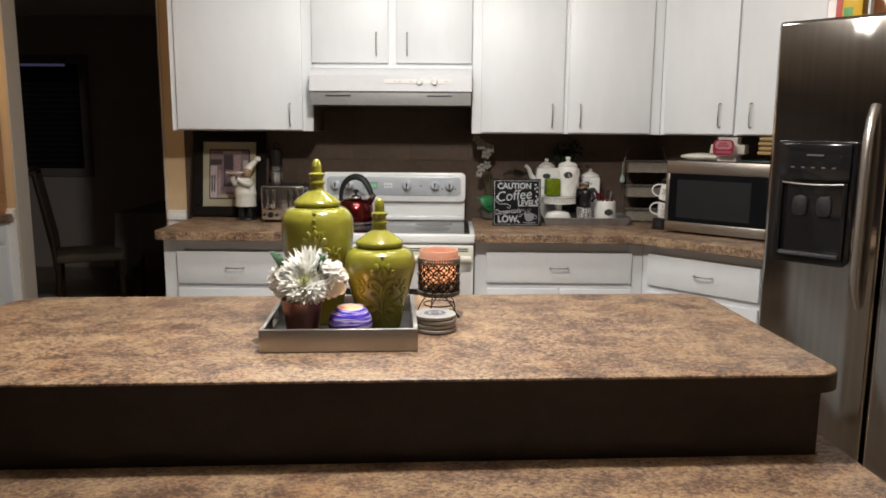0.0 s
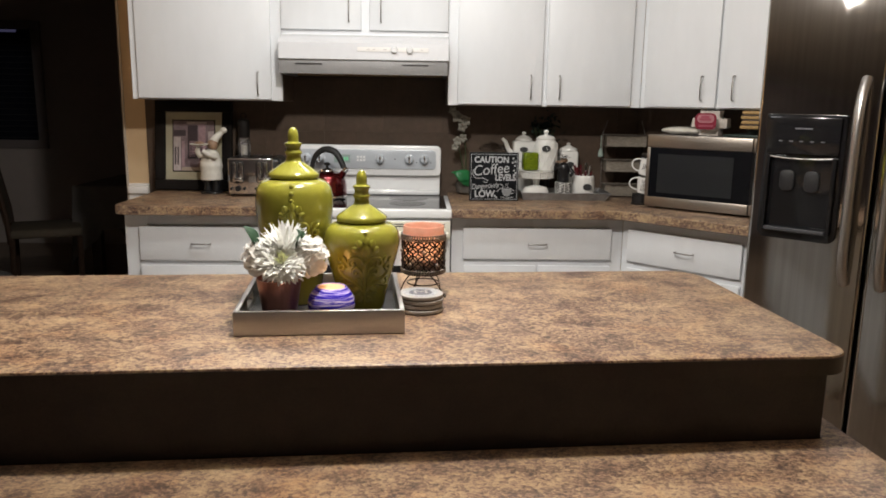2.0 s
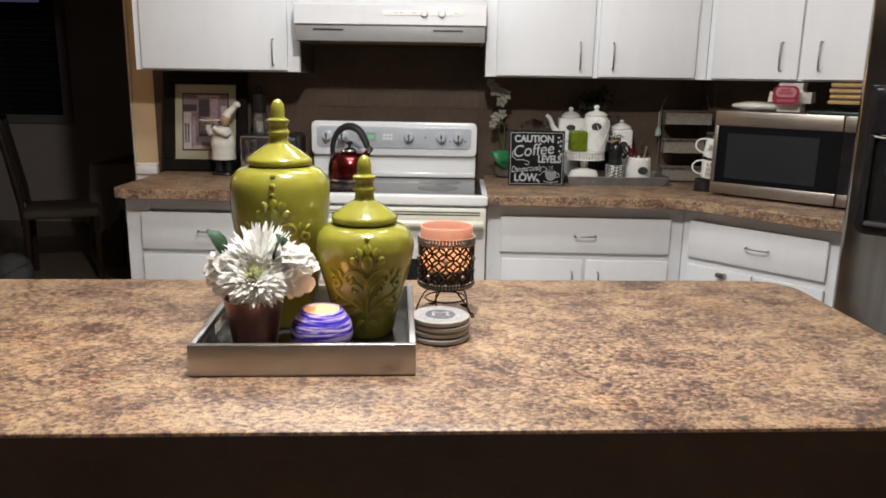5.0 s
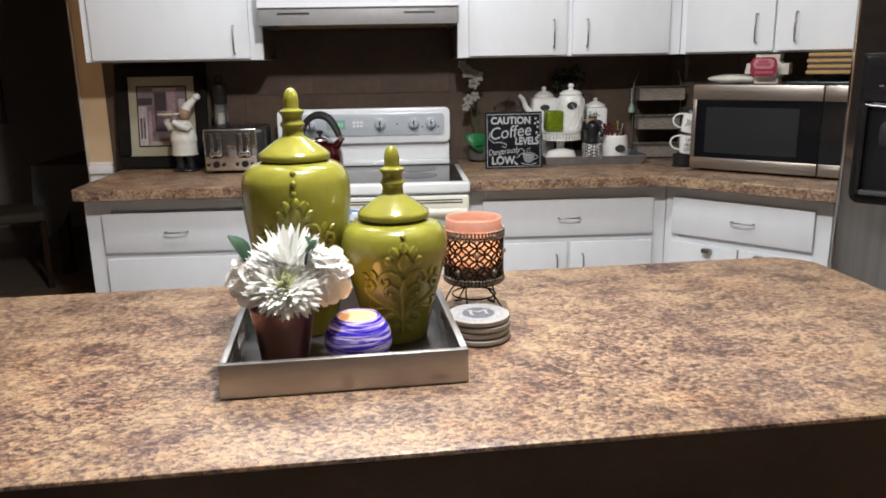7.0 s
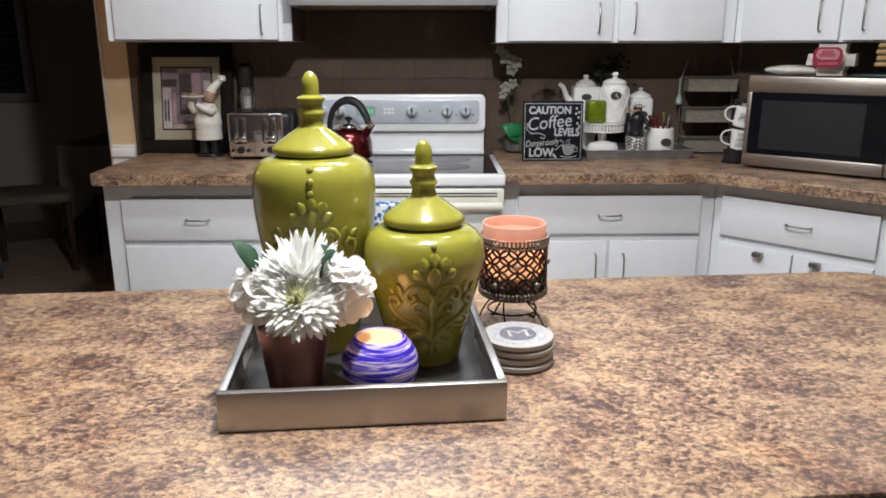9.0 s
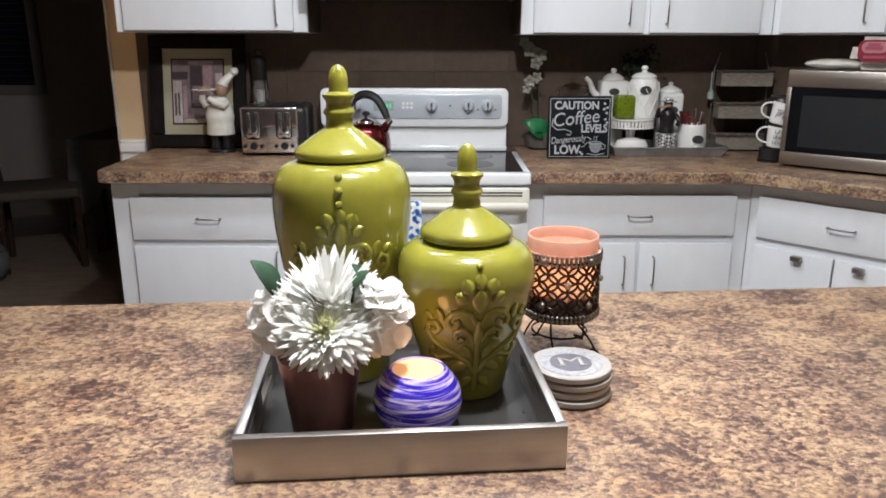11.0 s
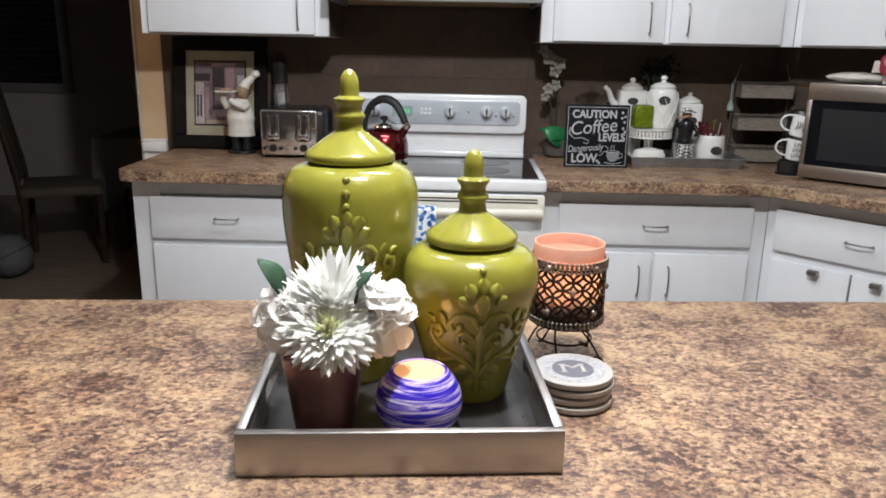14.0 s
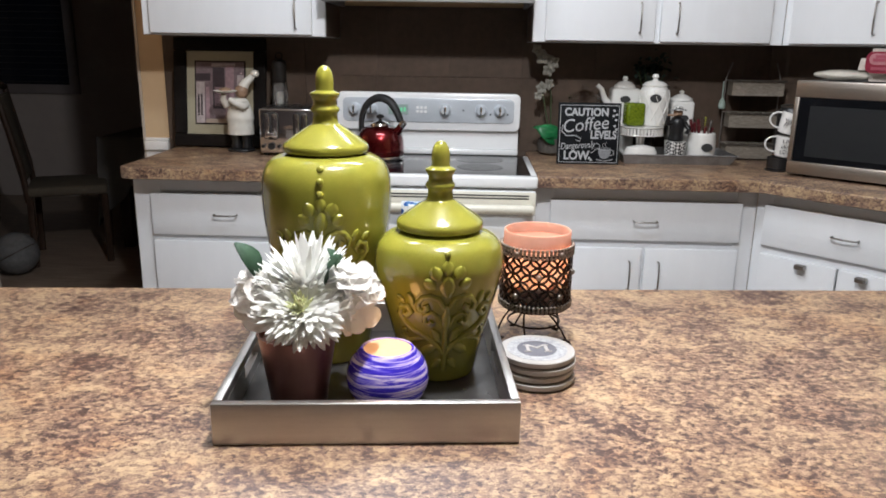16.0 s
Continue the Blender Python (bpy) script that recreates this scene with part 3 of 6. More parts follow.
part("drawer", boxbm(SX0 + 0.006, SX1 - 0.006, SF + 0.0, SF + 0.029, 0.03, 0.16, 0.006), ENAMEL, stove)

# dish towel over the oven handle
TOWEL = bpy.data.materials.new("towel_print")
TOWEL.use_nodes = True
n, l = TOWEL.node_tree.nodes, TOWEL.node_tree.links
co, vo, ra = n.new("ShaderNodeTexCoord"), n.new("ShaderNodeTexVoronoi"), n.new("ShaderNodeValToRGB")
vo.inputs["Scale"].default_value = 60
vo.feature = "SMOOTH_F1"
l.new(co.outputs["Object"], vo.inputs["Vector"])
ra.color_ramp.interpolation = "CONSTANT"
ra.color_ramp.elements[0].color = (0.02, 0.06, 0.26, 1)
ra.color_ramp.elements[1].position, ra.color_ramp.elements[1].color = 0.42, (0.75, 0.78, 0.78, 1)
x = ra.color_ramp.elements.new(0.28)
x.color = (0.08, 0.22, 0.48, 1)
l.new(vo.outputs["Distance"], ra.inputs[0])
l.new(ra.outputs[0], n["Principled BSDF"].inputs["Base Color"])
n["Principled BSDF"].inputs["Roughness"].default_value = 0.9
bm = bmesh.new()
rows = []
for i in range(26):
    s = i / 25
    if s < 0.42:
        y, z = SF - 0.080, 0.812 - (0.42 - s) * 0.72
    elif s < 0.58:
        a = math.pi * (s - 0.42) / 0.16
        y, z = SF - 0.058 - 0.022 * math.cos(a), 0.812 + 0.019 * math.sin(a)
    else:
        y, z = SF - 0.036, 0.812 - (s - 0.58) * 0.6
    rows.append([bm.verts.new((-0.055 + 0.012 * j + 0.002 * math.sin(9 * s), y + (0.004 * math.sin(j * 1.3 + s * 3) if s < 0.5 else 0), z)) for j in range(9)])
for a, b in zip(rows, rows[1:]):
    for j in range(8):
        bm.faces.new((a[j], a[j + 1], b[j + 1], b[j]))
towel = solid("dish_towel", bm, TOWEL, "blue and white patterned dish towel over the oven handle", "towel")
sol = towel.modifiers.new("thick", "SOLIDIFY")
sol.thickness = 0.002

# fridge: local x along its face, y into it
fr = thing("refrigerator", "stainless side-by-side refrigerator with a black ice and water dispenser", "refrigerator", pose(1.452, 2.948, 0, 0, 0, -45))
SIDE = mat("fridge_side", (0.20, 0.195, 0.19), 0.5, vary=0.1, scale=6, bump=0.06, bump_scale=120)
part("cabinet", boxbm(0.006, 0.842, 0.076, 0.78, 0.02, 1.755, 0.006), SIDE, fr, "dark grey cabinet")
part("grille", boxbm(0.01, 0.84, 0.03, 0.0755, 0.015, 0.085, 0.004), BLACK, fr)


def fridge_door(x0, x1):
    """A door 72 mm thick with rounded edges."""
    return boxbm(x0, x1, 0.0, 0.072, 0.095, 1.766, 0.014, seg=4)


fd = part("freezer_door", fridge_door(0.0, 0.385), FRIDGE, fr)
rd = part("fridge_door", fridge_door(0.394, 0.848), FRIDGE, fr)
for d, x in ((fd, 0.335), (rd, 0.444)):
    pts, rr = [], []
    for i in range(15):
        s = i / 14
        z = 0.80 + 0.67 * s
        out = 0.052 * (1 - abs(2 * s - 1) ** 6)
        pts.append((x, -0.004 - out, z))
        rr.append(0.015)
    part("handle", tube(pts, rr, 12, flat=1.25), STEEL, d, "tall bowed steel handle", 60)


def slab_front(x0, x1, z0, z1, r, y, depth):
    """An upright plate with rounded corners whose back lies at y."""
    bm = slab(rounded(x0, x1, z0, z1, r, 6), 0, depth, 0.0015)
    bmesh.ops.rotate(bm, verts=bm.verts, matrix=Matrix.Rotation(radians(90), 3, "X"))
    bmesh.ops.translate(bm, verts=bm.verts, vec=(0, y, 0))
    return bm


DBLACK = mat("dispenser_black", (0.010, 0.010, 0.011), 0.12, vary=0.2, scale=15)
bm = slab(rounded(0.036, 0.296, 0.930, 1.358, (0.03, 0.03, 0.008, 0.008), 6), 0, 0.012, 0.003)
bmesh.ops.rotate(bm, verts=bm.verts, matrix=Matrix.Rotation(radians(90), 3, "X"))
bmesh.ops.translate(bm, verts=bm.verts, vec=(0, 0, -0.004))
dp = part("dispenser", bm, DBLACK, fd, "glossy black ice and water dispenser")
bm = bmesh.new()
box(bm, 0.052, 0.066, -0.030, -0.0125, 0.955, 1.215, 0.003)
part("surround", bm, DBLACK, dp)
part("surround", boxbm(0.266, 0.280, -0.030, -0.0125, 0.955, 1.215, 0.003), DBLACK, dp)
part("control_panel", boxbm(0.050, 0.282, -0.024, -0.0125, 1.220, 1.345, 0.004), DBLACK, dp)
part("trim", tube([(0.054, -0.026, 1.212), (0.11, -0.030, 1.207), (0.166, -0.031, 1.2055), (0.22, -0.030, 1.207), (0.28, -0.026, 1.212)], 0.0028, 8), CHROME, dp, "thin chrome trim")
part("drip_tray", boxbm(0.066, 0.266, -0.034, -0.0125, 0.955, 0.968, 0.004), mat("drip_grey", (0.06, 0.06, 0.065), 0.3), dp)
for x in (0.125, 0.205):
    part("paddle", slab_front(x - 0.024, x + 0.024, 1.095, 1.165, 0.018, -0.0125, 0.008), mat("paddle_grey", (0.012, 0.012, 0.013), 0.5), dp)
for i in range(5):
    part("button", boxbm(0.088 + 0.034 * i, 0.100 + 0.034 * i, -0.0252, -0.0242, 1.262, 1.266), mat("mark_grey", (0.13, 0.13, 0.14), 0.5), dp)
part("emblem", boxbm(0.138, 0.195, -0.0252, -0.0242, 1.304, 1.309), MATS["mark_grey"], dp)

# microwave
mw = thing("microwave", "large stainless microwave oven with a dark window on the worktop", "microwave", pose(1.312, 3.744, COUNTER, 0, 0, -42))
part("case", boxbm(0.0, 0.565, 0.022, 0.40, 0.012, 0.333, 0.005), SIDE, mw)
bm = bmesh.new()
box(bm, 0.0, 0.470, -0.010, 0.0215, 0.278, 0.335, 0.004)
box(bm, 0.0, 0.470, -0.010, 0.0215, 0.010, 0.055, 0.004)
box(bm, 0.0, 0.016, -0.010, 0.0215, 0.0552, 0.2778, 0.002)
dr = part("door", bm, MWSTEEL, mw, "brushed steel door frame")
part("window", boxbm(0.0165, 0.470, -0.006, 0.021, 0.0555, 0.2775), mat("oven_window_glass", (0.006, 0.0065, 0.008), 0.10, vary=0.2, scale=9), dr, "dark see-through window")
MATS["oven_window_glass"].node_tree.nodes["Principled BSDF"].inputs["Specular IOR Level"].default_value = 0.22
part("inner_mesh", boxbm(0.055, 0.395, -0.0072, -0.0062, 0.075, 0.250), mat("door_mesh", (0.014, 0.016, 0.018), 0.35, vary=0.3, scale=300), dr)
for z0, z1 in ((0.278, 0.335), (0.010, 0.055)):
    part("control_frame", boxbm(0.473, 0.565, -0.010, 0.0215, z0, z1, 0.004), MWSTEEL, mw)
part("keypad", boxbm(0.4712, 0.565, -0.006, 0.021, 0.0555, 0.2775), DBLACK, mw)
part("open_button", boxbm(0.485, 0.550, -0.0125, -0.0102, 0.018, 0.045, 0.002), MWSTEEL, mw)
part("emblem", boxbm(0.40, 0.44, -0.0112, -0.0102, 0.030, 0.036), HOODGREY, mw)
for x in (0.04, 0.52):
    for y in (0.05, 0.36):
        part("foot", lathe([(0, 0), (0.014, 0), (0.016, 0.0115), (0, 0.0115)], 14), BLACK, mw, at=(x, y, 0.0005))

# ---- ceiling lamps (above the view) ----
GLOW = mat("lamp_glow", (0.9, 0.9, 0.88), 0.4, emit=(1.0, 0.95, 0.9), power=3.0)
tl = thing("ceiling_light", "round white ceiling light over the island", "ceiling light")
part("pan", lathe([(0, 0.0), (0.19, 0.0), (0.205, -0.020), (0.212, -0.020), (0.198, 0.006), (0, 0.006)], 48), TRIM, tl, at=(LAMP[0], LAMP[1], HEIGHT - 0.0065))
tl = thing("ceiling_light", "long white tube ceiling light over the kitchen floor", "ceiling light")
part("base", boxbm(TUBE[0] - 0.62, TUBE[0] + 0.62, TUBE[1] - 0.13, TUBE[1] + 0.13, HEIGHT - 0.0125, HEIGHT - 0.0005), TRIM, tl)

# ---- counter run by the side wall, mostly out of view ----
cab = thing("base_cabinet", "white painted base cabinet run along the side wall", "cabinet", group="base cabinets")
part("body", boxbm(-2.755, -2.135, 2.6, 4.255, 0.10, 0.868, 0.002), WHITE, cab)
for y0, y1 in ((2.63, 3.15), (3.17, 3.69), (3.71, 4.20)):
    part("door", boxbm(-2.1345, -2.117, y0, y1, 0.13, 0.735, 0.003), WHITE, cab)
    part("drawer_front", boxbm(-2.1345, -2.117, y0, y1, 0.76, 0.855, 0.003), WHITE, cab)
solid("worktop", boxbm(-2.757, -2.100, 2.58, 4.256, WT0, COUNTER, 0.006), LAM, "brown laminate worktop along the side wall", "worktop", group="worktops")
structure("backsplash_2", boxbm(-2.757, -2.142, 4.258, 4.2695, COUNTER, 1.476, 0.002), mat("side_splash", (0.36, 0.20, 0.11), 0.5, vary=0.3, scale=12), "brown laminate splash panel on the end wall", "backsplash")

# ---- things on the island ----
TOP = 0.910
# the island's frame: all that stands on it was laid out in this plan
ISLE = Matrix.Translation((0.0766, 0.0034, TOP)) @ Matrix.Rotation(radians(0.875), 4, "Z") @ Matrix.Scale(0.974, 4) @ Matrix.Translation((0, 0, -TOP))
TR = 3.8
TX, TY = -0.1545, 1.786                     # the tray's front left corner
TRAYSTEEL = mat("tray_metal", (0.54, 0.525, 0.51), 0.40, 1.0, vary=0.12, scale=10, stretch=(2, 20, 20), rough_vary=0.07, bump=0.04, bump_scale=40)
TRAYDARK = mat("tray_floor", (0.11, 0.107, 0.105), 0.30, 0.7, vary=0.15, scale=6, rough_vary=0.05)
tray = thing("serving_tray", "square brushed metal serving tray with cut-out grips on the island", "tray", ISLE @ pose(TX, TY, TOP, 0, 0, TR))
TW, TD, TH, TT = 0.350, 0.354, 0.052, 0.011
part("base", boxbm(0.002, TW - 0.002, 0.002, TD - 0.002, 0.0, 0.006), TRAYDARK, tray, "dark metal floor of the tray")
part("front_wall", boxbm(0, TW, 0, TT, 0.0005, TH, 0.002), TRAYSTEEL, tray)
part("back_wall", boxbm(0, TW, TD - TT, TD, 0.0005, TH, 0.002), TRAYSTEEL, tray)
for x in (0.0, TW - TT):
    bm = bmesh.new()
    y0, y1, g0, g1 = TT + 0.0005, TD - TT - 0.0005, TD / 2 - 0.045, TD / 2 + 0.045
    box(bm, x, x + TT, y0, y1, 0.0005, 0.022)
    box(bm, x, x + TT, y0, y1, 0.040, TH, 0.0015)
    box(bm, x, x + TT, y0, g0, 0.0221, 0.0399)
    box(bm, x, x + TT, g1, y1, 0.0221, 0.0399)
    part("side_wall", bm, TRAYSTEEL, tray)
FLOORZ = TOP + 0.006

GLAZE = mat("green_glaze", (0.270, 0.265, 0.036), 0.17, vary=0.16, scale=9, coat=0.35, bump=0.03, bump_scale=14)


def surface(profile, z):
    """Radius of a turned profile at a height."""
    for (r0, z0), (r1, z1) in zip(profile, profile[1:]):
        if min(z0, z1) <= z <= max(z0, z1) and abs(z1 - z0) > 1e-9:
            return r0 + (r1 - r0) * (z - z0) / (z1 - z0)
    return profile[-1][0]


def smooth_profile(pts, steps=6):
    """A Catmull-Rom curve through (radius, height) points."""
    out = []
    p = [pts[0]] + list(pts) + [pts[-1]]
    for i in range(1, len(p) - 2):
        for k in range(steps):
            t = k / steps
            out.append(tuple(0.5 * (2 * p[i][c] + (p[i + 1][c] - p[i - 1][c]) * t + (2 * p[i - 1][c] - 5 * p[i][c] + 4 * p[i + 1][c] - p[i + 2][c]) * t * t
                                    + (3 * p[i][c] - p[i - 1][c] - 3 * p[i + 1][c] + p[i + 2][c]) * t ** 3) for c in (0, 1)))
    out.append(tuple(pts[-1]))
    return out


def relief(profile, z_top, size, drop, facing, beads=()):
    """A raised damask spray of petals and scrolls on a turned body; size scales it, z_top is the tip of the top petal."""
    bm = bmesh.new()

    def on(u, w, lift=0.0):
        z = z_top - w
        r = surface(profile, z) + lift
        a = radians(-90 + facing) + u / max(r, 0.03)
        return Vector((r * math.cos(a), r * math.sin(a), z))

    def petal(u, w, length, width, lean):
        rings = []
        for i in range(9):
            s = i / 8
            half = width / 2 * max(0.06, 1 - (2 * s - 1) ** 2) ** 0.5 * (1.05 - 0.15 * s)
            row = []
            for j in range(7):
                q = -1 + j / 3
                x, y = 1.28 * half * q, (s - 0.5) * length
                uu = u + x * math.cos(lean) + y * math.sin(lean)
                ww = w - (y * math.cos(lean) - x * math.sin(lean))
                row.append(bm.verts.new(on(uu, ww, 0.0002 + 0.0036 * size / 0.15 * (1 - q * q) ** 0.5)))
            rings.append(row)
        for a, b in zip(rings, rings[1:]):
            for j in range(6):
                bm.faces.new((a[j], a[j + 1], b[j + 1], b[j]))

    def scroll(pts, r0, r1):
        m = len(pts)
        tube([on(u, w, 0.0002) for u, w in pts], [1.22 * (r0 + (r1 - r0) * i / (m - 1)) for i in range(m)], 8, bm)

    k = size / 0.15
    petal(0, 0.0078 * k, 0.0165 * k, 0.0125 * k, 0)
    petal(0, 0.0305 * k, 0.027 * k, 0.0145 * k, 0)
    for s in (-1, 1):
        petal(s * 0.0147 * k, 0.0140 * k, 0.0172 * k, 0.0132 * k, s * 0.35)
        petal(s * 0.0218 * k, 0.0275 * k, 0.0165 * k, 0.0125 * k, s * 0.95)
        if drop:
            # upper pair of volutes
            pts = [(s * k * x, k * w) for x, w in ((0.003, 0.060), (0.010, 0.047), (0.020, 0.043), (0.030, 0.046), (0.036, 0.054), (0.034, 0.063), (0.027, 0.065), (0.023, 0.060), (0.026, 0.055))]
            scroll(pts, 0.0028 * k, 0.0036 * k)
            pts = [(s * k * x, k * w) for x, w in ((0.004, 0.085), (0.010, 0.072), (0.018, 0.066), (0.026, 0.071), (0.026, 0.080), (0.020, 0.083), (0.017, 0.078))]
            scroll(pts, 0.0026 * k, 0.0032 * k)
            # lower, outer volutes
            pts = [(s * k * x, k * w) for x, w in ((0.002, 0.125), (0.012, 0.110), (0.026, 0.100), (0.040, 0.094), (0.053, 0.084), (0.061, 0.073), (0.058, 0.062), (0.049, 0.060), (0.044, 0.067), (0.049, 0.074), (0.054, 0.071))]
            scroll(pts, 0.0032 * k, 0.0038 * k)
            pts = [(s * k * x, k * w) for x, w in ((0.020, 0.103), (0.034, 0.106), (0.046, 0.111), (0.055, 0.105), (0.055, 0.096), (0.048, 0.095))]
            scroll(pts, 0.0026 * k, 0.0032 * k)
            petal(s * 0.046 * k, 0.050 * k, 0.018 * k, 0.010 * k, s * 0.4)
            petal(s * 0.060 * k, 0.052 * k, 0.014 * k, 0.008 * k, s * 0.9)
            petal(s * 0.012 * k, 0.098 * k, 0.020 * k, 0.010 * k, s * 0.5)
            petal(s * 0.020 * k, 0.120 * k, 0.024 * k, 0.011 * k, s * 2.1)
            petal(s * 0.010 * k, 0.140 * k, 0.018 * k, 0.010 * k, s * 2.4)
    if drop:
        petal(0, 0.078 * k, 0.026 * k, 0.011 * k, 0)
        scroll([(0, k * w) for w in (0.055, 0.075, 0.095, 0.115, 0.135, 0.150)], 0.0026 * k, 0.0034 * k)
    for w, r in beads:
        p = on(0, w, 0.0)
        bmesh.ops.create_uvsphere(bm, u_segments=12, v_segments=8, radius=r, matrix=Matrix.Translation(p))
    return bm


def ginger_jar(x, y, top, lid_z, rb, rl, body, label, facing, z_top, size, drop, beads):
    """A lidded jar: body profile given as (radius, height over the tray)."""
    h = lid_z - FLOORZ
    j = thing("lidded_jar", label, "jar", ISLE @ pose(x, y, FLOORZ), "green jars")
    k = (h - 0.0005) / body[-1][1]
    prof = smooth_profile([(r, z * k) for r, z in body], 6)
    part("body", lathe([(0, 0)] + prof + [(0, prof[-1][1])], 64), GLAZE, j, smooth=60)
    lh = top - lid_z
    lid = [(0.93, 0.0), (0.985, 0.012), (1.0, 0.035), (1.0, 0.075), (0.975, 0.098), (0.90, 0.130), (0.75, 0.185), (0.58, 0.245), (0.42, 0.300), (0.335, 0.325), (0.305, 0.335),
           (0.295, 0.37), (0.285, 0.42), (0.295, 0.455), (0.335, 0.478), (0.345, 0.495), (0.330, 0.515), (0.285, 0.540), (0.272, 0.575), (0.290, 0.615), (0.335, 0.650), (0.352, 0.668), (0.345, 0.685),
           (0.27, 0.702), (0.215, 0.715), (0.205, 0.745), (0.213, 0.80), (0.208, 0.86), (0.178, 0.925), (0.115, 0.975), (0.05, 0.996), (0, 1.0)]
    lid, f = [(r * rl, z * lh) for r, z in lid], 1.0
    part("lid", lathe([(0, 0)] + [(r, z * f) for r, z in lid], 56), GLAZE, j, "glossy green lid with a turned finial", 50, at=(0, 0, h + 0.0005))
    part("relief", relief(prof, z_top - FLOORZ, size, drop, facing, beads), GLAZE, j, "raised scroll and petal ornament", 60)
    return j


ginger_jar(-0.066, 2.062, 1.3245, 1.2085, 0.089, 0.0585,
           [(0.054, 0.0), (0.058, 0.006), (0.064, 0.05), (0.074, 0.11), (0.0835, 0.165), (0.0885, 0.205), (0.0895, 0.235), (0.0865, 0.258), (0.0765, 0.274), (0.062, 0.2815), (0.050, 0.284)],
           "tall glossy chartreuse ceramic jar with a finial lid", 4, 1.160, 0.155, True, ((-0.036, 0.0050), (-0.021, 0.0055), (-0.0055, 0.0048)))
ginger_jar(0.094, 2.006, 1.2335, 1.1175, 0.087, 0.0578,
           [(0.047, 0.0), (0.051, 0.005), (0.0575, 0.035), (0.068, 0.075), (0.0795, 0.115), (0.0862, 0.142), (0.0868, 0.158), (0.0815, 0.176), (0.070, 0.1865), (0.055, 0.1915), (0.050, 0.1935)],
           "shorter glossy chartreuse ceramic jar with raised ornament", 9, 1.094, 0.158, True, ((-0.0075, 0.0044),))

# flower pot
COPPER = mat("bronze_pot", (0.34, 0.17, 0.14), 0.32, 0.9, vary=0.3, scale=7, stretch=(1, 1, 0.2), rough_vary=0.06)
PX, PY = -0.077, 1.892
pot = thing("flower_pot", "tapered dark copper pot with white artificial flowers", "flower pot", ISLE @ pose(PX, PY, FLOORZ))
part("pot", lathe([(0, 0), (0.0335, 0), (0.0345, 0.002), (0.0430, 0.06), (0.0480, 0.090), (0.0490, 0.094), (0.0460, 0.094), (0.044, 0.085), (0, 0.083)], 40), COPPER, pot, "dark copper-coloured metal pot")


def petal_material(name, colour, back):
    """Thin white petals that let some light through."""
    m = bpy.data.materials.new(name)
    m.use_nodes = True
    n, l = m.node_tree.nodes, m.node_tree.links
    n.remove(n["Principled BSDF"])
    d, t, x = n.new("ShaderNodeBsdfDiffuse"), n.new("ShaderNodeBsdfTranslucent"), n.new("ShaderNodeMixShader")
    no, ra, co = n.new("ShaderNodeTexNoise"), n.new("ShaderNodeValToRGB"), n.new("ShaderNodeTexCoord")
    no.inputs["Scale"].default_value = 45
    ra.color_ramp.elements[0].position, ra.color_ramp.elements[0].color = 0.35, (*back, 1)
    ra.color_ramp.elements[1].position, ra.color_ramp.elements[1].color = 0.6, (*colour, 1)
    l.new(co.outputs["Object"], no.inputs["Vector"])
    l.new(no.outputs["Fac"], ra.inputs[0])
    l.new(ra.outputs[0], d.inputs[0])
    l.new(ra.outputs[0], t.inputs[0])
    x.inputs[0].default_value = 0.34
    l.new(d.outputs[0], x.inputs[1])
    l.new(t.outputs[0], x.inputs[2])
    l.new(x.outputs[0], n["Material Output"].inputs["Surface"])
    return m


PETAL = petal_material("white_petal", (0.97, 0.97, 0.95), (0.95, 0.96, 0.91))
PETALW = petal_material("ivory_petal", (0.97, 0.96, 0.935), (0.95, 0.93, 0.89))
HEART = petal_material("flower_heart", (0.90, 0.92, 0.68), (0.84, 0.88, 0.50))
LEAF = mat("dark_leaf", (0.020, 0.062, 0.028), 0.65, vary=0.35, scale=30)
rnd = random.Random(5)


def ribbon(bm, origin, way, length, width, curl, up=Vector((0, 0, 1)), thick=0.0006, steps=9, tip=0.4):
    """A thin narrow petal along way, bending towards up by curl, with a rounded tip."""
    way = way.normalized()
    side = way.cross(up)
    if side.length < 1e-3:
        side = way.cross(Vector((1, 0, 0)))
    side.normalize()
    nor = side.cross(way).normalized()
    rows = []
    for i in range(steps + 1):
        s = i / steps
        c = origin + way * (length * s) + nor * (curl * length * s * s)
        w = width / 2 * (0.35 + 0.85 * min(1, s / 0.6)) * (1 - max(0, s - 0.55) / 0.45 * (1 - tip))
        if s > 0.78:
            w *= max(0.06, 1 - ((s - 0.78) / 0.225) ** 2) ** 0.5
        rows.append([bm.verts.new(c - side * w), bm.verts.new(c + nor * thick), bm.verts.new(c + side * w), bm.verts.new(c - nor * thick)])
    for a, b in zip(rows, rows[1:]):
        for j in range(4):
            bm.faces.new((a[j], a[(j + 1) % 4], b[(j + 1) % 4], b[j]))
    bm.faces.new(rows[0][::-1])
    bm.faces.new(rows[-1])


# spider chrysanthemum: a dome of upright petals behind, and an open rosette towards the front
axis = Vector((0.03, -0.72, 0.69)).normalized()
heart = Vector((0.014, -0.030, 0.132))


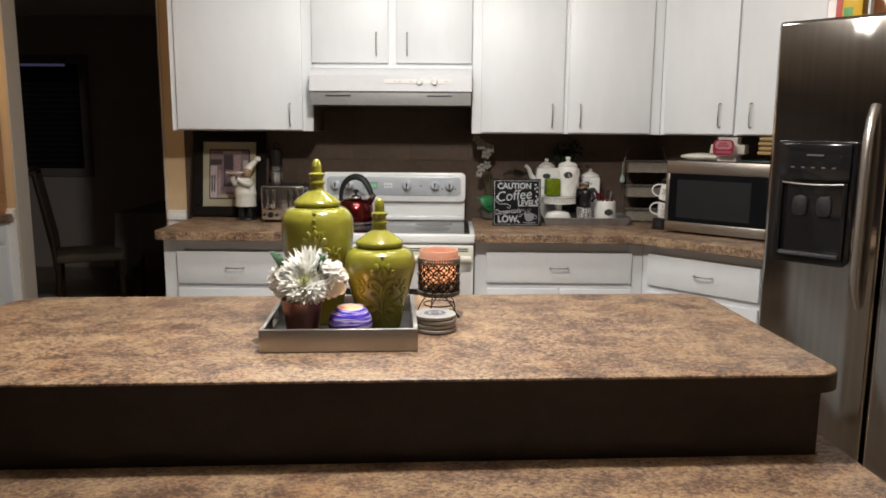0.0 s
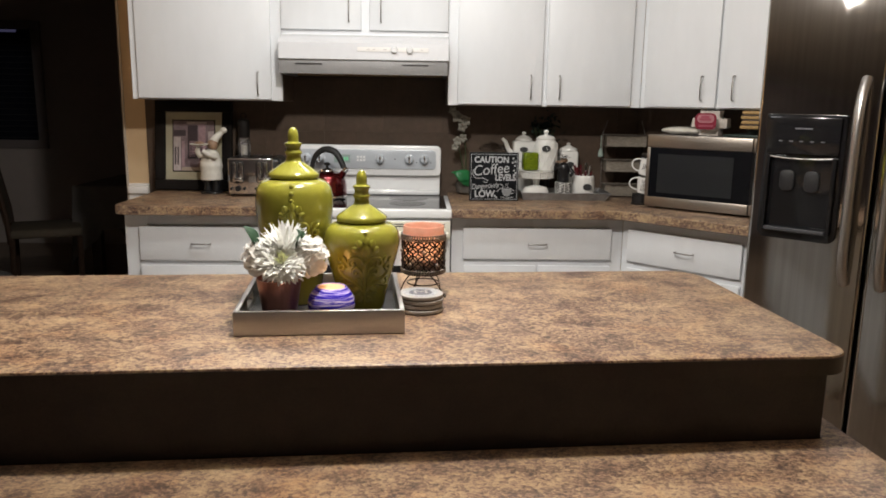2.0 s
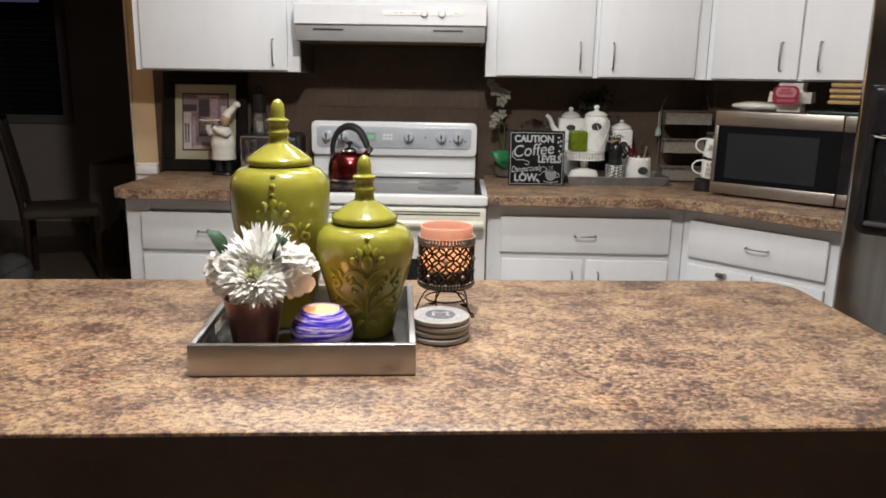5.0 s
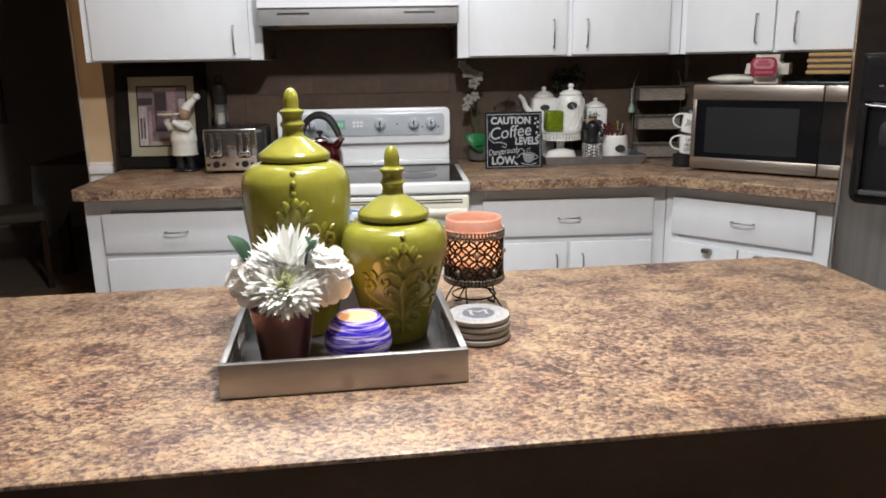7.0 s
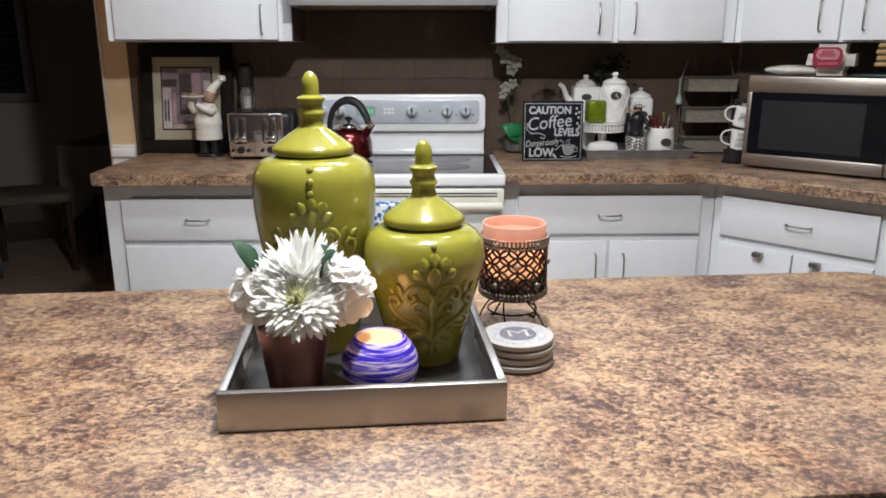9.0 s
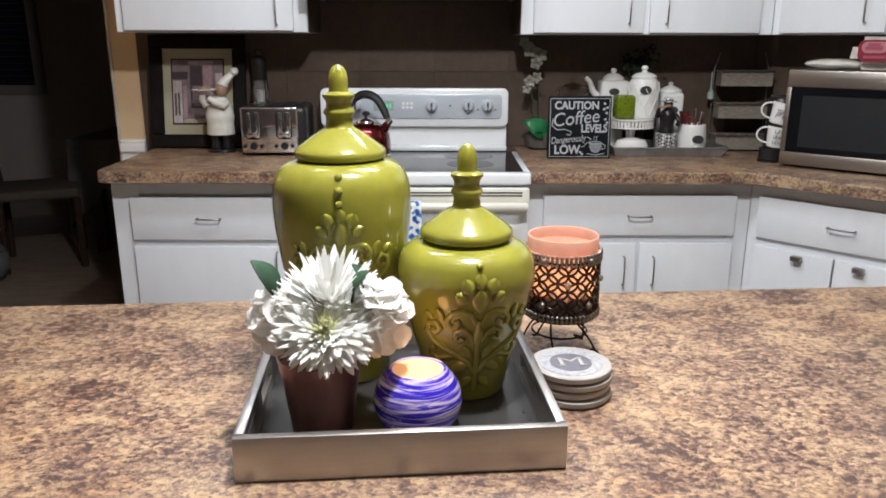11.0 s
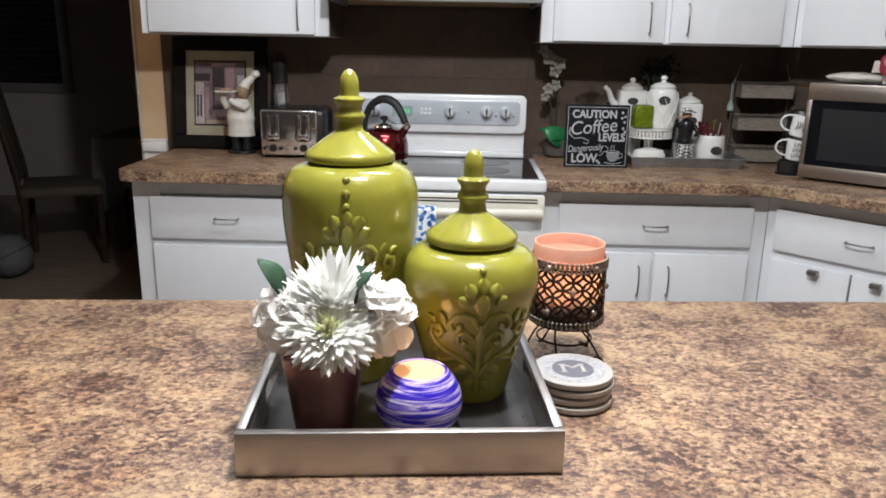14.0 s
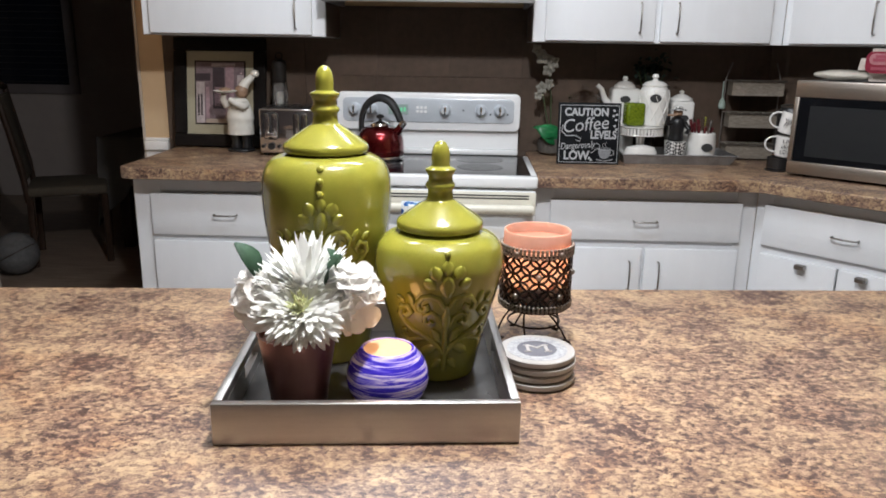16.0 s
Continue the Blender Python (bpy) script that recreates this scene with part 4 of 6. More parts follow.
def round_of_petals(bm, centre, axis, rings, reach):
    e1 = axis.cross(Vector((1, 0, 0))).normalized()
    e2 = axis.cross(e1)
    for layer, (count, tilt, length, width, curl) in enumerate(rings):
        for i in range(count):
            a = 2 * math.pi * (i + 0.5 * (layer % 2)) / count + rnd.uniform(-0.08, 0.08)
            th = radians(tilt + rnd.uniform(-6, 6))
            way = axis * math.cos(th) + (e1 * math.cos(a) + e2 * math.sin(a)) * math.sin(th)
            size = reach(way)
            if size > 0:
                ribbon(bm, centre + way * 0.004, way, length * size * rnd.uniform(0.82, 1.08), width * rnd.uniform(0.8, 1.2), curl + rnd.uniform(-0.10, 0.10), axis, 0.0008, tip=rnd.choice((0.3, 0.45, 0.6, 0.8)))


bm = bmesh.new()
round_of_petals(bm, heart + Vector((0, 0.030, 0.004)), Vector((0, -0.16, 0.98)).normalized(),
                ((40, 100, 0.066, 0.0074, -0.10), (48, 90, 0.072, 0.0078, -0.04), (52, 79, 0.075, 0.0080, -0.06), (52, 68, 0.077, 0.0080, -0.10), (48, 57, 0.078, 0.0080, -0.14), (42, 46, 0.079, 0.0078, -0.16),
                 (34, 35, 0.079, 0.0076, -0.16), (26, 24, 0.078, 0.0074, -0.12), (16, 12, 0.077, 0.0072, -0.05)),
                lambda way: (1 - 0.20 * abs(way.x)) * (0.0 if way.y < -0.75 else 1.0 + 0.62 * min(0.0, way.y + 0.10)))
round_of_petals(bm, heart, axis,
                ((34, 112, 0.056, 0.0070, -0.08), (42, 102, 0.060, 0.0074, -0.04), (44, 92, 0.060, 0.0074, 0.0), (42, 82, 0.054, 0.0072, 0.05), (38, 72, 0.046, 0.0068, 0.08), (34, 61, 0.037, 0.0062, 0.10), (26, 50, 0.028, 0.0054, 0.10)),
                lambda way: 0.98 + 0.10 * max(0.0, way.z) - 0.25 * max(0.0, -way.z))
e1 = axis.cross(Vector((1, 0, 0))).normalized()
e2 = axis.cross(e1)
part("chrysanthemum", bm, PETAL, pot, "large white spider chrysanthemum bloom", 70)
bm = bmesh.new()
for i in range(60):
    a, th = rnd.uniform(0, 6.28), radians(rnd.uniform(0, 48))
    way = axis * math.cos(th) + (e1 * math.cos(a) + e2 * math.sin(a)) * math.sin(th)
    ribbon(bm, heart + axis * 0.004, way, rnd.uniform(0.018, 0.030), 0.0046, 0.1, axis, 0.001, 3)
part("bloom_heart", bm, HEART, pot, "pale green heart of the bloom")


def broad_petal(bm, m, length, width, cup, wave):
    """A rounded, cupped petal growing along x of the matrix."""
    rows = []
    for i in range(7):
        v = i / 6
        half = 0.5 * width * math.sin(math.pi * (0.10 + 0.78 * v)) ** 0.75 * (0.55 + 0.6 * v)
        row = []
        for j in range(7):
            u = -1 + j / 3
            row.append(bm.verts.new(m @ Vector((length * v * (1 - 0.10 * u * u * v), half * u, cup * length * (v * v + 0.35 * u * u * v) + wave * math.sin(3 * u + 5 * v) * v))))
        rows.append(row)
    for p, q in zip(rows, rows[1:]):
        for j in range(6):
            bm.faces.new((p[j], p[j + 1], q[j + 1], q[j]))


def cluster(centre, spread, count, seed):
    """A loose head of florets, each of four rounded petals."""
    r = random.Random(seed)
    bm = bmesh.new()
    for i in range(count):
        d = Vector((r.gauss(0, 1), r.gauss(0, 0.8) - 0.8, r.gauss(0, 0.8) + 1.1)).normalized()
        c = Vector(centre) + Vector((d.x * spread[0], d.y * spread[1], d.z * spread[2])) * r.uniform(0.75, 1.0)
        m = Matrix.Translation(c) @ d.to_track_quat("Z", "Y").to_matrix().to_4x4() @ Matrix.Rotation(r.uniform(0, 6.28), 4, "Z")
        size = r.uniform(0.021, 0.028)
        for k in range(4):
            broad_petal(bm, m @ Matrix.Rotation(k * math.pi / 2 + r.uniform(-0.15, 0.15), 4, "Z"), size, size * 1.15, r.uniform(0.0, 0.25), 0.0010)
    return bm


for c, sp, seed in (((-0.044, 0.004, 0.128), (0.022, 0.028, 0.036), 3), ((0.072, 0.002, 0.130), (0.024, 0.026, 0.044), 8), ((0.015, 0.050, 0.125), (0.05, 0.025, 0.035), 11)):
    part("hydrangea", cluster(c, sp, 15, seed), PETALW, pot, "ivory rounded petals of a smaller bloom", 180)


def leaf(bm, base, tip, width, up=Vector((0, -0.4, 1))):
    base, tip = Vector(base), Vector(tip)
    d = tip - base
    side = d.cross(up).normalized()
    nor = side.cross(d).normalized()
    rows = []
    for i in range(7):
        s = i / 6
        w = width / 2 * math.sin(math.pi * (0.06 + 0.92 * s)) ** 0.8
        c = base + d * s + nor * (0.12 * d.length * math.sin(math.pi * s))
        rows.append([bm.verts.new(c - side * w + nor * w * 0.25), bm.verts.new(c), bm.verts.new(c + side * w + nor * w * 0.25)])
    for a, b in zip(rows, rows[1:]):
        for j in (0, 1):
            bm.faces.new((a[j], a[j + 1], b[j + 1], b[j]))


def leaf_part(base, tip, width, parent, material=None, up=Vector((0, -0.4, 1)), name="leaf"):
    bm = bmesh.new()
    leaf(bm, base, tip, width, up)
    ob = part(name, bm, material or LEAF, parent, smooth=60)
    s = ob.modifiers.new("thick", "SOLIDIFY")
    s.thickness = 0.0008
    return ob


leaf_part((0.042, -0.012, 0.158), (0.060, -0.028, 0.200), 0.032, pot)
leaf_part((0.052, 0.016, 0.155), (0.040, 0.0, 0.200), 0.026, pot)
leaf_part((-0.045, 0.005, 0.160), (-0.070, -0.005, 0.206), 0.030, pot)
leaf_part((-0.040, 0.03, 0.08), (-0.062, 0.02, 0.112), 0.022, pot)

# swirled glass candle ball
SWIRL = bpy.data.materials.new("swirled_glass")
SWIRL.use_nodes = True
n, l = SWIRL.node_tree.nodes, SWIRL.node_tree.links
b = n["Principled BSDF"]
co, mp, no, ra = (n.new("ShaderNode" + k) for k in ("TexCoord", "Mapping", "TexNoise", "ValToRGB"))
mp.inputs["Rotation"].default_value = (0.10, 0.16, 0)
l.new(co.outputs["Object"], mp.inputs["Vector"])
mp.inputs["Scale"].default_value = (13, 13, 190)
no.inputs["Scale"].default_value, no.inputs["Detail"].default_value, no.inputs["Roughness"].default_value = 1.0, 5, 0.62
no.inputs["Distortion"].default_value = 0.8
l.new(mp.outputs[0], no.inputs["Vector"])
e = ra.color_ramp.elements
e[0].position, e[0].color = 0.40, (0.030, 0.018, 0.42, 1)
e[1].position, e[1].color = 0.61, (0.78, 0.70, 0.86, 1)
for pos, col in ((0.475, (0.06, 0.035, 0.56, 1)), (0.535, (0.40, 0.32, 0.72, 1))):
    x = e.new(pos)
    x.color = col
l.new(no.outputs["Fac"], ra.inputs[0])
l.new(ra.outputs[0], b.inputs["Base Color"])
b.inputs["Roughness"].default_value, b.inputs["Coat Weight"].default_value = 0.12, 0.6
b.inputs["Coat Roughness"].default_value = 0.04
WAX = mat("peach_wax", (0.66, 0.43, 0.25), 0.5, vary=0.10, scale=25, second=(0.66, 0.47, 0.31), emit=(1.0, 0.55, 0.26), power=0.10)
ball = thing("candle_ball", "round blue and white swirled glass candle with peach wax", "candle", ISLE @ pose(0.034, 1.896, FLOORZ))
prof = smooth_profile([(0.030, 0.0), (0.042, 0.008), (0.0505, 0.026), (0.0515, 0.040), (0.0470, 0.056), (0.0385, 0.068), (0.0335, 0.0735), (0.0320, 0.0745)], 5)
part("glass", lathe([(0, 0)] + prof + [(0.0300, 0.0738), (0.0300, 0.070)], 48), SWIRL, ball, "blue and white swirled glass", 70)
lamp("candle_ball_light", "POINT", ISLE @ Vector((0.034, 1.896, FLOORZ + 0.106)), ISLE @ Vector((0.034, 1.896, 0)), 0.050, (1.0, 0.50, 0.18), 0.014)
part("wax", lathe([(0.0298, 0.0705), (0.0298, 0.0728), (0.015, 0.0725), (0, 0.0725)], 36), WAX, ball, "flat peach-coloured wax")

# pierced metal candle holder on a wire stand
BRONZE = mat("bronze_filigree", (0.045, 0.030, 0.024), 0.38, 0.9, vary=0.4, scale=60)
BEADM = mat("antique_silver", (0.30, 0.27, 0.24), 0.42, 1.0, vary=0.4, scale=120)
FROST = bpy.data.materials.new("frosted_glass")
FROST.use_nodes = True
n, l = FROST.node_tree.nodes, FROST.node_tree.links
n.remove(n["Principled BSDF"])
tr_, df, gl, m1, m2 = (n.new("ShaderNode" + k) for k in ("BsdfTranslucent", "BsdfDiffuse", "BsdfGlossy", "MixShader", "MixShader"))
tr_.inputs[0].default_value, df.inputs[0].default_value = (0.97, 0.88, 0.78, 1), (0.80, 0.54, 0.45, 1)
gl.inputs["Roughness"].default_value = 0.2
m1.inputs[0].default_value, m2.inputs[0].default_value = 0.38, 0.06
l.new(tr_.outputs[0], m1.inputs[1])
l.new(df.outputs[0], m1.inputs[2])
l.new(m1.outputs[0], m2.inputs[1])
l.new(gl.outputs[0], m2.inputs[2])
l.new(m2.outputs[0], n["Material Output"].inputs["Surface"])
CX0, CY0 = 0.2385, 2.132
ROSE = petal_material("rose_frost", (0.80, 0.50, 0.38), (0.76, 0.45, 0.33))
ch = thing("candle_holder", "pierced bronze candle holder with a lit frosted glass candle", "candle holder", ISLE @ pose(CX0, CY0, TOP))
R = 0.0530
Z0, Z1 = 0.066, 0.150
cols, rws = 12, 3
pitch = 2 * math.pi * R / cols
rowh = (Z1 - Z0 - 0.012) / rws
for j in range(2 * rws + 1):
    for i in range(cols):
        off = 0.5 if j % 2 else 0.0
        zc, ac = Z0 + 0.006 + j * rowh / 2, 2 * math.pi * (i + off) / cols
        rr = pitch * 0.51
        pts = []
        for k in range(17):
            a = 2 * math.pi * k / 16
            z = zc + rr * math.sin(a) * (rowh / pitch) * 1.0
            if z < Z0 + 0.002 or z > Z1 - 0.002:
                z = min(max(z, Z0 + 0.002), Z1 - 0.002)
            t = ac + rr * math.cos(a) / R
            pts.append((R * math.cos(t), R * math.sin(t), z))
        part("lattice_ring", tube(pts[:-1], 0.0020, 5, closed=True), BRONZE, ch, smooth=60)
for zz in (Z0 - 0.001, Z0 + 0.004, Z1 - 0.004, Z1 + 0.002, Z1 + 0.007):
    bm = bmesh.new()
    for i in range(52):
        t = 2 * math.pi * (i + (0.5 if zz > 0.1 else 0)) / 52
        bmesh.ops.create_uvsphere(bm, u_segments=6, v_segments=4, radius=0.0031, matrix=Matrix.Translation(((R + 0.001) * math.cos(t), (R + 0.001) * math.sin(t), zz)))
    part("bead_band", bm, BEADM, ch, "band of antique silver beads", 80)
for j in range(3):
    for i in range(5):
        t = 2 * math.pi * (i + 0.5 * (j % 2)) / 5 + 0.3
        bm = bmesh.new()
        bmesh.ops.create_uvsphere(bm, u_segments=8, v_segments=6, radius=0.0048, matrix=Matrix.Translation(((R + 0.002) * math.cos(t), (R + 0.002) * math.sin(t), Z0 + 0.02 + 0.032 * j)))
        part("stud", bm, BEADM, ch, smooth=80)
part("glass", lathe([(0, 0.067), (0.046, 0.067), (0.0495, 0.071), (0.0505, 0.10), (0.0505, 0.154), (0.0480, 0.154), (0.0480, 0.10), (0.046, 0.073), (0, 0.072)], 48), FROST, ch, "peach frosted glass cup", 60)
part("glass_rim", lathe([(0.0480, 0.1542), (0.0505, 0.1542), (0.0505, 0.1775), (0.0498, 0.1785), (0.0487, 0.1785), (0.0480, 0.1775), (0.0480, 0.1542)], 48), ROSE, ch, "pink frosted rim of the glass", 60)
part("wax_top", lathe([(0, 0.1600), (0.0478, 0.1610), (0.0478, 0.1630), (0.030, 0.1622), (0, 0.1618)], 36), mat("pink_wax", (0.50, 0.20, 0.13), 0.4, vary=0.1, scale=30), ch, "smooth pink wax")
part("wax", lathe([(0, 0.096), (0.020, 0.097), (0.0475, 0.099), (0.0475, 0.075), (0, 0.075)], 36), mat("amber_wax", (0.30, 0.13, 0.07), 0.5, vary=0.1, scale=30), ch, "melted amber wax")
FLAME = mat("flame", (1, 0.7, 0.3), 0.5, emit=(1.0, 0.62, 0.22), power=14)
part("flame", lathe([(0, 0.111), (0.003, 0.115), (0.0036, 0.120), (0.002, 0.128), (0, 0.134)], 12), FLAME, ch, "small candle flame")
part("floor_plate", lathe([(0, Z0 - 0.006), (R, Z0 - 0.006), (R + 0.001, Z0 - 0.002), (0, Z0 - 0.002)], 40), BRONZE, ch)
for q in range(5):
    a = 2 * math.pi * q / 5 + 0.25
    pts = []
    for k in range(9):
        s = k / 8
        rad = 0.018 + 0.042 * s + 0.004 * math.sin(math.pi * s)
        z = 0.0585 - 0.056 * s ** 1.6
        pts.append((rad * math.cos(a + 0.5 * s), rad * math.sin(a + 0.5 * s), z))
    for k in range(8):
        c = 2 * math.pi * k / 8
        pts.append((pts[8][0] * (1 - 0.0) + 0.007 * (math.cos(c + a) - math.cos(a)), pts[8][1] + 0.007 * (math.sin(c + a) - math.sin(a)), 0.0024 + 0.006 * (1 - math.cos(c)) / 2))
    part("foot", tube(pts, 0.0016, 6), BRONZE, ch, "curled bronze wire foot", 60)
for rad, z in ((0.018, 0.0575), (0.040, 0.034)):
    part("ring", tube([(rad * math.cos(2 * math.pi * k / 28), rad * math.sin(2 * math.pi * k / 28), z) for k in range(28)], 0.0016, 6, closed=True), BRONZE, ch, smooth=60)
lamp("candle_light", "POINT", ISLE @ Vector((CX0, CY0, TOP + 0.126)), ISLE @ Vector((CX0, CY0, 0)), 1.10, (1.0, 0.86, 0.66), 0.006)


# lettering as flat meshes of the built-in font
def letters(text, size, thick=0.0004, width=None, bold=0.0):
    cu = bpy.data.curves.new("lettering", "FONT")
    cu.body, cu.size, cu.extrude, cu.align_x, cu.align_y = text, size, thick, "CENTER", "CENTER"
    cu.offset = bold
    ob = bpy.data.objects.new("lettering", cu)
    scene.collection.objects.link(ob)
    dg = bpy.context.evaluated_depsgraph_get()
    me = bpy.data.meshes.new_from_object(ob.evaluated_get(dg))
    bpy.data.objects.remove(ob)
    if width:
        xs = [v.co.x for v in me.vertices]
        k = width / (max(xs) - min(xs))
        for v in me.vertices:
            v.co.x *= k
    return me


def lettering(text, size, material, parent, m, width=None, name="lettering", slant=0.0, bold=0.0):
    me = letters(text, size, 0.0004, width, bold)
    for v in me.vertices:
        v.co.x += slant * v.co.y
    me.materials.clear()
    me.materials.append(material)
    ob = new(name, me)
    ob.parent = parent
    ob.matrix_local = m
    return ob


# coasters
STONE = mat("coaster_stone", (0.385, 0.370, 0.345), 0.7, vary=0.12, scale=60, bump=0.1, bump_scale=200)
CORK = mat("coaster_edge", (0.16, 0.145, 0.13), 0.8, vary=0.2, scale=80)
PRINT = mat("coaster_print", (0.20, 0.21, 0.22), 0.6, vary=0.75, scale=170, second=(0.42, 0.43, 0.44))
PRINTD = mat("coaster_dark", (0.12, 0.12, 0.14), 0.6, vary=0.15, scale=60)
for i, (dx, dy) in enumerate(((0.001, -0.001), (-0.001, 0.001), (0.0015, 0.0), (0.0, 0.0))):
    c = thing("coaster", "round pale stone coaster with a grey monogram print, stacked" if i == 3 else "round pale stone coaster with a cork base, stacked", "coaster",
              ISLE @ pose(0.2300 + dx, 1.992 + dy, TOP + 0.0108 * i, 0, 0, 4), "stack of coasters")
    part("cork", lathe([(0, 0), (0.0490, 0), (0.0490, 0.0030), (0, 0.0030)], 44), CORK, c)
    part("disc", lathe([(0, 0.0031), (0.0510, 0.0031), (0.0520, 0.0042), (0.0520, 0.0096), (0.0508, 0.0106), (0, 0.0106)], 52), STONE, c)
    if i == 3:
        part("print", lathe([(0.0275, 0.0107), (0.0415, 0.0107), (0.0415, 0.0110), (0.0275, 0.0110)], 48), PRINT, c, "grey patterned ring")
        part("centre", lathe([(0, 0.0107), (0.0270, 0.0107), (0.0270, 0.0110), (0, 0.0110)], 40), PRINTD, c)
        lettering("M", 0.034, STONE, c, pose(0, 0, 0.0115), 0.030)
        for sx, sy, sw in ((-0.0135, 0.0112, 0.0085), (0.0135, 0.0112, 0.0085), (-0.0135, -0.0117, 0.0095), (0.0135, -0.0117, 0.0095)):
            part("serif", boxbm(sx - sw / 2, sx + sw / 2, sy - 0.0009, sy + 0.0009, 0.0111, 0.0119), STONE, c)

# ---- things along the back worktop ----
CZ = COUNTER
FRAMEB = mat("black_frame", (0.010, 0.008, 0.007), 0.75, vary=0.4, scale=30, bump=0.05)
FRAMEB.node_tree.nodes["Principled BSDF"].inputs["Specular IOR Level"].default_value = 0.12
MATBOARD = mat("picture_mat", (0.36, 0.33, 0.23), 0.8, vary=0.06, scale=20)
PRINTM = mat("print_base", (0.22, 0.165, 0.17), 0.6, vary=0.55, scale=26, second=(0.11, 0.075, 0.085))
lean = 8.5
pf = thing("framed_picture", "black-framed street print in a cream mat, leaning on tiles", "picture", pose(-1.083, 4.178, CZ + 0.002, -lean))
FW, FH, FB = 0.392, 0.452, 0.054
for a in ((0, FW, 0, FB), (0, FW, FH - FB, FH)):
    part("frame_rail", boxbm(a[0], a[1], -0.022, 0.0, a[2], a[3], 0.007, 3), FRAMEB, pf)
for x in (0, FW - FB):
    part("frame_stile", boxbm(x, x + FB, -0.022, 0.0, FB + 0.0005, FH - FB - 0.0005, 0.007, 3), FRAMEB, pf)
part("mat", boxbm(FB - 0.004, FW - FB + 0.004, -0.010, -0.003, FB - 0.004, FH - FB + 0.004), MATBOARD, pf, "cream mat board")
pic = part("print", boxbm(0.088, FW - 0.088, -0.0116, -0.0102, 0.094, FH - 0.094), FRAMEB, pf, "muted purple-brown street print")
part("street_view", boxbm(0.093, FW - 0.093, -0.0126, -0.0118, 0.099, FH - 0.099), PRINTM, pic)
SHADES = [mat("print_%s" % nm, c, 0.6, vary=0.35, scale=60) for nm, c in (("pale", (0.50, 0.43, 0.42)), ("dark", (0.045, 0.03, 0.035)), ("rose", (0.36, 0.24, 0.26)), ("sand", (0.42, 0.35, 0.28)))]
for x0, x1, z0, z1, k in ((0.094, 0.130, 0.10, 0.27, 0), (0.099, 0.108, 0.13, 0.22, 1), (0.113, 0.121, 0.13, 0.22, 1), (0.135, 0.150, 0.12, 0.25, 2), (0.094, 0.155, 0.275, 0.305, 1),
                          (0.165, 0.215, 0.16, 0.33, 1), (0.172, 0.206, 0.17, 0.25, 2), (0.220, 0.255, 0.12, 0.34, 2), (0.226, 0.240, 0.15, 0.24, 1), (0.268, 0.296, 0.11, 0.30, 0),
                          (0.273, 0.284, 0.14, 0.21, 1), (0.135, 0.255, 0.100, 0.118, 3), (0.16, 0.26, 0.335, 0.348, 0)):
    part("street_shape", boxbm(x0, x1, -0.0132, -0.0127, z0, z1), SHADES[k], pic)
part("back", boxbm(0.01, FW - 0.01, -0.0025, 0.004, 0.01, FH - 0.01), BLACK, pf)

# chef statuette, one plain mesh
CW, CB, CS = mat("statue_white", (0.66, 0.63, 0.56), 0.45, vary=0.15, scale=40), mat("statue_black", (0.012, 0.012, 0.013), 0.3, vary=0.3, scale=30), mat("statue_tan", (0.30, 0.19, 0.12), 0.5, vary=0.3, scale=50)
bm = bmesh.new()


def add(fn, index, *a, **k):
    before = set(bm.faces)
    fn(*a, **k)
    for f in set(bm.faces) - before:
        f.material_index = index


add(lathe, 1, [(0, 0), (0.050, 0), (0.052, 0.006), (0.046, 0.012), (0, 0.012)], 24, bm, (0.0, 0.0, 0.0), 1.1, 0.9)
for sx in (-0.020, 0.022):
    add(lathe, 1, [(0, 0.012), (0.021, 0.012), (0.024, 0.020), (0.018, 0.034), (0.021, 0.06), (0.023, 0.085), (0, 0.09)], 16, bm, (sx, 0, 0), 1, 1.15)
add(lathe, 0, smooth_profile([(0.0, 0.066), (0.050, 0.068), (0.053, 0.080), (0.052, 0.115), (0.055, 0.140), (0.046, 0.175), (0.034, 0.205), (0.020, 0.216), (0.0, 0.218)], 4), 28, bm, (0, 0, 0), 1, 0.9)
add(lathe, 2, smooth_profile([(0.0, 0.214), (0.018, 0.220), (0.026, 0.238), (0.024, 0.256), (0.012, 0.266), (0, 0.268)], 4), 20, bm, (0.012, -0.004, 0))
add(tube, 0, [(0.018, 0, 0.258), (0.028, 0.002, 0.276), (0.046, 0.004, 0.292), (0.060, 0.006, 0.306)], [0.021, 0.018, 0.014, 0.011], 14, bm)
add(lathe, 0, smooth_profile([(0, 0.298), (0.013, 0.302), (0.017, 0.312), (0.012, 0.324), (0, 0.328)], 3), 16, bm, (0.066, 0.006, 0))
add(tube, 0, [(-0.026, -0.02, 0.196), (-0.046, -0.036, 0.190), (-0.052, -0.045, 0.212), (-0.046, -0.048, 0.232)], [0.016, 0.015, 0.013, 0.010], 12, bm)
add(tube, 0, [(0.030, -0.02, 0.190), (0.030, -0.052, 0.186), (0.004, -0.062, 0.198), (-0.022, -0.058, 0.214)], [0.016, 0.015, 0.013, 0.010], 12, bm)
add(lathe, 0, [(0, 0.236), (0.030, 0.238), (0.046, 0.246), (0.044, 0.248), (0.028, 0.242), (0, 0.241)], 20, bm, (-0.040, -0.050, 0))
add(lathe, 2, [(0, 0.243), (0.026, 0.245), (0.020, 0.256), (0, 0.260)], 14, bm, (-0.040, -0.050, 0))
chef = solid("chef_statuette", bm, [CW, CB, CS], "small white and black chef figurine holding up a dish", "figurine", pose(-0.772, 4.085, CZ), smooth=60)

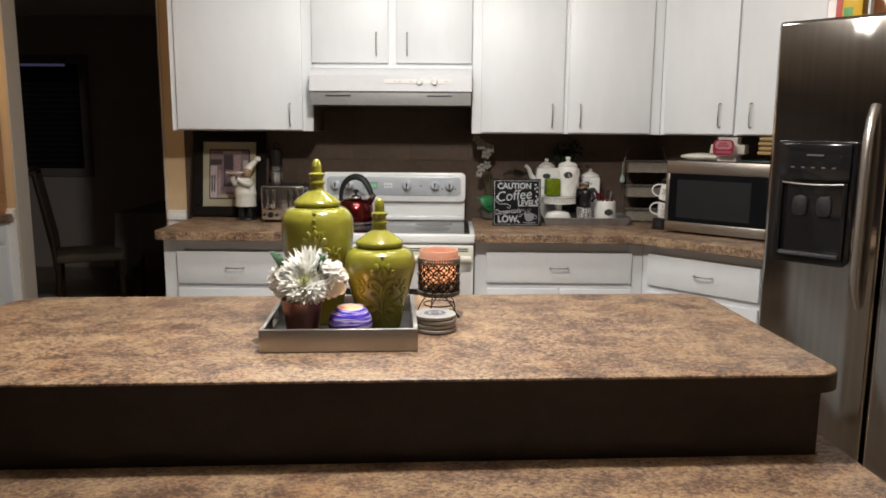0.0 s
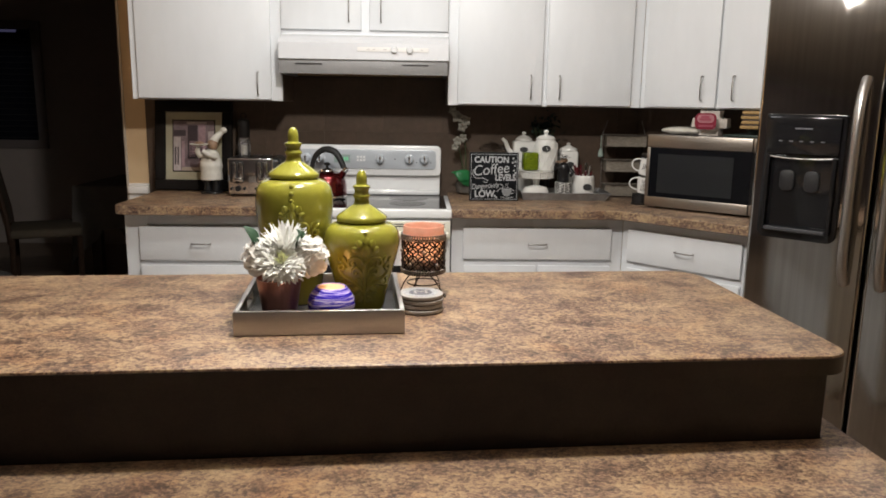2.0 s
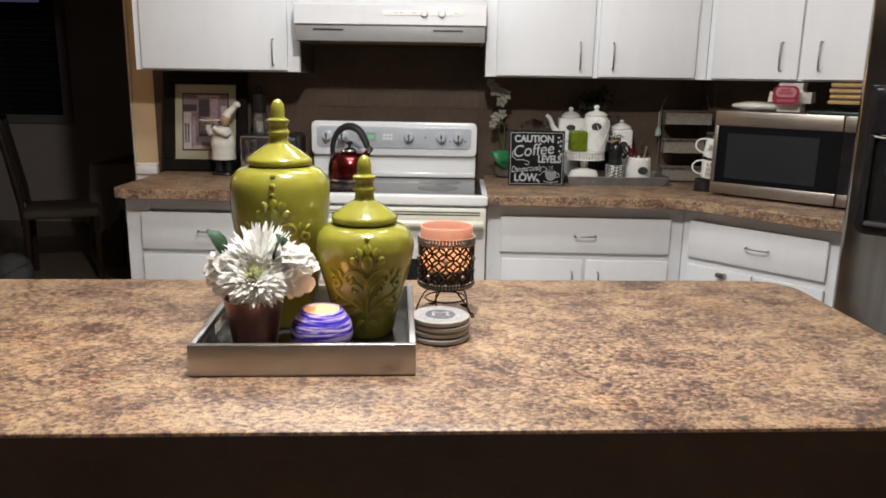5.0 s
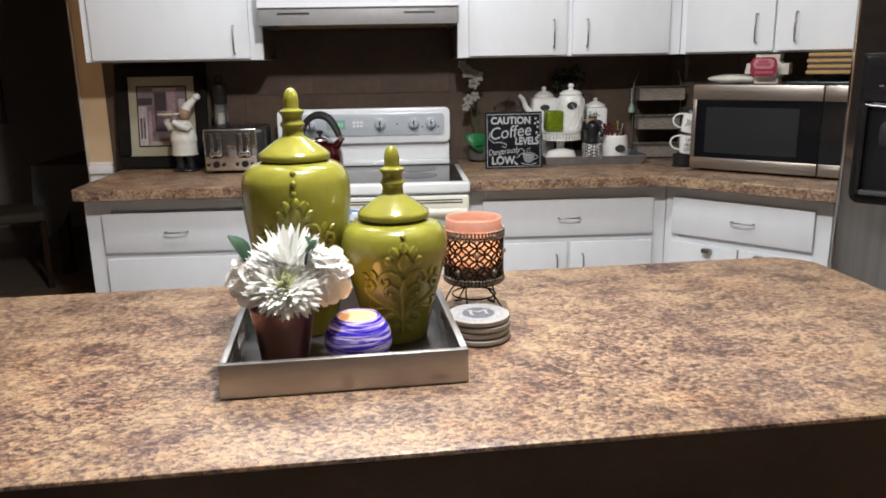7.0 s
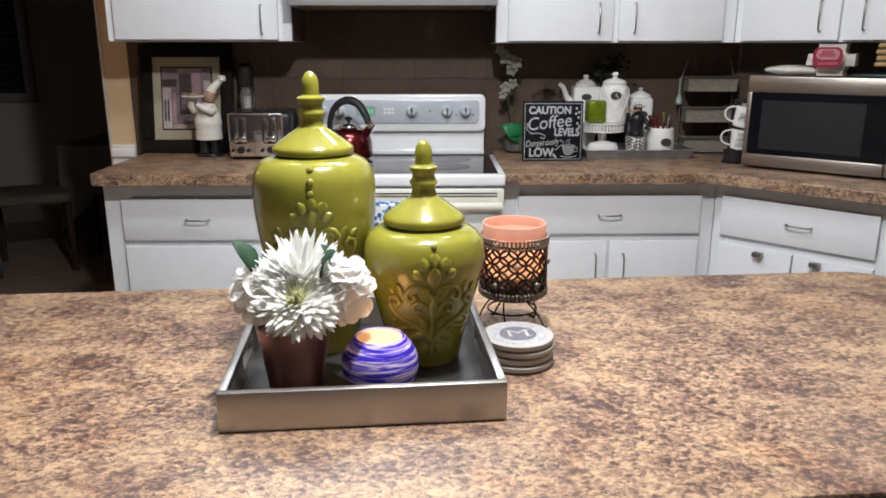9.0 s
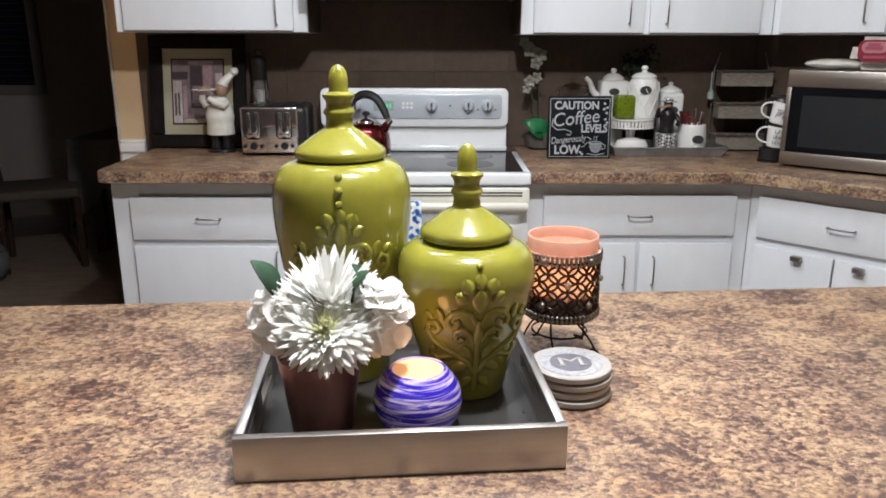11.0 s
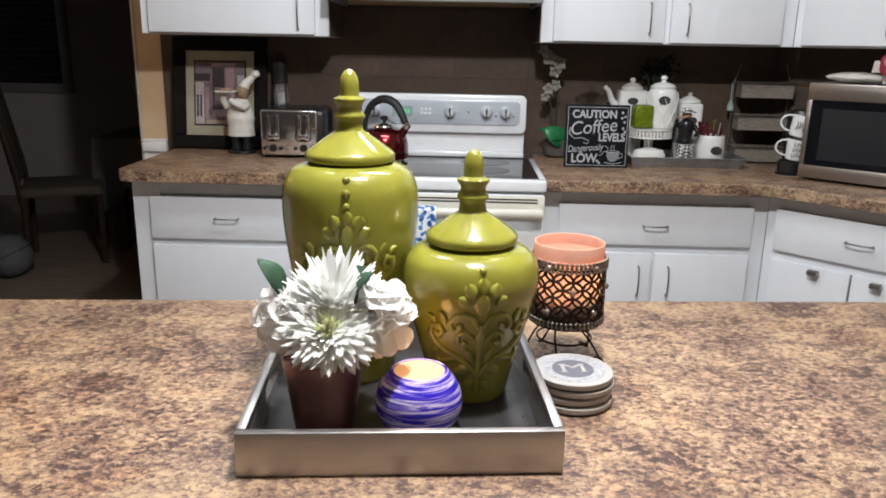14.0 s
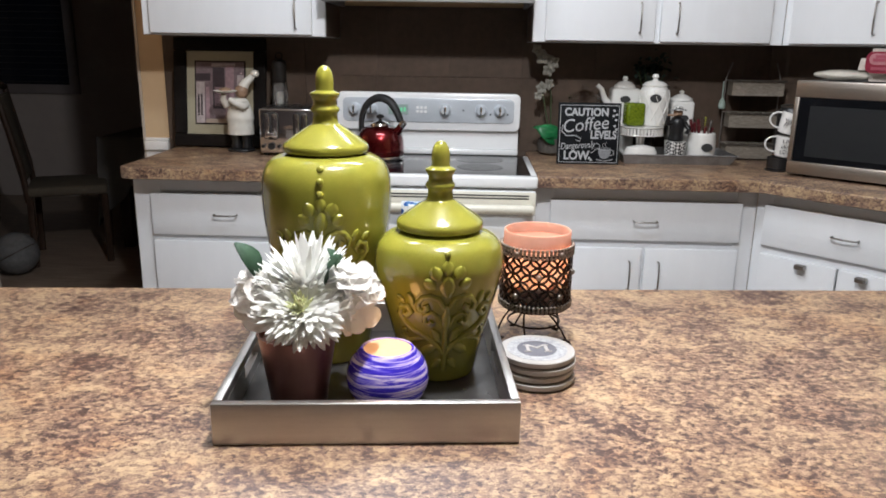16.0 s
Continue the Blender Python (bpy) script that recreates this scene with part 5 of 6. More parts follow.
# lantern behind the toaster
lt = thing("lantern", "small dark metal lantern with clear glass behind the toaster", "lantern", pose(-0.630, 4.19, CZ))
IRON = mat("lantern_iron", (0.018, 0.015, 0.013), 0.6, 0.3, vary=0.4, scale=50)
part("base", lathe([(0, 0), (0.042, 0), (0.044, 0.02), (0.036, 0.06), (0.030, 0.16), (0.034, 0.185), (0, 0.187)], 24), IRON, lt)
part("glass", lathe(smooth_profile([(0.024, 0.188), (0.032, 0.21), (0.030, 0.24), (0.020, 0.275)], 4), 24), mat("clear_glass", (0.9, 0.9, 0.9), 0.05, trans=0.9), lt, "clear lamp glass")
part("candle", lathe([(0, 0.188), (0.011, 0.188), (0.011, 0.235), (0, 0.236)], 14), CW, lt)
part("cap", lathe([(0, 0.276), (0.028, 0.276), (0.030, 0.284), (0.029, 0.330), (0.031, 0.338), (0.027, 0.362), (0.012, 0.368), (0, 0.369)], 24), IRON, lt, "dark iron cap")
part("ring", tube([(0.014 * math.cos(2 * math.pi * k / 20), 0, 0.381 + 0.014 * math.sin(2 * math.pi * k / 20)) for k in range(20)], 0.0022, 6, closed=True), IRON, lt)
for q in range(4):
    a = math.pi / 4 + q * math.pi / 2
    part("bar", tube([(0.034 * math.cos(a), 0.034 * math.sin(a), 0.185), (0.036 * math.cos(a), 0.036 * math.sin(a), 0.23), (0.032 * math.cos(a), 0.032 * math.sin(a), 0.28)], 0.0025, 6), IRON, lt)

# toaster
ts = thing("toaster", "four-slice toaster with chrome front and black sides", "toaster", pose(-0.664, 3.955, CZ, 0, 0, 3) @ Matrix.Diagonal((1.08, 1.0, 1.04, 1)))
part("body", boxbm(0.0, 0.235, 0.008, 0.26, 0.012, 0.180, 0.02, 4), BLACK, ts, "black rounded sides and top")
part("front", boxbm(0.006, 0.205, -0.004, 0.0075, 0.012, 0.178, 0.006, 3), CHROME, ts, "polished steel front")
for x in (0.020, 0.128):
    part("lever_recess", slab_front(x, x + 0.056, 0.062, 0.166, 0.016, -0.0042, 0.0020), BLACK, ts, "dark rounded lever window")
    part("lever_plate", slab_front(x + 0.004, x + 0.022, 0.067, 0.161, 0.008, -0.0063, 0.0025), CHROME, ts)
    part("lever_plate", slab_front(x + 0.030, x + 0.052, 0.067, 0.161, 0.010, -0.0063, 0.0025), CHROME, ts)
    part("lever", boxbm(x + 0.014, x + 0.046, -0.030, -0.0090, 0.074, 0.090, 0.004), CHROME, ts)
    for dx, r in ((-0.013, 0.007), (0.016, 0.014), (0.044, 0.007)):
        k = part("dial", lathe([(0, 0), (r, 0), (r * 0.9, 0.010), (0, 0.011)], 18), BLACK, ts)
        k.matrix_local = pose(x + 0.012 + dx, -0.0042, 0.038, 90)
for x in (0.03, 0.08, 0.13, 0.18):
    part("slot", boxbm(x, x + 0.022, 0.06, 0.21, 0.1802, 0.1815), GLASSTOP, ts)
for x, y in ((0.02, 0.03), (0.2, 0.03), (0.02, 0.23), (0.2, 0.23)):
    part("foot", lathe([(0, 0), (0.010, 0), (0.010, 0.0115), (0, 0.0115)], 12), BLACK, ts, at=(x, y, 0.0003))

# kettle
RED = mat("red_enamel", (0.13, 0.004, 0.006), 0.22, 0.85, vary=0.2, scale=6, coat=0.7)
GRIP = mat("kettle_grip", (0.012, 0.012, 0.012), 0.6, vary=0.2, scale=30)
kt = thing("kettle", "dark red enamel kettle with a black arched handle on the range", "kettle", pose(-0.180, 3.945, 0.9118, 0, 0, -20))
part("body", lathe([(0, 0)] + smooth_profile([(0.082, 0.0), (0.091, 0.008), (0.093, 0.040), (0.088, 0.085), (0.070, 0.118), (0.046, 0.129), (0.036, 0.131)], 5) + [(0, 0.131)], 44), RED, kt, smooth=60)
part("base_ring", lathe([(0.083, 0.0005), (0.0925, 0.004), (0.0935, 0.012), (0.0922, 0.016)], 44), CHROME, kt)
part("lid", lathe([(0, 0.1315), (0.038, 0.1315), (0.036, 0.138), (0.020, 0.146), (0, 0.148)], 32), CHROME, kt)
part("knob", lathe([(0, 0.1482), (0.006, 0.1482), (0.006, 0.156), (0.015, 0.160), (0.015, 0.168), (0.009, 0.172), (0, 0.173)], 20), BLACK, kt)
pts = [(x, 0, z) for x, z in smooth_profile([(-0.078, 0.085), (-0.083, 0.14), (-0.066, 0.195), (-0.030, 0.228), (0.010, 0.235), (0.048, 0.218), (0.075, 0.178), (0.088, 0.148)], 4)]
part("handle", tube(pts, [0.009 + 0.0035 * math.sin(math.pi * k / (len(pts) - 1)) for k in range(len(pts))], 12, flat=1.4), GRIP, kt, "black arched handle", 60)
part("spout", tube([(0.064, 0, 0.100), (0.080, 0, 0.118), (0.092, 0, 0.134)], [0.020, 0.016, 0.013], 16), RED, kt, smooth=60)
part("whistle", tube([(0.091, 0, 0.133), (0.104, 0, 0.148)], [0.0135, 0.0125], 16), CHROME, kt)

# orchid
STEMG = mat("orchid_stem", (0.05, 0.075, 0.03), 0.5, vary=0.2, scale=40)
LEAFG = mat("orchid_leaf", (0.015, 0.16, 0.05), 0.35, vary=0.3, scale=14)
orc = thing("orchid", "white artificial orchid with broad green leaves in a glass pot", "plant", pose(0.512, 4.175, CZ))
part("pot", lathe([(0, 0), (0.040, 0), (0.058, 0.012), (0.062, 0.045), (0.056, 0.070), (0.052, 0.070), (0.056, 0.045), (0, 0.040)], 32), mat("smoked_glass", (0.10, 0.09, 0.08), 0.08, vary=0.3, scale=20), orc)
stem = [(0, 0, 0.04), (-0.01, -0.005, 0.14), (-0.016, -0.02, 0.25), (-0.03, -0.035, 0.34), (-0.055, -0.055, 0.405), (-0.085, -0.07, 0.43)]
part("stem", tube(stem, 0.003, 6), STEMG, orc)
part("stem", tube([(0, 0, 0.04), (-0.03, -0.015, 0.16), (-0.05, -0.03, 0.25), (-0.06, -0.045, 0.285)], 0.0028, 6), STEMG, orc)
for b0, t0, w in (((0, -0.01, 0.06), (-0.085, -0.05, 0.115), 0.062), ((0, -0.01, 0.06), (-0.045, -0.085, 0.075), 0.05), ((0, 0, 0.06), (0.08, -0.03, 0.11), 0.055)):
    leaf_part(b0, t0, w, orc, LEAFG)
leaf_part((0.035, -0.030, 0.055), (-0.072, -0.060, 0.118), 0.078, orc, LEAFG, Vector((0.1, -1, 0.35)))
for fx, fy, fz, size, turn in ((-0.062, -0.075, 0.395, 0.031, 0.2), (-0.020, -0.062, 0.375, 0.030, 0.6), (-0.085, -0.08, 0.425, 0.024, 1.0), (-0.035, -0.06, 0.345, 0.027, 0.0), (-0.058, -0.06, 0.275, 0.026, 0.4), (-0.030, -0.055, 0.290, 0.024, 0.9), (-0.070, -0.06, 0.245, 0.020, 0.1)):
    bm = bmesh.new()
    for k in range(5):
        a = turn + 2 * math.pi * k / 5
        leaf(bm, (fx, fy, fz), (fx + size * math.cos(a), fy - 0.006, fz + size * math.sin(a)), size * (0.95 if k % 2 else 0.75), Vector((0, -1, 0.05)))
    part("blossom", bm, mat("orchid_petal", (0.22, 0.21, 0.175), 0.6, vary=0.15, scale=40), orc, "white orchid blossom", 60).modifiers.new("thick", "SOLIDIFY").thickness = 0.0008

# glass jar behind the sign
JAR = mat("clear_jar_glass", (0.93, 0.94, 0.93), 0.04, trans=1.0, ior=1.12)
gj = thing("glass_jar", "clear glass jar with a domed lid behind the sign", "jar", pose(0.630, 4.14, CZ))
part("jar", lathe([(0, 0), (0.062, 0), (0.068, 0.012), (0.068, 0.20), (0.055, 0.225), (0.052, 0.225), (0.064, 0.2), (0.064, 0.015), (0, 0.012)], 36), JAR, gj)
part("lid", lathe([(0.060, 0.226), (0.066, 0.230), (0.060, 0.246), (0.030, 0.262), (0.010, 0.268), (0.008, 0.274), (0.014, 0.282), (0.008, 0.29), (0, 0.291)], 32), JAR, gj)
part("contents", lathe([(0, 0.0125), (0.062, 0.016), (0.062, 0.11), (0, 0.118)], 28), mat("coffee_brown", (0.05, 0.028, 0.018), 0.8, vary=0.4, scale=90, bump=0.4), gj, "dark contents")

# chalkboard sign
CHALK = mat("chalk_white", (0.44, 0.45, 0.46), 0.8, vary=0.25, scale=90)
BOARD = mat("chalkboard", (0.008, 0.009, 0.011), 0.6, vary=0.4, scale=30)
BOARD.node_tree.nodes["Principled BSDF"].inputs["Specular IOR Level"].default_value = 0.12
sg = thing("coffee_sign", "black chalkboard-style sign with white coffee lettering", "sign", pose(0.6235, 3.905, CZ, -3.5, 0, 1.0))
part("board", boxbm(-0.118, 0.118, 0.0, 0.016, 0.001, 0.233, 0.0015), BOARD, sg)
for a in ((-0.112, 0.112, 0.2225, 0.2245), (-0.112, 0.112, 0.0075, 0.0095)):
    part("border", boxbm(a[0], a[1], -0.0007, -0.0001, a[2], a[3]), CHALK, sg)
for x in (-0.112, 0.110):
    part("border", boxbm(x, x + 0.002, -0.0007, -0.0001, 0.0096, 0.2224), CHALK, sg)
for word, x, z, size, w in (("CAUTION", -0.012, 0.197, 0.040, 0.165), ("LEVELS", 0.055, 0.112, 0.042, 0.098), ("LOW", -0.045, 0.033, 0.046, 0.098)):
    lettering(word, size, CHALK, sg, pose(x, -0.0005, z, 90), w, "lettering", bold=0.0014)
lettering("Coffee", 0.070, CHALK, sg, pose(-0.012, -0.0005, 0.150, 90, 0, 0) @ pose(0, 0, 0, 0, 0, 6), 0.172, slant=0.18)
lettering("Dangerously", 0.036, CHALK, sg, pose(-0.040, -0.0005, 0.072, 90, 0, 0) @ pose(0, 0, 0, 0, 0, 5), 0.130, slant=0.18)


def stroke(pts, r, parent, name="flourish"):
    return part(name, tube([(x, -0.0006, z) for x, z in pts], r, 6), CHALK, parent, smooth=60)


stroke([(-0.100, 0.150), (-0.104, 0.125), (-0.085, 0.108), (-0.055, 0.110), (-0.030, 0.100), (-0.035, 0.088), (-0.050, 0.092)], 0.0018, sg)
stroke([(0.030, 0.082), (0.045, 0.074), (0.040, 0.062), (0.028, 0.060), (0.020, 0.048), (0.010, 0.045)], 0.0015, sg)
for x, z in ((0.092, 0.205), (0.102, 0.190), (0.090, 0.185), (0.100, 0.170), (0.096, 0.147), (0.103, 0.135), (0.005, 0.025), (0.012, 0.018)):
    part("bean", lathe([(0, 0), (0.0048, 0), (0, 0.0008)], 10), CHALK, sg).matrix_local = pose(x, -0.0002, z, 90)
bm = bmesh.new()
f = [bm.verts.new((x, -0.0006, z)) for x, z in ((0.038, 0.060), (0.088, 0.060), (0.086, 0.043), (0.078, 0.028), (0.068, 0.022), (0.058, 0.022), (0.047, 0.028), (0.040, 0.043))]
bm.faces.new(f)
part("cup_drawing", bm, mat("chalk_grey", (0.24, 0.25, 0.26), 0.8, vary=0.3, scale=120), sg)
stroke([(0.038, 0.060), (0.050, 0.064), (0.076, 0.064), (0.088, 0.060), (0.076, 0.056), (0.050, 0.056), (0.038, 0.060)], 0.0012, sg, "cup_rim")
stroke([(0.088, 0.055), (0.098, 0.052), (0.099, 0.040), (0.088, 0.036), (0.083, 0.036)], 0.0015, sg, "cup_handle")
stroke([(0.032, 0.020), (0.063, 0.014), (0.095, 0.020)], 0.0015, sg, "saucer")
stroke([(0.058, 0.068), (0.054, 0.076), (0.060, 0.084)], 0.0010, sg, "steam")
stroke([(0.068, 0.068), (0.064, 0.077), (0.070, 0.086)], 0.0010, sg, "steam")

# galvanised tray and what stands on it
GALV = mat("galvanised_metal", (0.36, 0.36, 0.36), 0.42, 0.85, vary=0.3, scale=30, rough_vary=0.1)
gt = thing("metal_tray", "long galvanised metal tray with flared sides on the worktop", "tray", pose(0.772, 3.945, CZ, 0, 0, 0.5))
bm = bmesh.new()
x0, x1, y0, y1, fl, hh = 0.0, 0.405, 0.0, 0.235, 0.028, 0.036
lo = [bm.verts.new(v) for v in ((x0, y0, 0.001), (x1, y0, 0.001), (x1, y1, 0.001), (x0, y1, 0.001))]
hi = [bm.verts.new(v) for v in ((x0 - fl * 0.3, y0 - 0.006, hh), (x1 + fl, y0 - 0.006, hh), (x1 + fl, y1 + 0.006, hh), (x0 - fl * 0.3, y1 + 0.006, hh))]
bm.faces.new(lo)
for i in range(4):
    bm.faces.new((lo[i], lo[(i + 1) % 4], hi[(i + 1) % 4], hi[i]))
part("pan", bm, GALV, gt, smooth=0).modifiers.new("thick", "SOLIDIFY").thickness = 0.0022
rim = [(-fl * 0.3, -0.006, hh), (x1 + fl, -0.006, hh), (x1 + fl, y1 + 0.006, hh), (-fl * 0.3, y1 + 0.006, hh)]
for i in range(4):
    part("rim", tube([rim[i], rim[(i + 1) % 4]], 0.003, 8), GALV, gt)
GZ = CZ + 0.0035
CERAM = mat("white_ceramic", (0.74, 0.73, 0.69), 0.22, vary=0.06, scale=20, coat=0.4)
PLAQUE = mat("chalk_plaque", (0.035, 0.036, 0.036), 0.6, vary=0.3, scale=60)
cs = thing("cake_stand", "white pierced-edge pedestal cake stand on the metal tray", "cake stand", pose(0.848, 4.045, GZ))
part("foot", lathe([(0, 0), (0.048, 0), (0.046, 0.008), (0.020, 0.018), (0.016, 0.07), (0.024, 0.126), (0, 0.128)], 32), CERAM, cs)
part("plate", lathe([(0, 0.1285), (0.080, 0.1285), (0.088, 0.131), (0.088, 0.135), (0, 0.1362)], 44), CERAM, cs)
for i in range(40):
    a = 2 * math.pi * i / 40
    part("rim_slat", boxbm(-0.0045, 0.0045, -0.0015, 0.0015, 0.103, 0.1282), CERAM, cs).matrix_local = Matrix.Rotation(a, 4, "Z") @ Matrix.Translation((0, 0.0852, 0))
part("rim", tube([((0.0862) * math.cos(2 * math.pi * k / 44), (0.0862) * math.sin(2 * math.pi * k / 44), 0.1025) for k in range(44)], 0.0030, 6, closed=True), CERAM, cs)
SZ = GZ + 0.1365
tc = thing("canister", "tall white quilted ceramic canister with a dark oval label", "canister", pose(0.892, 4.060, SZ), "ceramic canisters")
prof = smooth_profile([(0.046, 0.0), (0.053, 0.006), (0.056, 0.06), (0.058, 0.115), (0.052, 0.140), (0.046, 0.150)], 5)
part("body", lathe([(0, 0)] + prof + [(0, 0.150)], 40), CERAM, tc)
bm = bmesh.new()
for d in (-1, 1):
    for i in range(9):
        a0 = 2 * math.pi * i / 9
        tube([((surface(prof, z) + 0.0004) * math.cos(a0 + d * 8.5 * z), (surface(prof, z) + 0.0004) * math.sin(a0 + d * 8.5 * z), z) for z in [0.01 + 0.0115 * k for k in range(12)]], 0.0030, 5, bm)
part("quilting", bm, CERAM, tc, smooth=60)
part("lid", lathe([(0, 0.1505), (0.048, 0.1505), (0.049, 0.157), (0.036, 0.168), (0.012, 0.174), (0.008, 0.180), (0.014, 0.188), (0.010, 0.198), (0, 0.200)], 32), CERAM, tc)
part("label", lathe([(0, 0), (0.019, 0), (0.019, 0.003), (0, 0.003)], 28, None, (0, 0, 0), 1.15, 0.85), PLAQUE, tc, "dark oval chalk label").matrix_local = pose(-0.006, -0.0575, 0.108, 90)
GSPARK = mat("green_sparkle", (0.20, 0.26, 0.010), 0.25, 0.2, vary=0.7, scale=130, bump=0.6, bump_scale=160, second=(0.06, 0.10, 0.004))
solid("votive_cube", boxbm(-0.037, 0.037, -0.03, 0.03, 0.0, 0.088, 0.010, 3), GSPARK, "square sparkling lime green glass votive", "votive holder", pose(0.812, 4.030, SZ + 0.0005, 0, 0, 8))
tp = thing("teapot", "white square ceramic teapot with a dark oval label", "teapot", pose(0.797, 4.175, CZ))
part("stand", lathe([(0, 0), (0.05, 0), (0.052, 0.17), (0, 0.17)], 24), CERAM, tp)
part("body", boxbm(-0.056, 0.056, -0.050, 0.050, 0.171, 0.278, 0.012, 3), CERAM, tp)
part("lid", lathe([(0, 0.2785), (0.044, 0.2785), (0.042, 0.288), (0.024, 0.302), (0.008, 0.306), (0.012, 0.316), (0.008, 0.324), (0, 0.325)], 28), CERAM, tp)
part("spout", tube([(-0.054, 0, 0.205), (-0.080, 0, 0.235), (-0.094, 0, 0.272), (-0.112, 0, 0.288)], [0.016, 0.013, 0.010, 0.009], 12), CERAM, tp, smooth=60)
part("label", lathe([(0, 0), (0.016, 0), (0.016, 0.002), (0, 0.002)], 24, None, (0, 0, 0), 1.3, 0.85), PLAQUE, tp).matrix_local = pose(-0.004, -0.0502, 0.235, 90)
bd = solid("butter_dish", lathe([(0, 0), (0.058, 0), (0.064, 0.008), (0.064, 0.040), (0.054, 0.058), (0.020, 0.066), (0, 0.067)], 36, None, (0, 0, 0), 1.0, 0.55), CERAM, "low white covered ceramic dish under the cake stand", "dish", pose(0.838, 3.981, GZ))
sq = thing("canister", "white square ceramic canister with a lid and oval label", "canister", pose(1.025, 4.155, CZ), "ceramic canisters")
part("body", boxbm(-0.046, 0.046, -0.046, 0.046, 0.0, 0.232, 0.012, 3), CERAM, sq)
part("lid", lathe([(0, 0.2325), (0.046, 0.2325), (0.044, 0.242), (0.018, 0.256), (0.007, 0.260), (0.011, 0.268), (0, 0.275)], 28), CERAM, sq)
part("label", lathe([(0, 0), (0.015, 0), (0.015, 0.002), (0, 0.002)], 24, None, (0, 0, 0), 1.3, 0.9), PLAQUE, sq).matrix_local = pose(0.004, -0.0462, 0.165, 90)
CHECK = bpy.data.materials.new("checkered")
CHECK.use_nodes = True
n, l = CHECK.node_tree.nodes, CHECK.node_tree.links
co, mp, ck = n.new("ShaderNodeTexCoord"), n.new("ShaderNodeMapping"), n.new("ShaderNodeTexChecker")
mp.inputs["Rotation"].default_value = (0, radians(45), 0)
ck.inputs["Scale"].default_value = 105
ck.inputs["Color1"].default_value, ck.inputs["Color2"].default_value = (0.70, 0.69, 0.66, 1), (0.02, 0.02, 0.02, 1)
l.new(co.outputs["Object"], mp.inputs["Vector"])
l.new(mp.outputs[0], ck.inputs["Vector"])
l.new(ck.outputs["Color"], n["Principled BSDF"].inputs["Base Color"])
n["Principled BSDF"].inputs["Roughness"].default_value = 0.3
bm = bmesh.new()
add(lathe, 0, [(0, 0), (0.034, 0), (0.037, 0.006), (0.042, 0.0825), (0, 0.0832)], 28, bm)
add(lathe, 1, smooth_profile([(0.0, 0.0835), (0.028, 0.084), (0.026, 0.11), (0.029, 0.145), (0.024, 0.168), (0.010, 0.178), (0, 0.179)], 4), 24, bm)
add(lathe, 2, smooth_profile([(0.0, 0.177), (0.015, 0.181), (0.018, 0.192), (0.014, 0.202), (0, 0.204)], 4), 18, bm)
add(lathe, 0, smooth_profile([(0.0, 0.200), (0.030, 0.2015), (0.031, 0.204), (0.018, 0.207), (0.015, 0.216), (0, 0.219)], 4), 18, bm)
add(tube, 2, [(-0.045, -0.02, 0.185), (-0.02, -0.028, 0.183), (0.0, -0.024, 0.190)], [0.004, 0.004, 0.003], 8, bm)
add(tube, 1, [(0.024, -0.01, 0.155), (0.044, -0.016, 0.130), (0.030, -0.032, 0.118)], [0.011, 0.010, 0.008], 10, bm)
add(tube, 1, [(-0.024, -0.01, 0.155), (-0.044, -0.016, 0.150), (-0.042, -0.024, 0.178)], [0.011, 0.010, 0.008], 10, bm)
solid("waiter_figurine", bm, [CHECK, CB, CS], "small dark waiter figurine on a black and white checkered base", "figurine", pose(0.976, 4.000, GZ), smooth=60)
uc = thing("utensil_crock", "white embossed ceramic crock with red-handled utensils", "crock", pose(1.082, 4.022, GZ))
part("crock", lathe([(0, 0)] + smooth_profile([(0.046, 0.0), (0.053, 0.009), (0.056, 0.058), (0.053, 0.104), (0.049, 0.116)], 5) + [(0.045, 0.116), (0.045, 0.012), (0, 0.012)], 36), CERAM, uc)
part("label", lathe([(0, 0), (0.018, 0), (0.018, 0.003), (0, 0.003)], 24, None, (0, 0, 0), 1.2, 0.9), PLAQUE, uc, "dark oval chalk label").matrix_local = pose(0.008, -0.0545, 0.062, 90)
REDP = mat("red_handle", (0.10, 0.010, 0.014), 0.3, vary=0.2, scale=40)
for i, (ax, ay, hh, mt) in enumerate(((-0.030, -0.010, 0.140, REDP), (-0.018, -0.024, 0.130, REDP), (0.002, -0.026, 0.125, REDP), (0.020, -0.018, 0.150, CHROME), (0.032, 0.0, 0.120, REDP), (0.012, 0.015, 0.160, CHROME), (-0.010, 0.018, 0.150, REDP), (-0.038, 0.006, 0.150, REDP))):
    part("utensil", tube([(ax * 0.5, ay * 0.5, 0.014), (ax * 0.9, ay * 0.9, 0.10), (ax * 1.25, ay * 1.25, hh + 0.015)], [0.004, 0.004, 0.0065], 8), mt, uc)

# wire rack with three baskets in the corner
WIRE = mat("rack_wire", (0.20, 0.18, 0.16), 0.4, 0.9, vary=0.3, scale=60)
BASK = mat("basket_weave", (0.25, 0.215, 0.17), 0.7, vary=0.45, scale=70, stretch=(1, 1, 3), bump=0.4, bump_scale=90)
rk = thing("basket_rack", "three-tier wire rack with shallow woven baskets in the corner", "rack", pose(1.205, 4.10, CZ, 0, 0, -3))
for x in (0.0, 0.215):
    part("upright", tube([(x, 0.10, 0.003), (x, 0.10, 0.32), (x + (0.02 if x == 0 else -0.02), 0.10, 0.385)], 0.003, 6), WIRE, rk)
    part("foot", tube([(x, 0.10, 0.004), (x, 0.005, 0.004)], 0.003, 6), WIRE, rk)
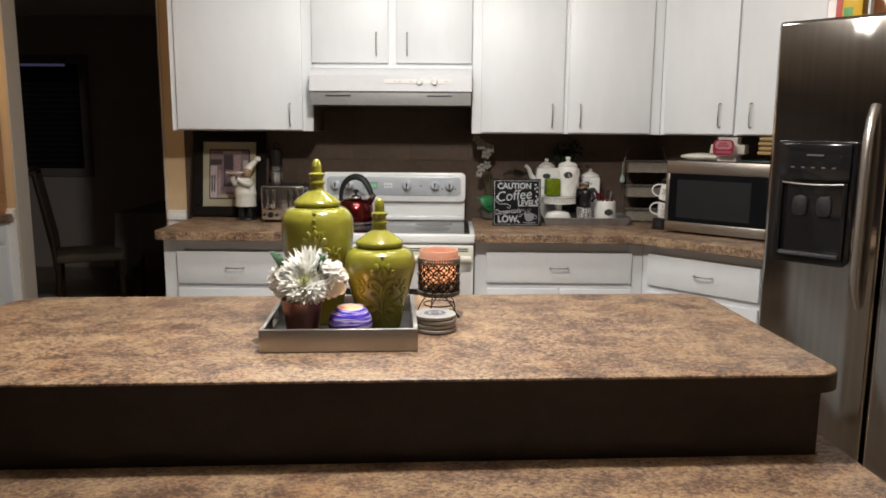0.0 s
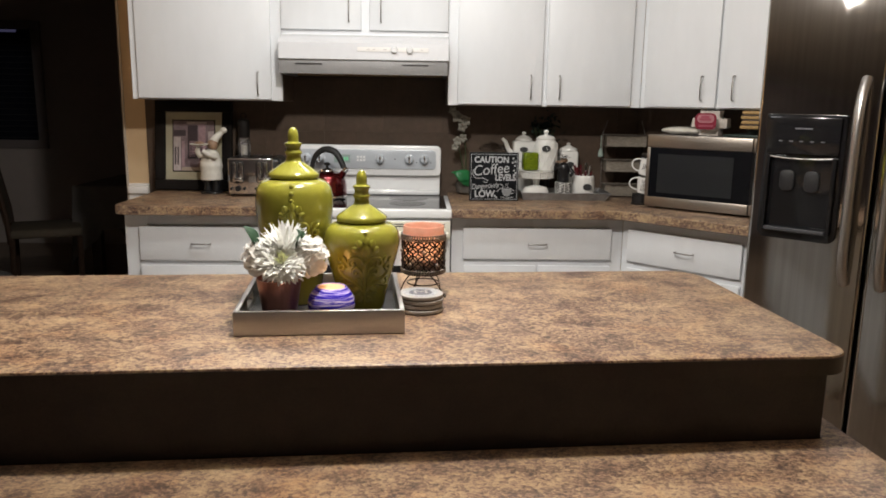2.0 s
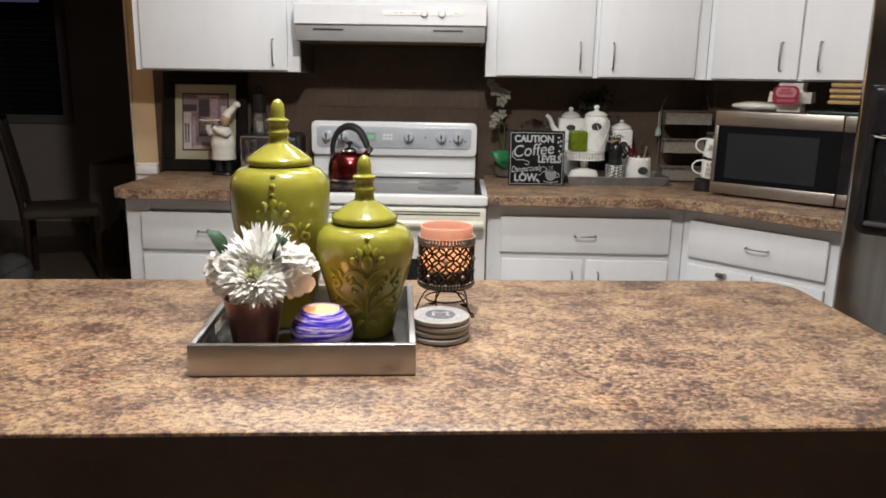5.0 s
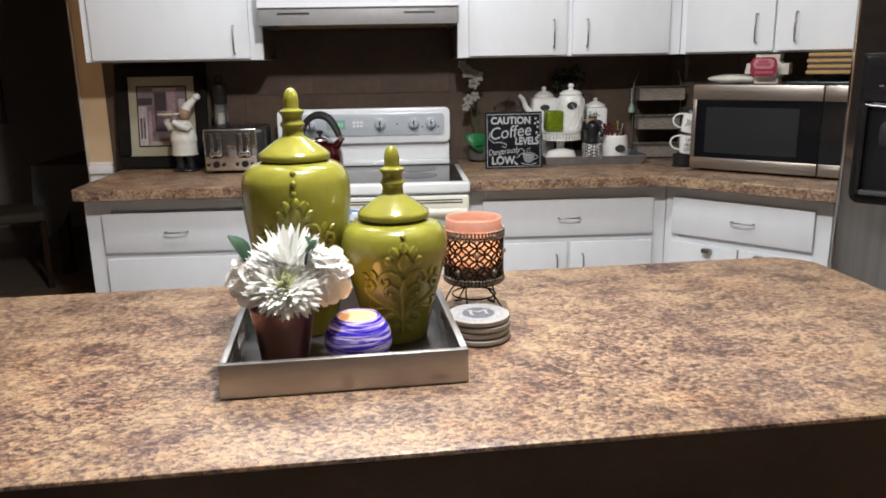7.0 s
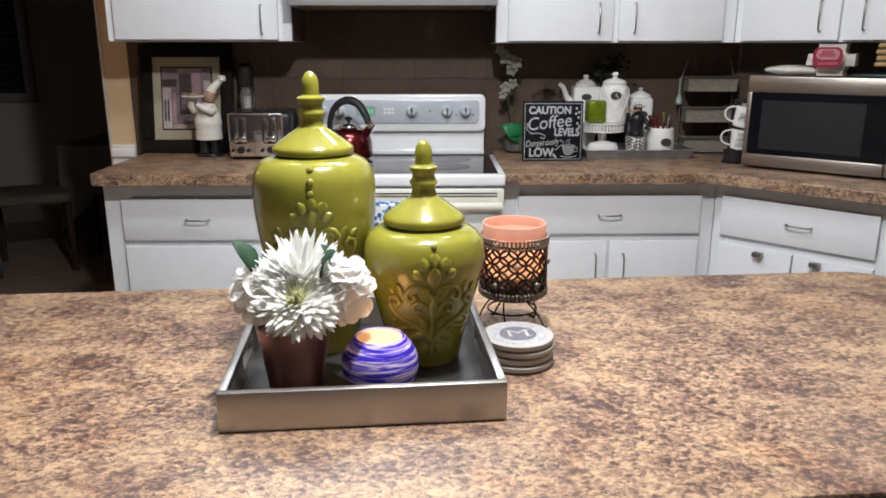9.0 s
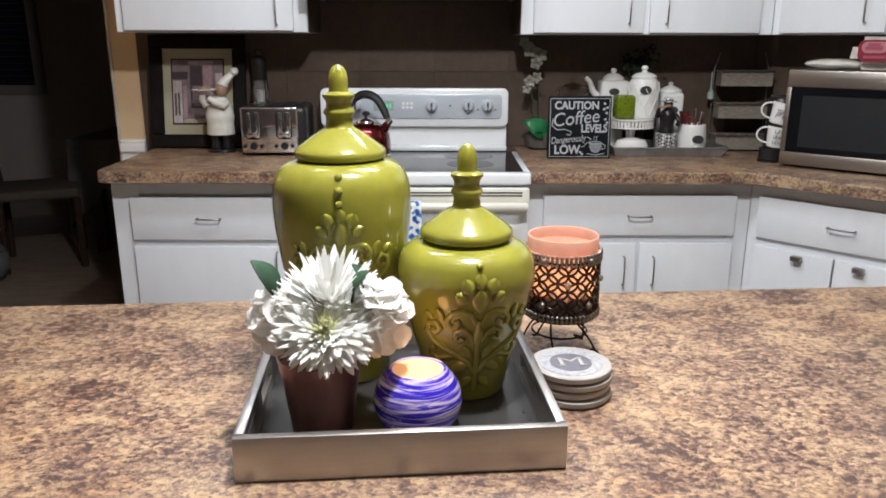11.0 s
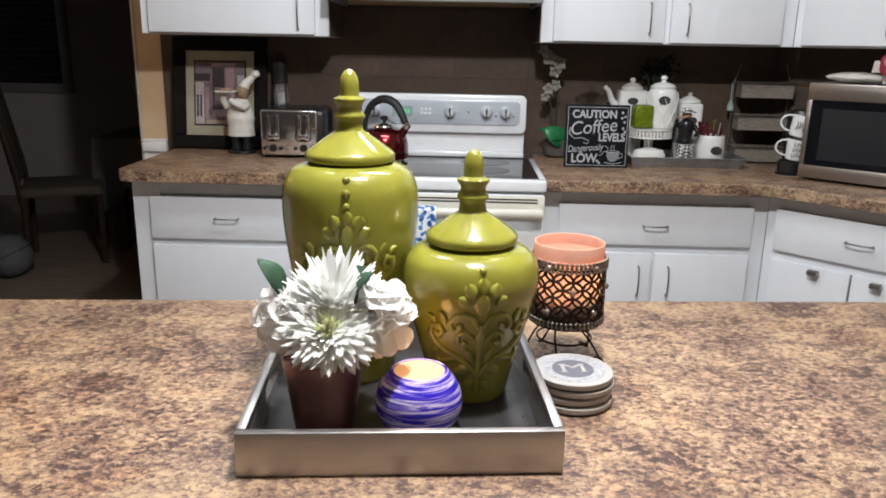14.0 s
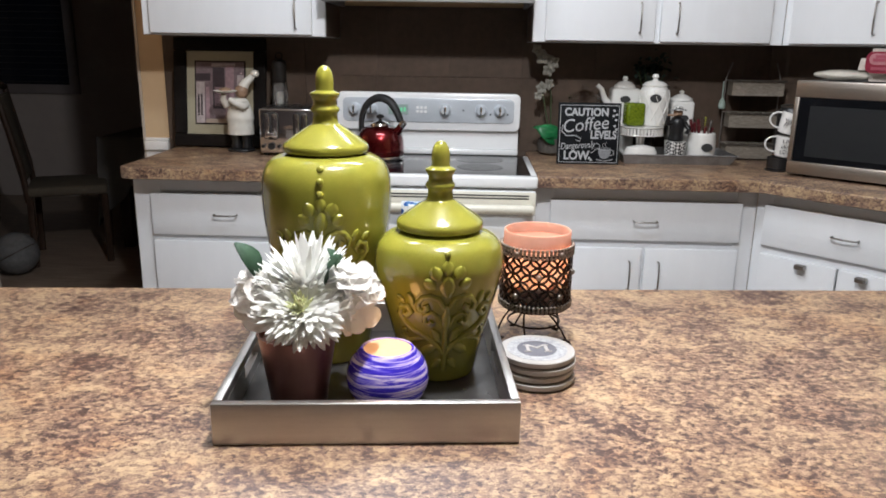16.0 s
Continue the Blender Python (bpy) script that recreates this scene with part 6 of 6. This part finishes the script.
for z in (0.004, 0.128, 0.255):
    bk = part("basket", bmesh.new(), BASK, rk)
    bm = bmesh.new()
    w0, w1, d0, d1, hh = 0.008, 0.207, 0.02, 0.095, 0.060
    box(bm, w0, w1, d0, d1, z + 0.003, z + 0.008)
    box(bm, w0, w1, d0, d0 + 0.005, z + 0.0081, z + hh)
    box(bm, w0, w1, d1 - 0.005, d1, z + 0.0081, z + hh)
    box(bm, w0, w0 + 0.005, d0 + 0.0051, d1 - 0.0051, z + 0.0081, z + hh)
    box(bm, w1 - 0.005, w1, d0 + 0.0051, d1 - 0.0051, z + 0.0081, z + hh)
    bm.to_mesh(bk.data)
    bm.free()
    part("basket_wire", tube([(0, 0.012, z + hh), (0.215, 0.012, z + hh), (0.215, 0.10, z + hh), (0, 0.10, z + hh)], 0.0025, 6, closed=True), WIRE, rk)
    if z < 0.2:
        for k in range(4):
            part("spice_jar", lathe([(0, 0.009), (0.019, 0.009), (0.019, 0.055), (0.016, 0.06), (0.017, 0.064), (0, 0.066)], 16), mat("spice_glass", (0.16, 0.14, 0.11), 0.35, vary=0.4, scale=50), rk, at=(0.036 + 0.046 * k, 0.056, z))
part("hanging_brush", tube([(-0.010, 0.085, 0.20), (-0.010, 0.085, 0.205), (-0.010, 0.086, 0.225), (-0.010, 0.088, 0.24), (-0.010, 0.09, 0.245), (-0.008, 0.098, 0.31)], [0.010, 0.014, 0.013, 0.006, 0.0028, 0.0025], 10), mat("pale_green", (0.30, 0.38, 0.33), 0.5), rk)

# coffee maker and two mugs beside the microwave
cm = thing("coffee_maker", "black coffee maker with a steel lid, partly behind the microwave", "coffee maker", pose(1.392, 3.955, CZ, 0, 0, -20))
part("body", lathe([(0, 0), (0.050, 0), (0.053, 0.01), (0.050, 0.205), (0.042, 0.224), (0, 0.227)], 32), BLACK, cm)
part("lid", lathe([(0, 0.2275), (0.042, 0.2275), (0.044, 0.231), (0.038, 0.235), (0, 0.237)], 32), STEEL, cm)
MUGW = mat("mug_white", (0.76, 0.75, 0.72), 0.2, vary=0.05, scale=30, coat=0.4)
MUGINK = mat("mug_ink", (0.02, 0.02, 0.022), 0.4)
st = thing("mug_stand", "black wire mug stand beside the coffee maker", "stand", pose(1.323, 3.852, CZ))
part("base", lathe([(0, 0), (0.045, 0), (0.045, 0.006), (0, 0.008)], 28), BLACK, st)
part("block", lathe([(0, 0.0082), (0.040, 0.0082), (0.040, 0.050), (0, 0.052)], 24), BLACK, st)
part("post", tube([(0, 0.03, 0.052), (0, 0.03, 0.225)], 0.004, 8), BLACK, st)
for i, (z, words) in enumerate(((0.053, ("LIVE", "LAUGH", "LOVE")), (0.138, ()))):
    mg = thing("mug", "white mug with black words on it, stacked" if words else "white mug with a black floral print, stacked", "mug", pose(1.330, 3.842, CZ + z, 0, 7 if words else 15, -12), "mugs")
    part("cup", lathe([(0, 0), (0.025, 0), (0.029, 0.004), (0.038, 0.076), (0.0355, 0.076), (0.027, 0.006), (0, 0.005)], 32), MUGW, mg)
    part("handle", tube([(-0.030 - 0.040 * math.sin(math.pi * q_ / 14) ** 0.8, -0.004, 0.042 + 0.028 * math.cos(math.pi * q_ / 14)) for q_ in range(15)], 0.0036, 8), MUGW, mg, smooth=60)
    for k, w in enumerate(words):
        lettering(w, 0.019, MUGINK, mg, pose(0.002, -0.0418 + 0.004 * k, 0.060 - 0.020 * k, 90), 0.040)
    if not words:
        for k in range(6):
            part("print", tube([(-0.022 + 0.008 * k, -0.0385, 0.025 + 0.006 * (k % 3)), (-0.018 + 0.008 * k, -0.0405, 0.045), (-0.024 + 0.008 * k, -0.0405, 0.055)], 0.0014, 5), MUGINK, mg)

# things on the microwave
MWP = pose(1.312, 3.744, COUNTER + 0.335, 0, 0, -42)
PLASTIC = mat("clear_wrapping", (0.62, 0.56, 0.50), 0.15, vary=0.3, scale=30, bump=0.6, bump_scale=50, coat=0.5)
bm = bmesh.new()
bmesh.ops.create_uvsphere(bm, u_segments=28, v_segments=14, radius=1, matrix=Matrix.LocRotScale((0.115, 0.10, 0.019), None, (0.100, 0.06, 0.018)))
for v in bm.verts:
    v.co += Vector((0, 0, 0.004 * noise.noise(v.co * 30)))
    v.co.z = max(v.co.z, 0.001)
solid("bread_bag", bm, mat("tortilla_wrap", (0.66, 0.62, 0.54), 0.25, vary=0.2, scale=30, bump=0.4, bump_scale=60, coat=0.4), "flat pack of pale bread in clear wrapping", "food bag", MWP)
bun = thing("bun_bag", "bag of buns in clear wrapping with a red printed label", "food bag", MWP)
bm = bmesh.new()
bmesh.ops.create_cube(bm, size=1, matrix=Matrix.LocRotScale((0.245, 0.10, 0.056), None, (0.155, 0.12, 0.108)))
bmesh.ops.bevel(bm, geom=list(bm.edges), offset=0.035, segments=5, affect="EDGES")
bmesh.ops.subdivide_edges(bm, edges=list(bm.edges), cuts=1, use_grid_fill=True)
for v in bm.verts:
    v.co += 0.006 * Vector(noise.noise_vector(v.co * 24))
    v.co.z = max(v.co.z, 0.001)
part("bag", bm, PLASTIC, bun, smooth=70)
REDL = mat("red_label", (0.24, 0.03, 0.05), 0.25, vary=0.15, scale=40, coat=0.4)
bm = slab(rounded(0.196, 0.292, 0.030, 0.100, 0.022, 5), 0, 0.0015)
bmesh.ops.rotate(bm, verts=bm.verts, matrix=Matrix.Rotation(radians(90), 3, "X"))
bmesh.ops.translate(bm, verts=bm.verts, vec=(0, 0.0335, 0))
lb = part("label", bm, REDL, bun, "red label with a pale emblem")
bm = slab(rounded(0.207, 0.282, 0.058, 0.094, 0.016, 5), 0, 0.001)
bmesh.ops.rotate(bm, verts=bm.verts, matrix=Matrix.Rotation(radians(90), 3, "X"))
bmesh.ops.translate(bm, verts=bm.verts, vec=(0, 0.0315, 0))
mat("label_white", (0.72, 0.68, 0.66), 0.4)
part("emblem", bm, mat("label_pink", (0.46, 0.20, 0.22), 0.3, vary=0.3, scale=60), lb, "pale pink emblem")
for x0_, x1_, z_ in ((0.218, 0.270, 0.073), (0.225, 0.262, 0.084), (0.215, 0.280, 0.045)):
    part("print_bar", boxbm(x0_, x1_, 0.0288, 0.0302 if z_ > 0.05 else 0.0315, z_ - 0.005, z_ + 0.005), mat("label_black", (0.30, 0.06, 0.09), 0.4), lb)
solid("baking_sheet", boxbm(0.33, 0.56, 0.02, 0.30, 0.0, 0.012, 0.004), mat("dark_green_tin", (0.02, 0.035, 0.03), 0.35, 0.4, vary=0.2, scale=20), "dark flat baking sheet on the microwave", "baking sheet", MWP)
WAFER = mat("biscuit", (0.42, 0.26, 0.10), 0.7, vary=0.3, scale=60, bump=0.3)
for k in range(4):
    solid("biscuit_tray", boxbm(0.385 + 0.004 * (k % 2), 0.560 + 0.003 * (k % 2), 0.055, 0.215, 0.0, 0.014, 0.005, 2), WAFER, "flat golden-brown biscuit pack in a stack", "food pack", MWP @ pose(0, 0.002 * k, 0.0368 + 0.0205 * k), "stacked packs")
solid("plate", lathe([(0, 0), (0.05, 0), (0.075, 0.018), (0.072, 0.020), (0, 0.0235)], 32), BLACK, "dark plate under the stacked packs", "plate", MWP @ pose(0.465, 0.135, 0.0125))
for k in range(3):
    solid("parting_sheet", boxbm(0.392, 0.556, 0.060, 0.210, 0.0, 0.0055), mat("dark_sheet", (0.05, 0.035, 0.025), 0.6, vary=0.3, scale=30), "dark sheet between the stacked packs", "sheet", MWP @ pose(0, 0, 0.0368 + 0.0145 + 0.0205 * k), "stacked packs")

# boxes on the fridge
FT = pose(1.452, 2.948, 1.7555, 0, 0, -45)
bx = thing("snack_box", "bright yellow and red snack carton on the fridge", "carton", FT)
part("carton", boxbm(0.10, 0.215, 0.16, 0.22, 0.0, 0.24, 0.003), mat("yellow_card", (0.70, 0.42, 0.02), 0.35, vary=0.15, scale=20), bx)
part("red_panel", boxbm(0.102, 0.150, 0.1575, 0.1595, 0.015, 0.22), mat("red_card", (0.45, 0.03, 0.02), 0.35, vary=0.2, scale=20), bx)
part("green_panel", boxbm(0.155, 0.185, 0.1575, 0.1595, 0.002, 0.06), mat("green_card", (0.05, 0.25, 0.04), 0.35, vary=0.2, scale=20), bx)
part("white_panel", boxbm(0.103, 0.130, 0.1560, 0.1573, 0.03, 0.09), MATS["label_white"], bx)
solid("jar_on_fridge", lathe([(0, 0), (0.042, 0), (0.045, 0.01), (0.045, 0.13), (0.034, 0.15), (0.036, 0.18), (0, 0.182)], 28), mat("brown_jar", (0.16, 0.06, 0.02), 0.2, vary=0.2, scale=20), "brown jar beside the carton on the fridge", "jar", FT @ pose(0.285, 0.20, 0))

# dark trailing plant under the wall cabinets
iv = thing("ivy_plant", "small dark green leafy plant behind the canisters", "plant", pose(0.905, 4.205, CZ))
part("pot", lathe([(0, 0), (0.035, 0), (0.042, 0.25), (0.038, 0.25), (0, 0.24)], 24), BLACK, iv)
rv = random.Random(9)
DLEAF = mat("ivy_leaf", (0.004, 0.016, 0.008), 0.8, vary=0.4, scale=40)
bm = bmesh.new()
for k in range(120):
    c = Vector((rv.gauss(0, 0.034), rv.gauss(0, 0.014) - 0.008, 0.350 + rv.gauss(0, 0.030)))
    c.z = min(max(c.z, 0.25), 0.43)
    c.y = min(max(c.y, -0.05), 0.03)
    d = Vector((rv.gauss(0, 1), rv.gauss(0, 0.6) - 0.4, rv.gauss(0, 1))).normalized() * rv.uniform(0.018, 0.028)
    leaf(bm, c, c + d, 0.016)
part("foliage", bm, DLEAF, iv, smooth=60)["kind"] = "stuff"
for k in range(5):
    part("stem", tube([(0, 0, 0.23), (0.02 * (k - 2), -0.01, 0.30), (0.03 * (k - 2), -0.015, 0.37)], 0.0018, 5), STEMG, iv)

# ---- unlit dining room ----
WOODD = mat("dark_wood", (0.05, 0.028, 0.018), 0.4, vary=0.4, scale=10, stretch=(1, 1, 6))
UPH = mat("tan_upholstery", (0.09, 0.072, 0.05), 0.85, vary=0.15, scale=30, bump=0.2)
CLOTH = mat("grey_tablecloth", (0.13, 0.12, 0.11), 0.9, vary=0.12, scale=12, bump=0.15)


def dining_chair():
    ch_ = thing("dining_chair", "dark wooden dining chair with tan upholstered back", "chair", group="dining chairs")
    part("seat", boxbm(-0.23, 0.23, -0.22, 0.23, 0.43, 0.49, 0.02, 3), UPH, ch_)
    bm = boxbm(-0.20, 0.20, 0.0, 0.035, 0.0, 0.52, 0.015, 3)
    part("backrest", bm, UPH, ch_).matrix_local = pose(0, 0.215, 0.52, -9)
    for x in (-0.215, 0.215):
        part("stile", tube([(x, 0.22, 0.40), (x, 0.235, 0.6), (x, 0.32, 1.06)], 0.018, 8), WOODD, ch_)
        part("leg", tube([(x, 0.22, 0.0), (x, 0.21, 0.43)], 0.02, 8), WOODD, ch_)
        part("leg", tube([(x, -0.20, 0.0), (x, -0.20, 0.43)], 0.02, 8), WOODD, ch_)
    part("top_rail", tube([(-0.215, 0.32, 1.06), (-0.1, 0.335, 1.085), (0.1, 0.335, 1.085), (0.215, 0.32, 1.06)], 0.022, 8), WOODD, ch_)
    return ch_


dc = dining_chair()
dc.matrix_world = pose(-2.36, 5.62, 0, 0, 0, 115)
copy_thing(dc, pose(-1.75, 7.05, 0, 0, 0, 5))
dt = thing("dining_table", "dark wooden dining table under a pale cloth", "table", pose(-0.27, 0.42, 0))
part("tabletop", boxbm(-1.95, -0.70, 5.35, 6.25, 0.715, 0.745, 0.006), WOODD, dt)
for x, y in ((-1.85, 5.45), (-0.8, 5.45), (-1.85, 6.15), (-0.8, 6.15)):
    part("leg", boxbm(x - 0.035, x + 0.035, y - 0.035, y + 0.035, 0, 0.7145, 0.004), WOODD, dt)
bm = bmesh.new()
top_, low_ = [], []
N = 120
for k in range(N):
    s = 4 * k / N
    e_, q = int(s), s - int(s)
    cs_ = ((-1.96, 5.34), (-0.69, 5.34), (-0.69, 6.26), (-1.96, 6.26), (-1.96, 5.34))
    px = cs_[e_][0] + (cs_[e_ + 1][0] - cs_[e_][0]) * q
    py = cs_[e_][1] + (cs_[e_ + 1][1] - cs_[e_][1]) * q
    wv_ = 0.028 * math.sin(k * 1.15) + 0.012 * math.sin(k * 0.4)
    cx_, cy_ = px + 1.325, py - 5.8
    nn = Vector((cx_ / 0.635, cy_ / 0.46)).normalized()
    top_.append(bm.verts.new((px, py, 0.7475)))
    drop_ = 0.30 + 0.28 * max(0, 1 - min(q, 1 - q) * 5)
    low_.append(bm.verts.new((px + nn.x * (0.04 + wv_), py + nn.y * (0.04 + wv_), 0.7475 - drop_)))
bm.faces.new(top_)
for k in range(N):
    bm.faces.new((top_[k], top_[(k + 1) % N], low_[(k + 1) % N], low_[k]))
tcl = solid("tablecloth", bm, CLOTH, "pale cloth hanging over the dining table corners", "tablecloth", pose(-0.27, 0.42, 0), smooth=60)
tcl.modifiers.new("thick", "SOLIDIFY").thickness = 0.002
bm = bmesh.new()
bmesh.ops.create_uvsphere(bm, u_segments=32, v_segments=20, radius=0.125)
for v in bm.verts:
    v.co *= 1 + 0.010 * math.sin(v.co.z * 260)
bw = thing("floor_ball", "round grey woven ball resting on the dining room floor", "ball", pose(-2.49, 5.18, 0.1265))
part("ball", bm, mat("pale_weave", (0.13, 0.127, 0.125), 0.8, vary=0.3, scale=60, bump=0.3), bw, smooth=60)
part("seam", tube([(0.127 * math.cos(0.5) * math.cos(2 * math.pi * k / 40), 0.127 * math.sin(2 * math.pi * k / 40), 0.127 * math.sin(0.5) * math.cos(2 * math.pi * k / 40)) for k in range(40)], 0.003, 6, closed=True), WOODD, bw)
win = thing("window_1", "dark dining room window with drawn blinds at night", "window", kind="structure")
part("window_frame", boxbm(-4.10, -3.20, 7.47, 7.499, 0.9, 2.05, 0.004), DARKWALL, win)
part("pane", boxbm(-4.02, -3.28, 7.462, 7.469, 0.98, 1.97), mat("night_pane", (0.01, 0.012, 0.02), 0.1), win)
part("sky_gap", boxbm(-4.02, -3.40, 7.458, 7.4615, 1.945, 1.968), mat("dusk_gap", (0.02, 0.02, 0.04), 0.5, emit=(0.20, 0.20, 0.42), power=0.16), win, "faint blue night light over the blinds")
for k in range(18):
    part("slat", boxbm(-4.03, -3.27, 7.440, 7.455, 1.0 + 0.052 * k, 1.004 + 0.052 * k), mat("blind_slat", (0.05, 0.05, 0.055), 0.6), win)

# ---- tiles of the backsplash ----
tile_meshes = {}


def tile(w, h):
    key = (round(w, 3), round(h, 3))
    if key not in tile_meshes:
        tile_meshes[key] = mesh_of("tile", boxbm(0.0006, w - 0.0006, -0.0030, 0.0, 0.0006, h - 0.0006, 0.0006, 1), TILE, 35)
    return tile_meshes[key]


def tiles(parent, x0, x1, z0, z1, size, y, m=Matrix.Identity(4)):
    z = z0
    while z < z1 - 0.01:
        h = min(size, z1 - z)
        x = x0
        while x < x1 - 0.01:
            w = min(size, x1 - x)
            ob = new("tile", tile(w, h))
            ob.parent = parent
            ob.matrix_local = m @ Matrix.Translation((x, y, z))
            x += w
        z += h


tiles(splash, -1.145, 1.45, COUNTER + 0.001, 1.49, 0.305, WALL - 0.0062)
sp2 = structure("backsplash_3", boxbm(-0.30, 0.95, -0.006, -0.0005, COUNTER - 0.03, 1.40), GROUT, "dull brown tiled backsplash on the angled wall", "backsplash")
sp2.matrix_world = pose(wx, wy, 0, 0, 0, DIAG)
tiles(sp2, -0.30, 0.94, COUNTER + 0.001, 1.395, 0.305, -0.0062)
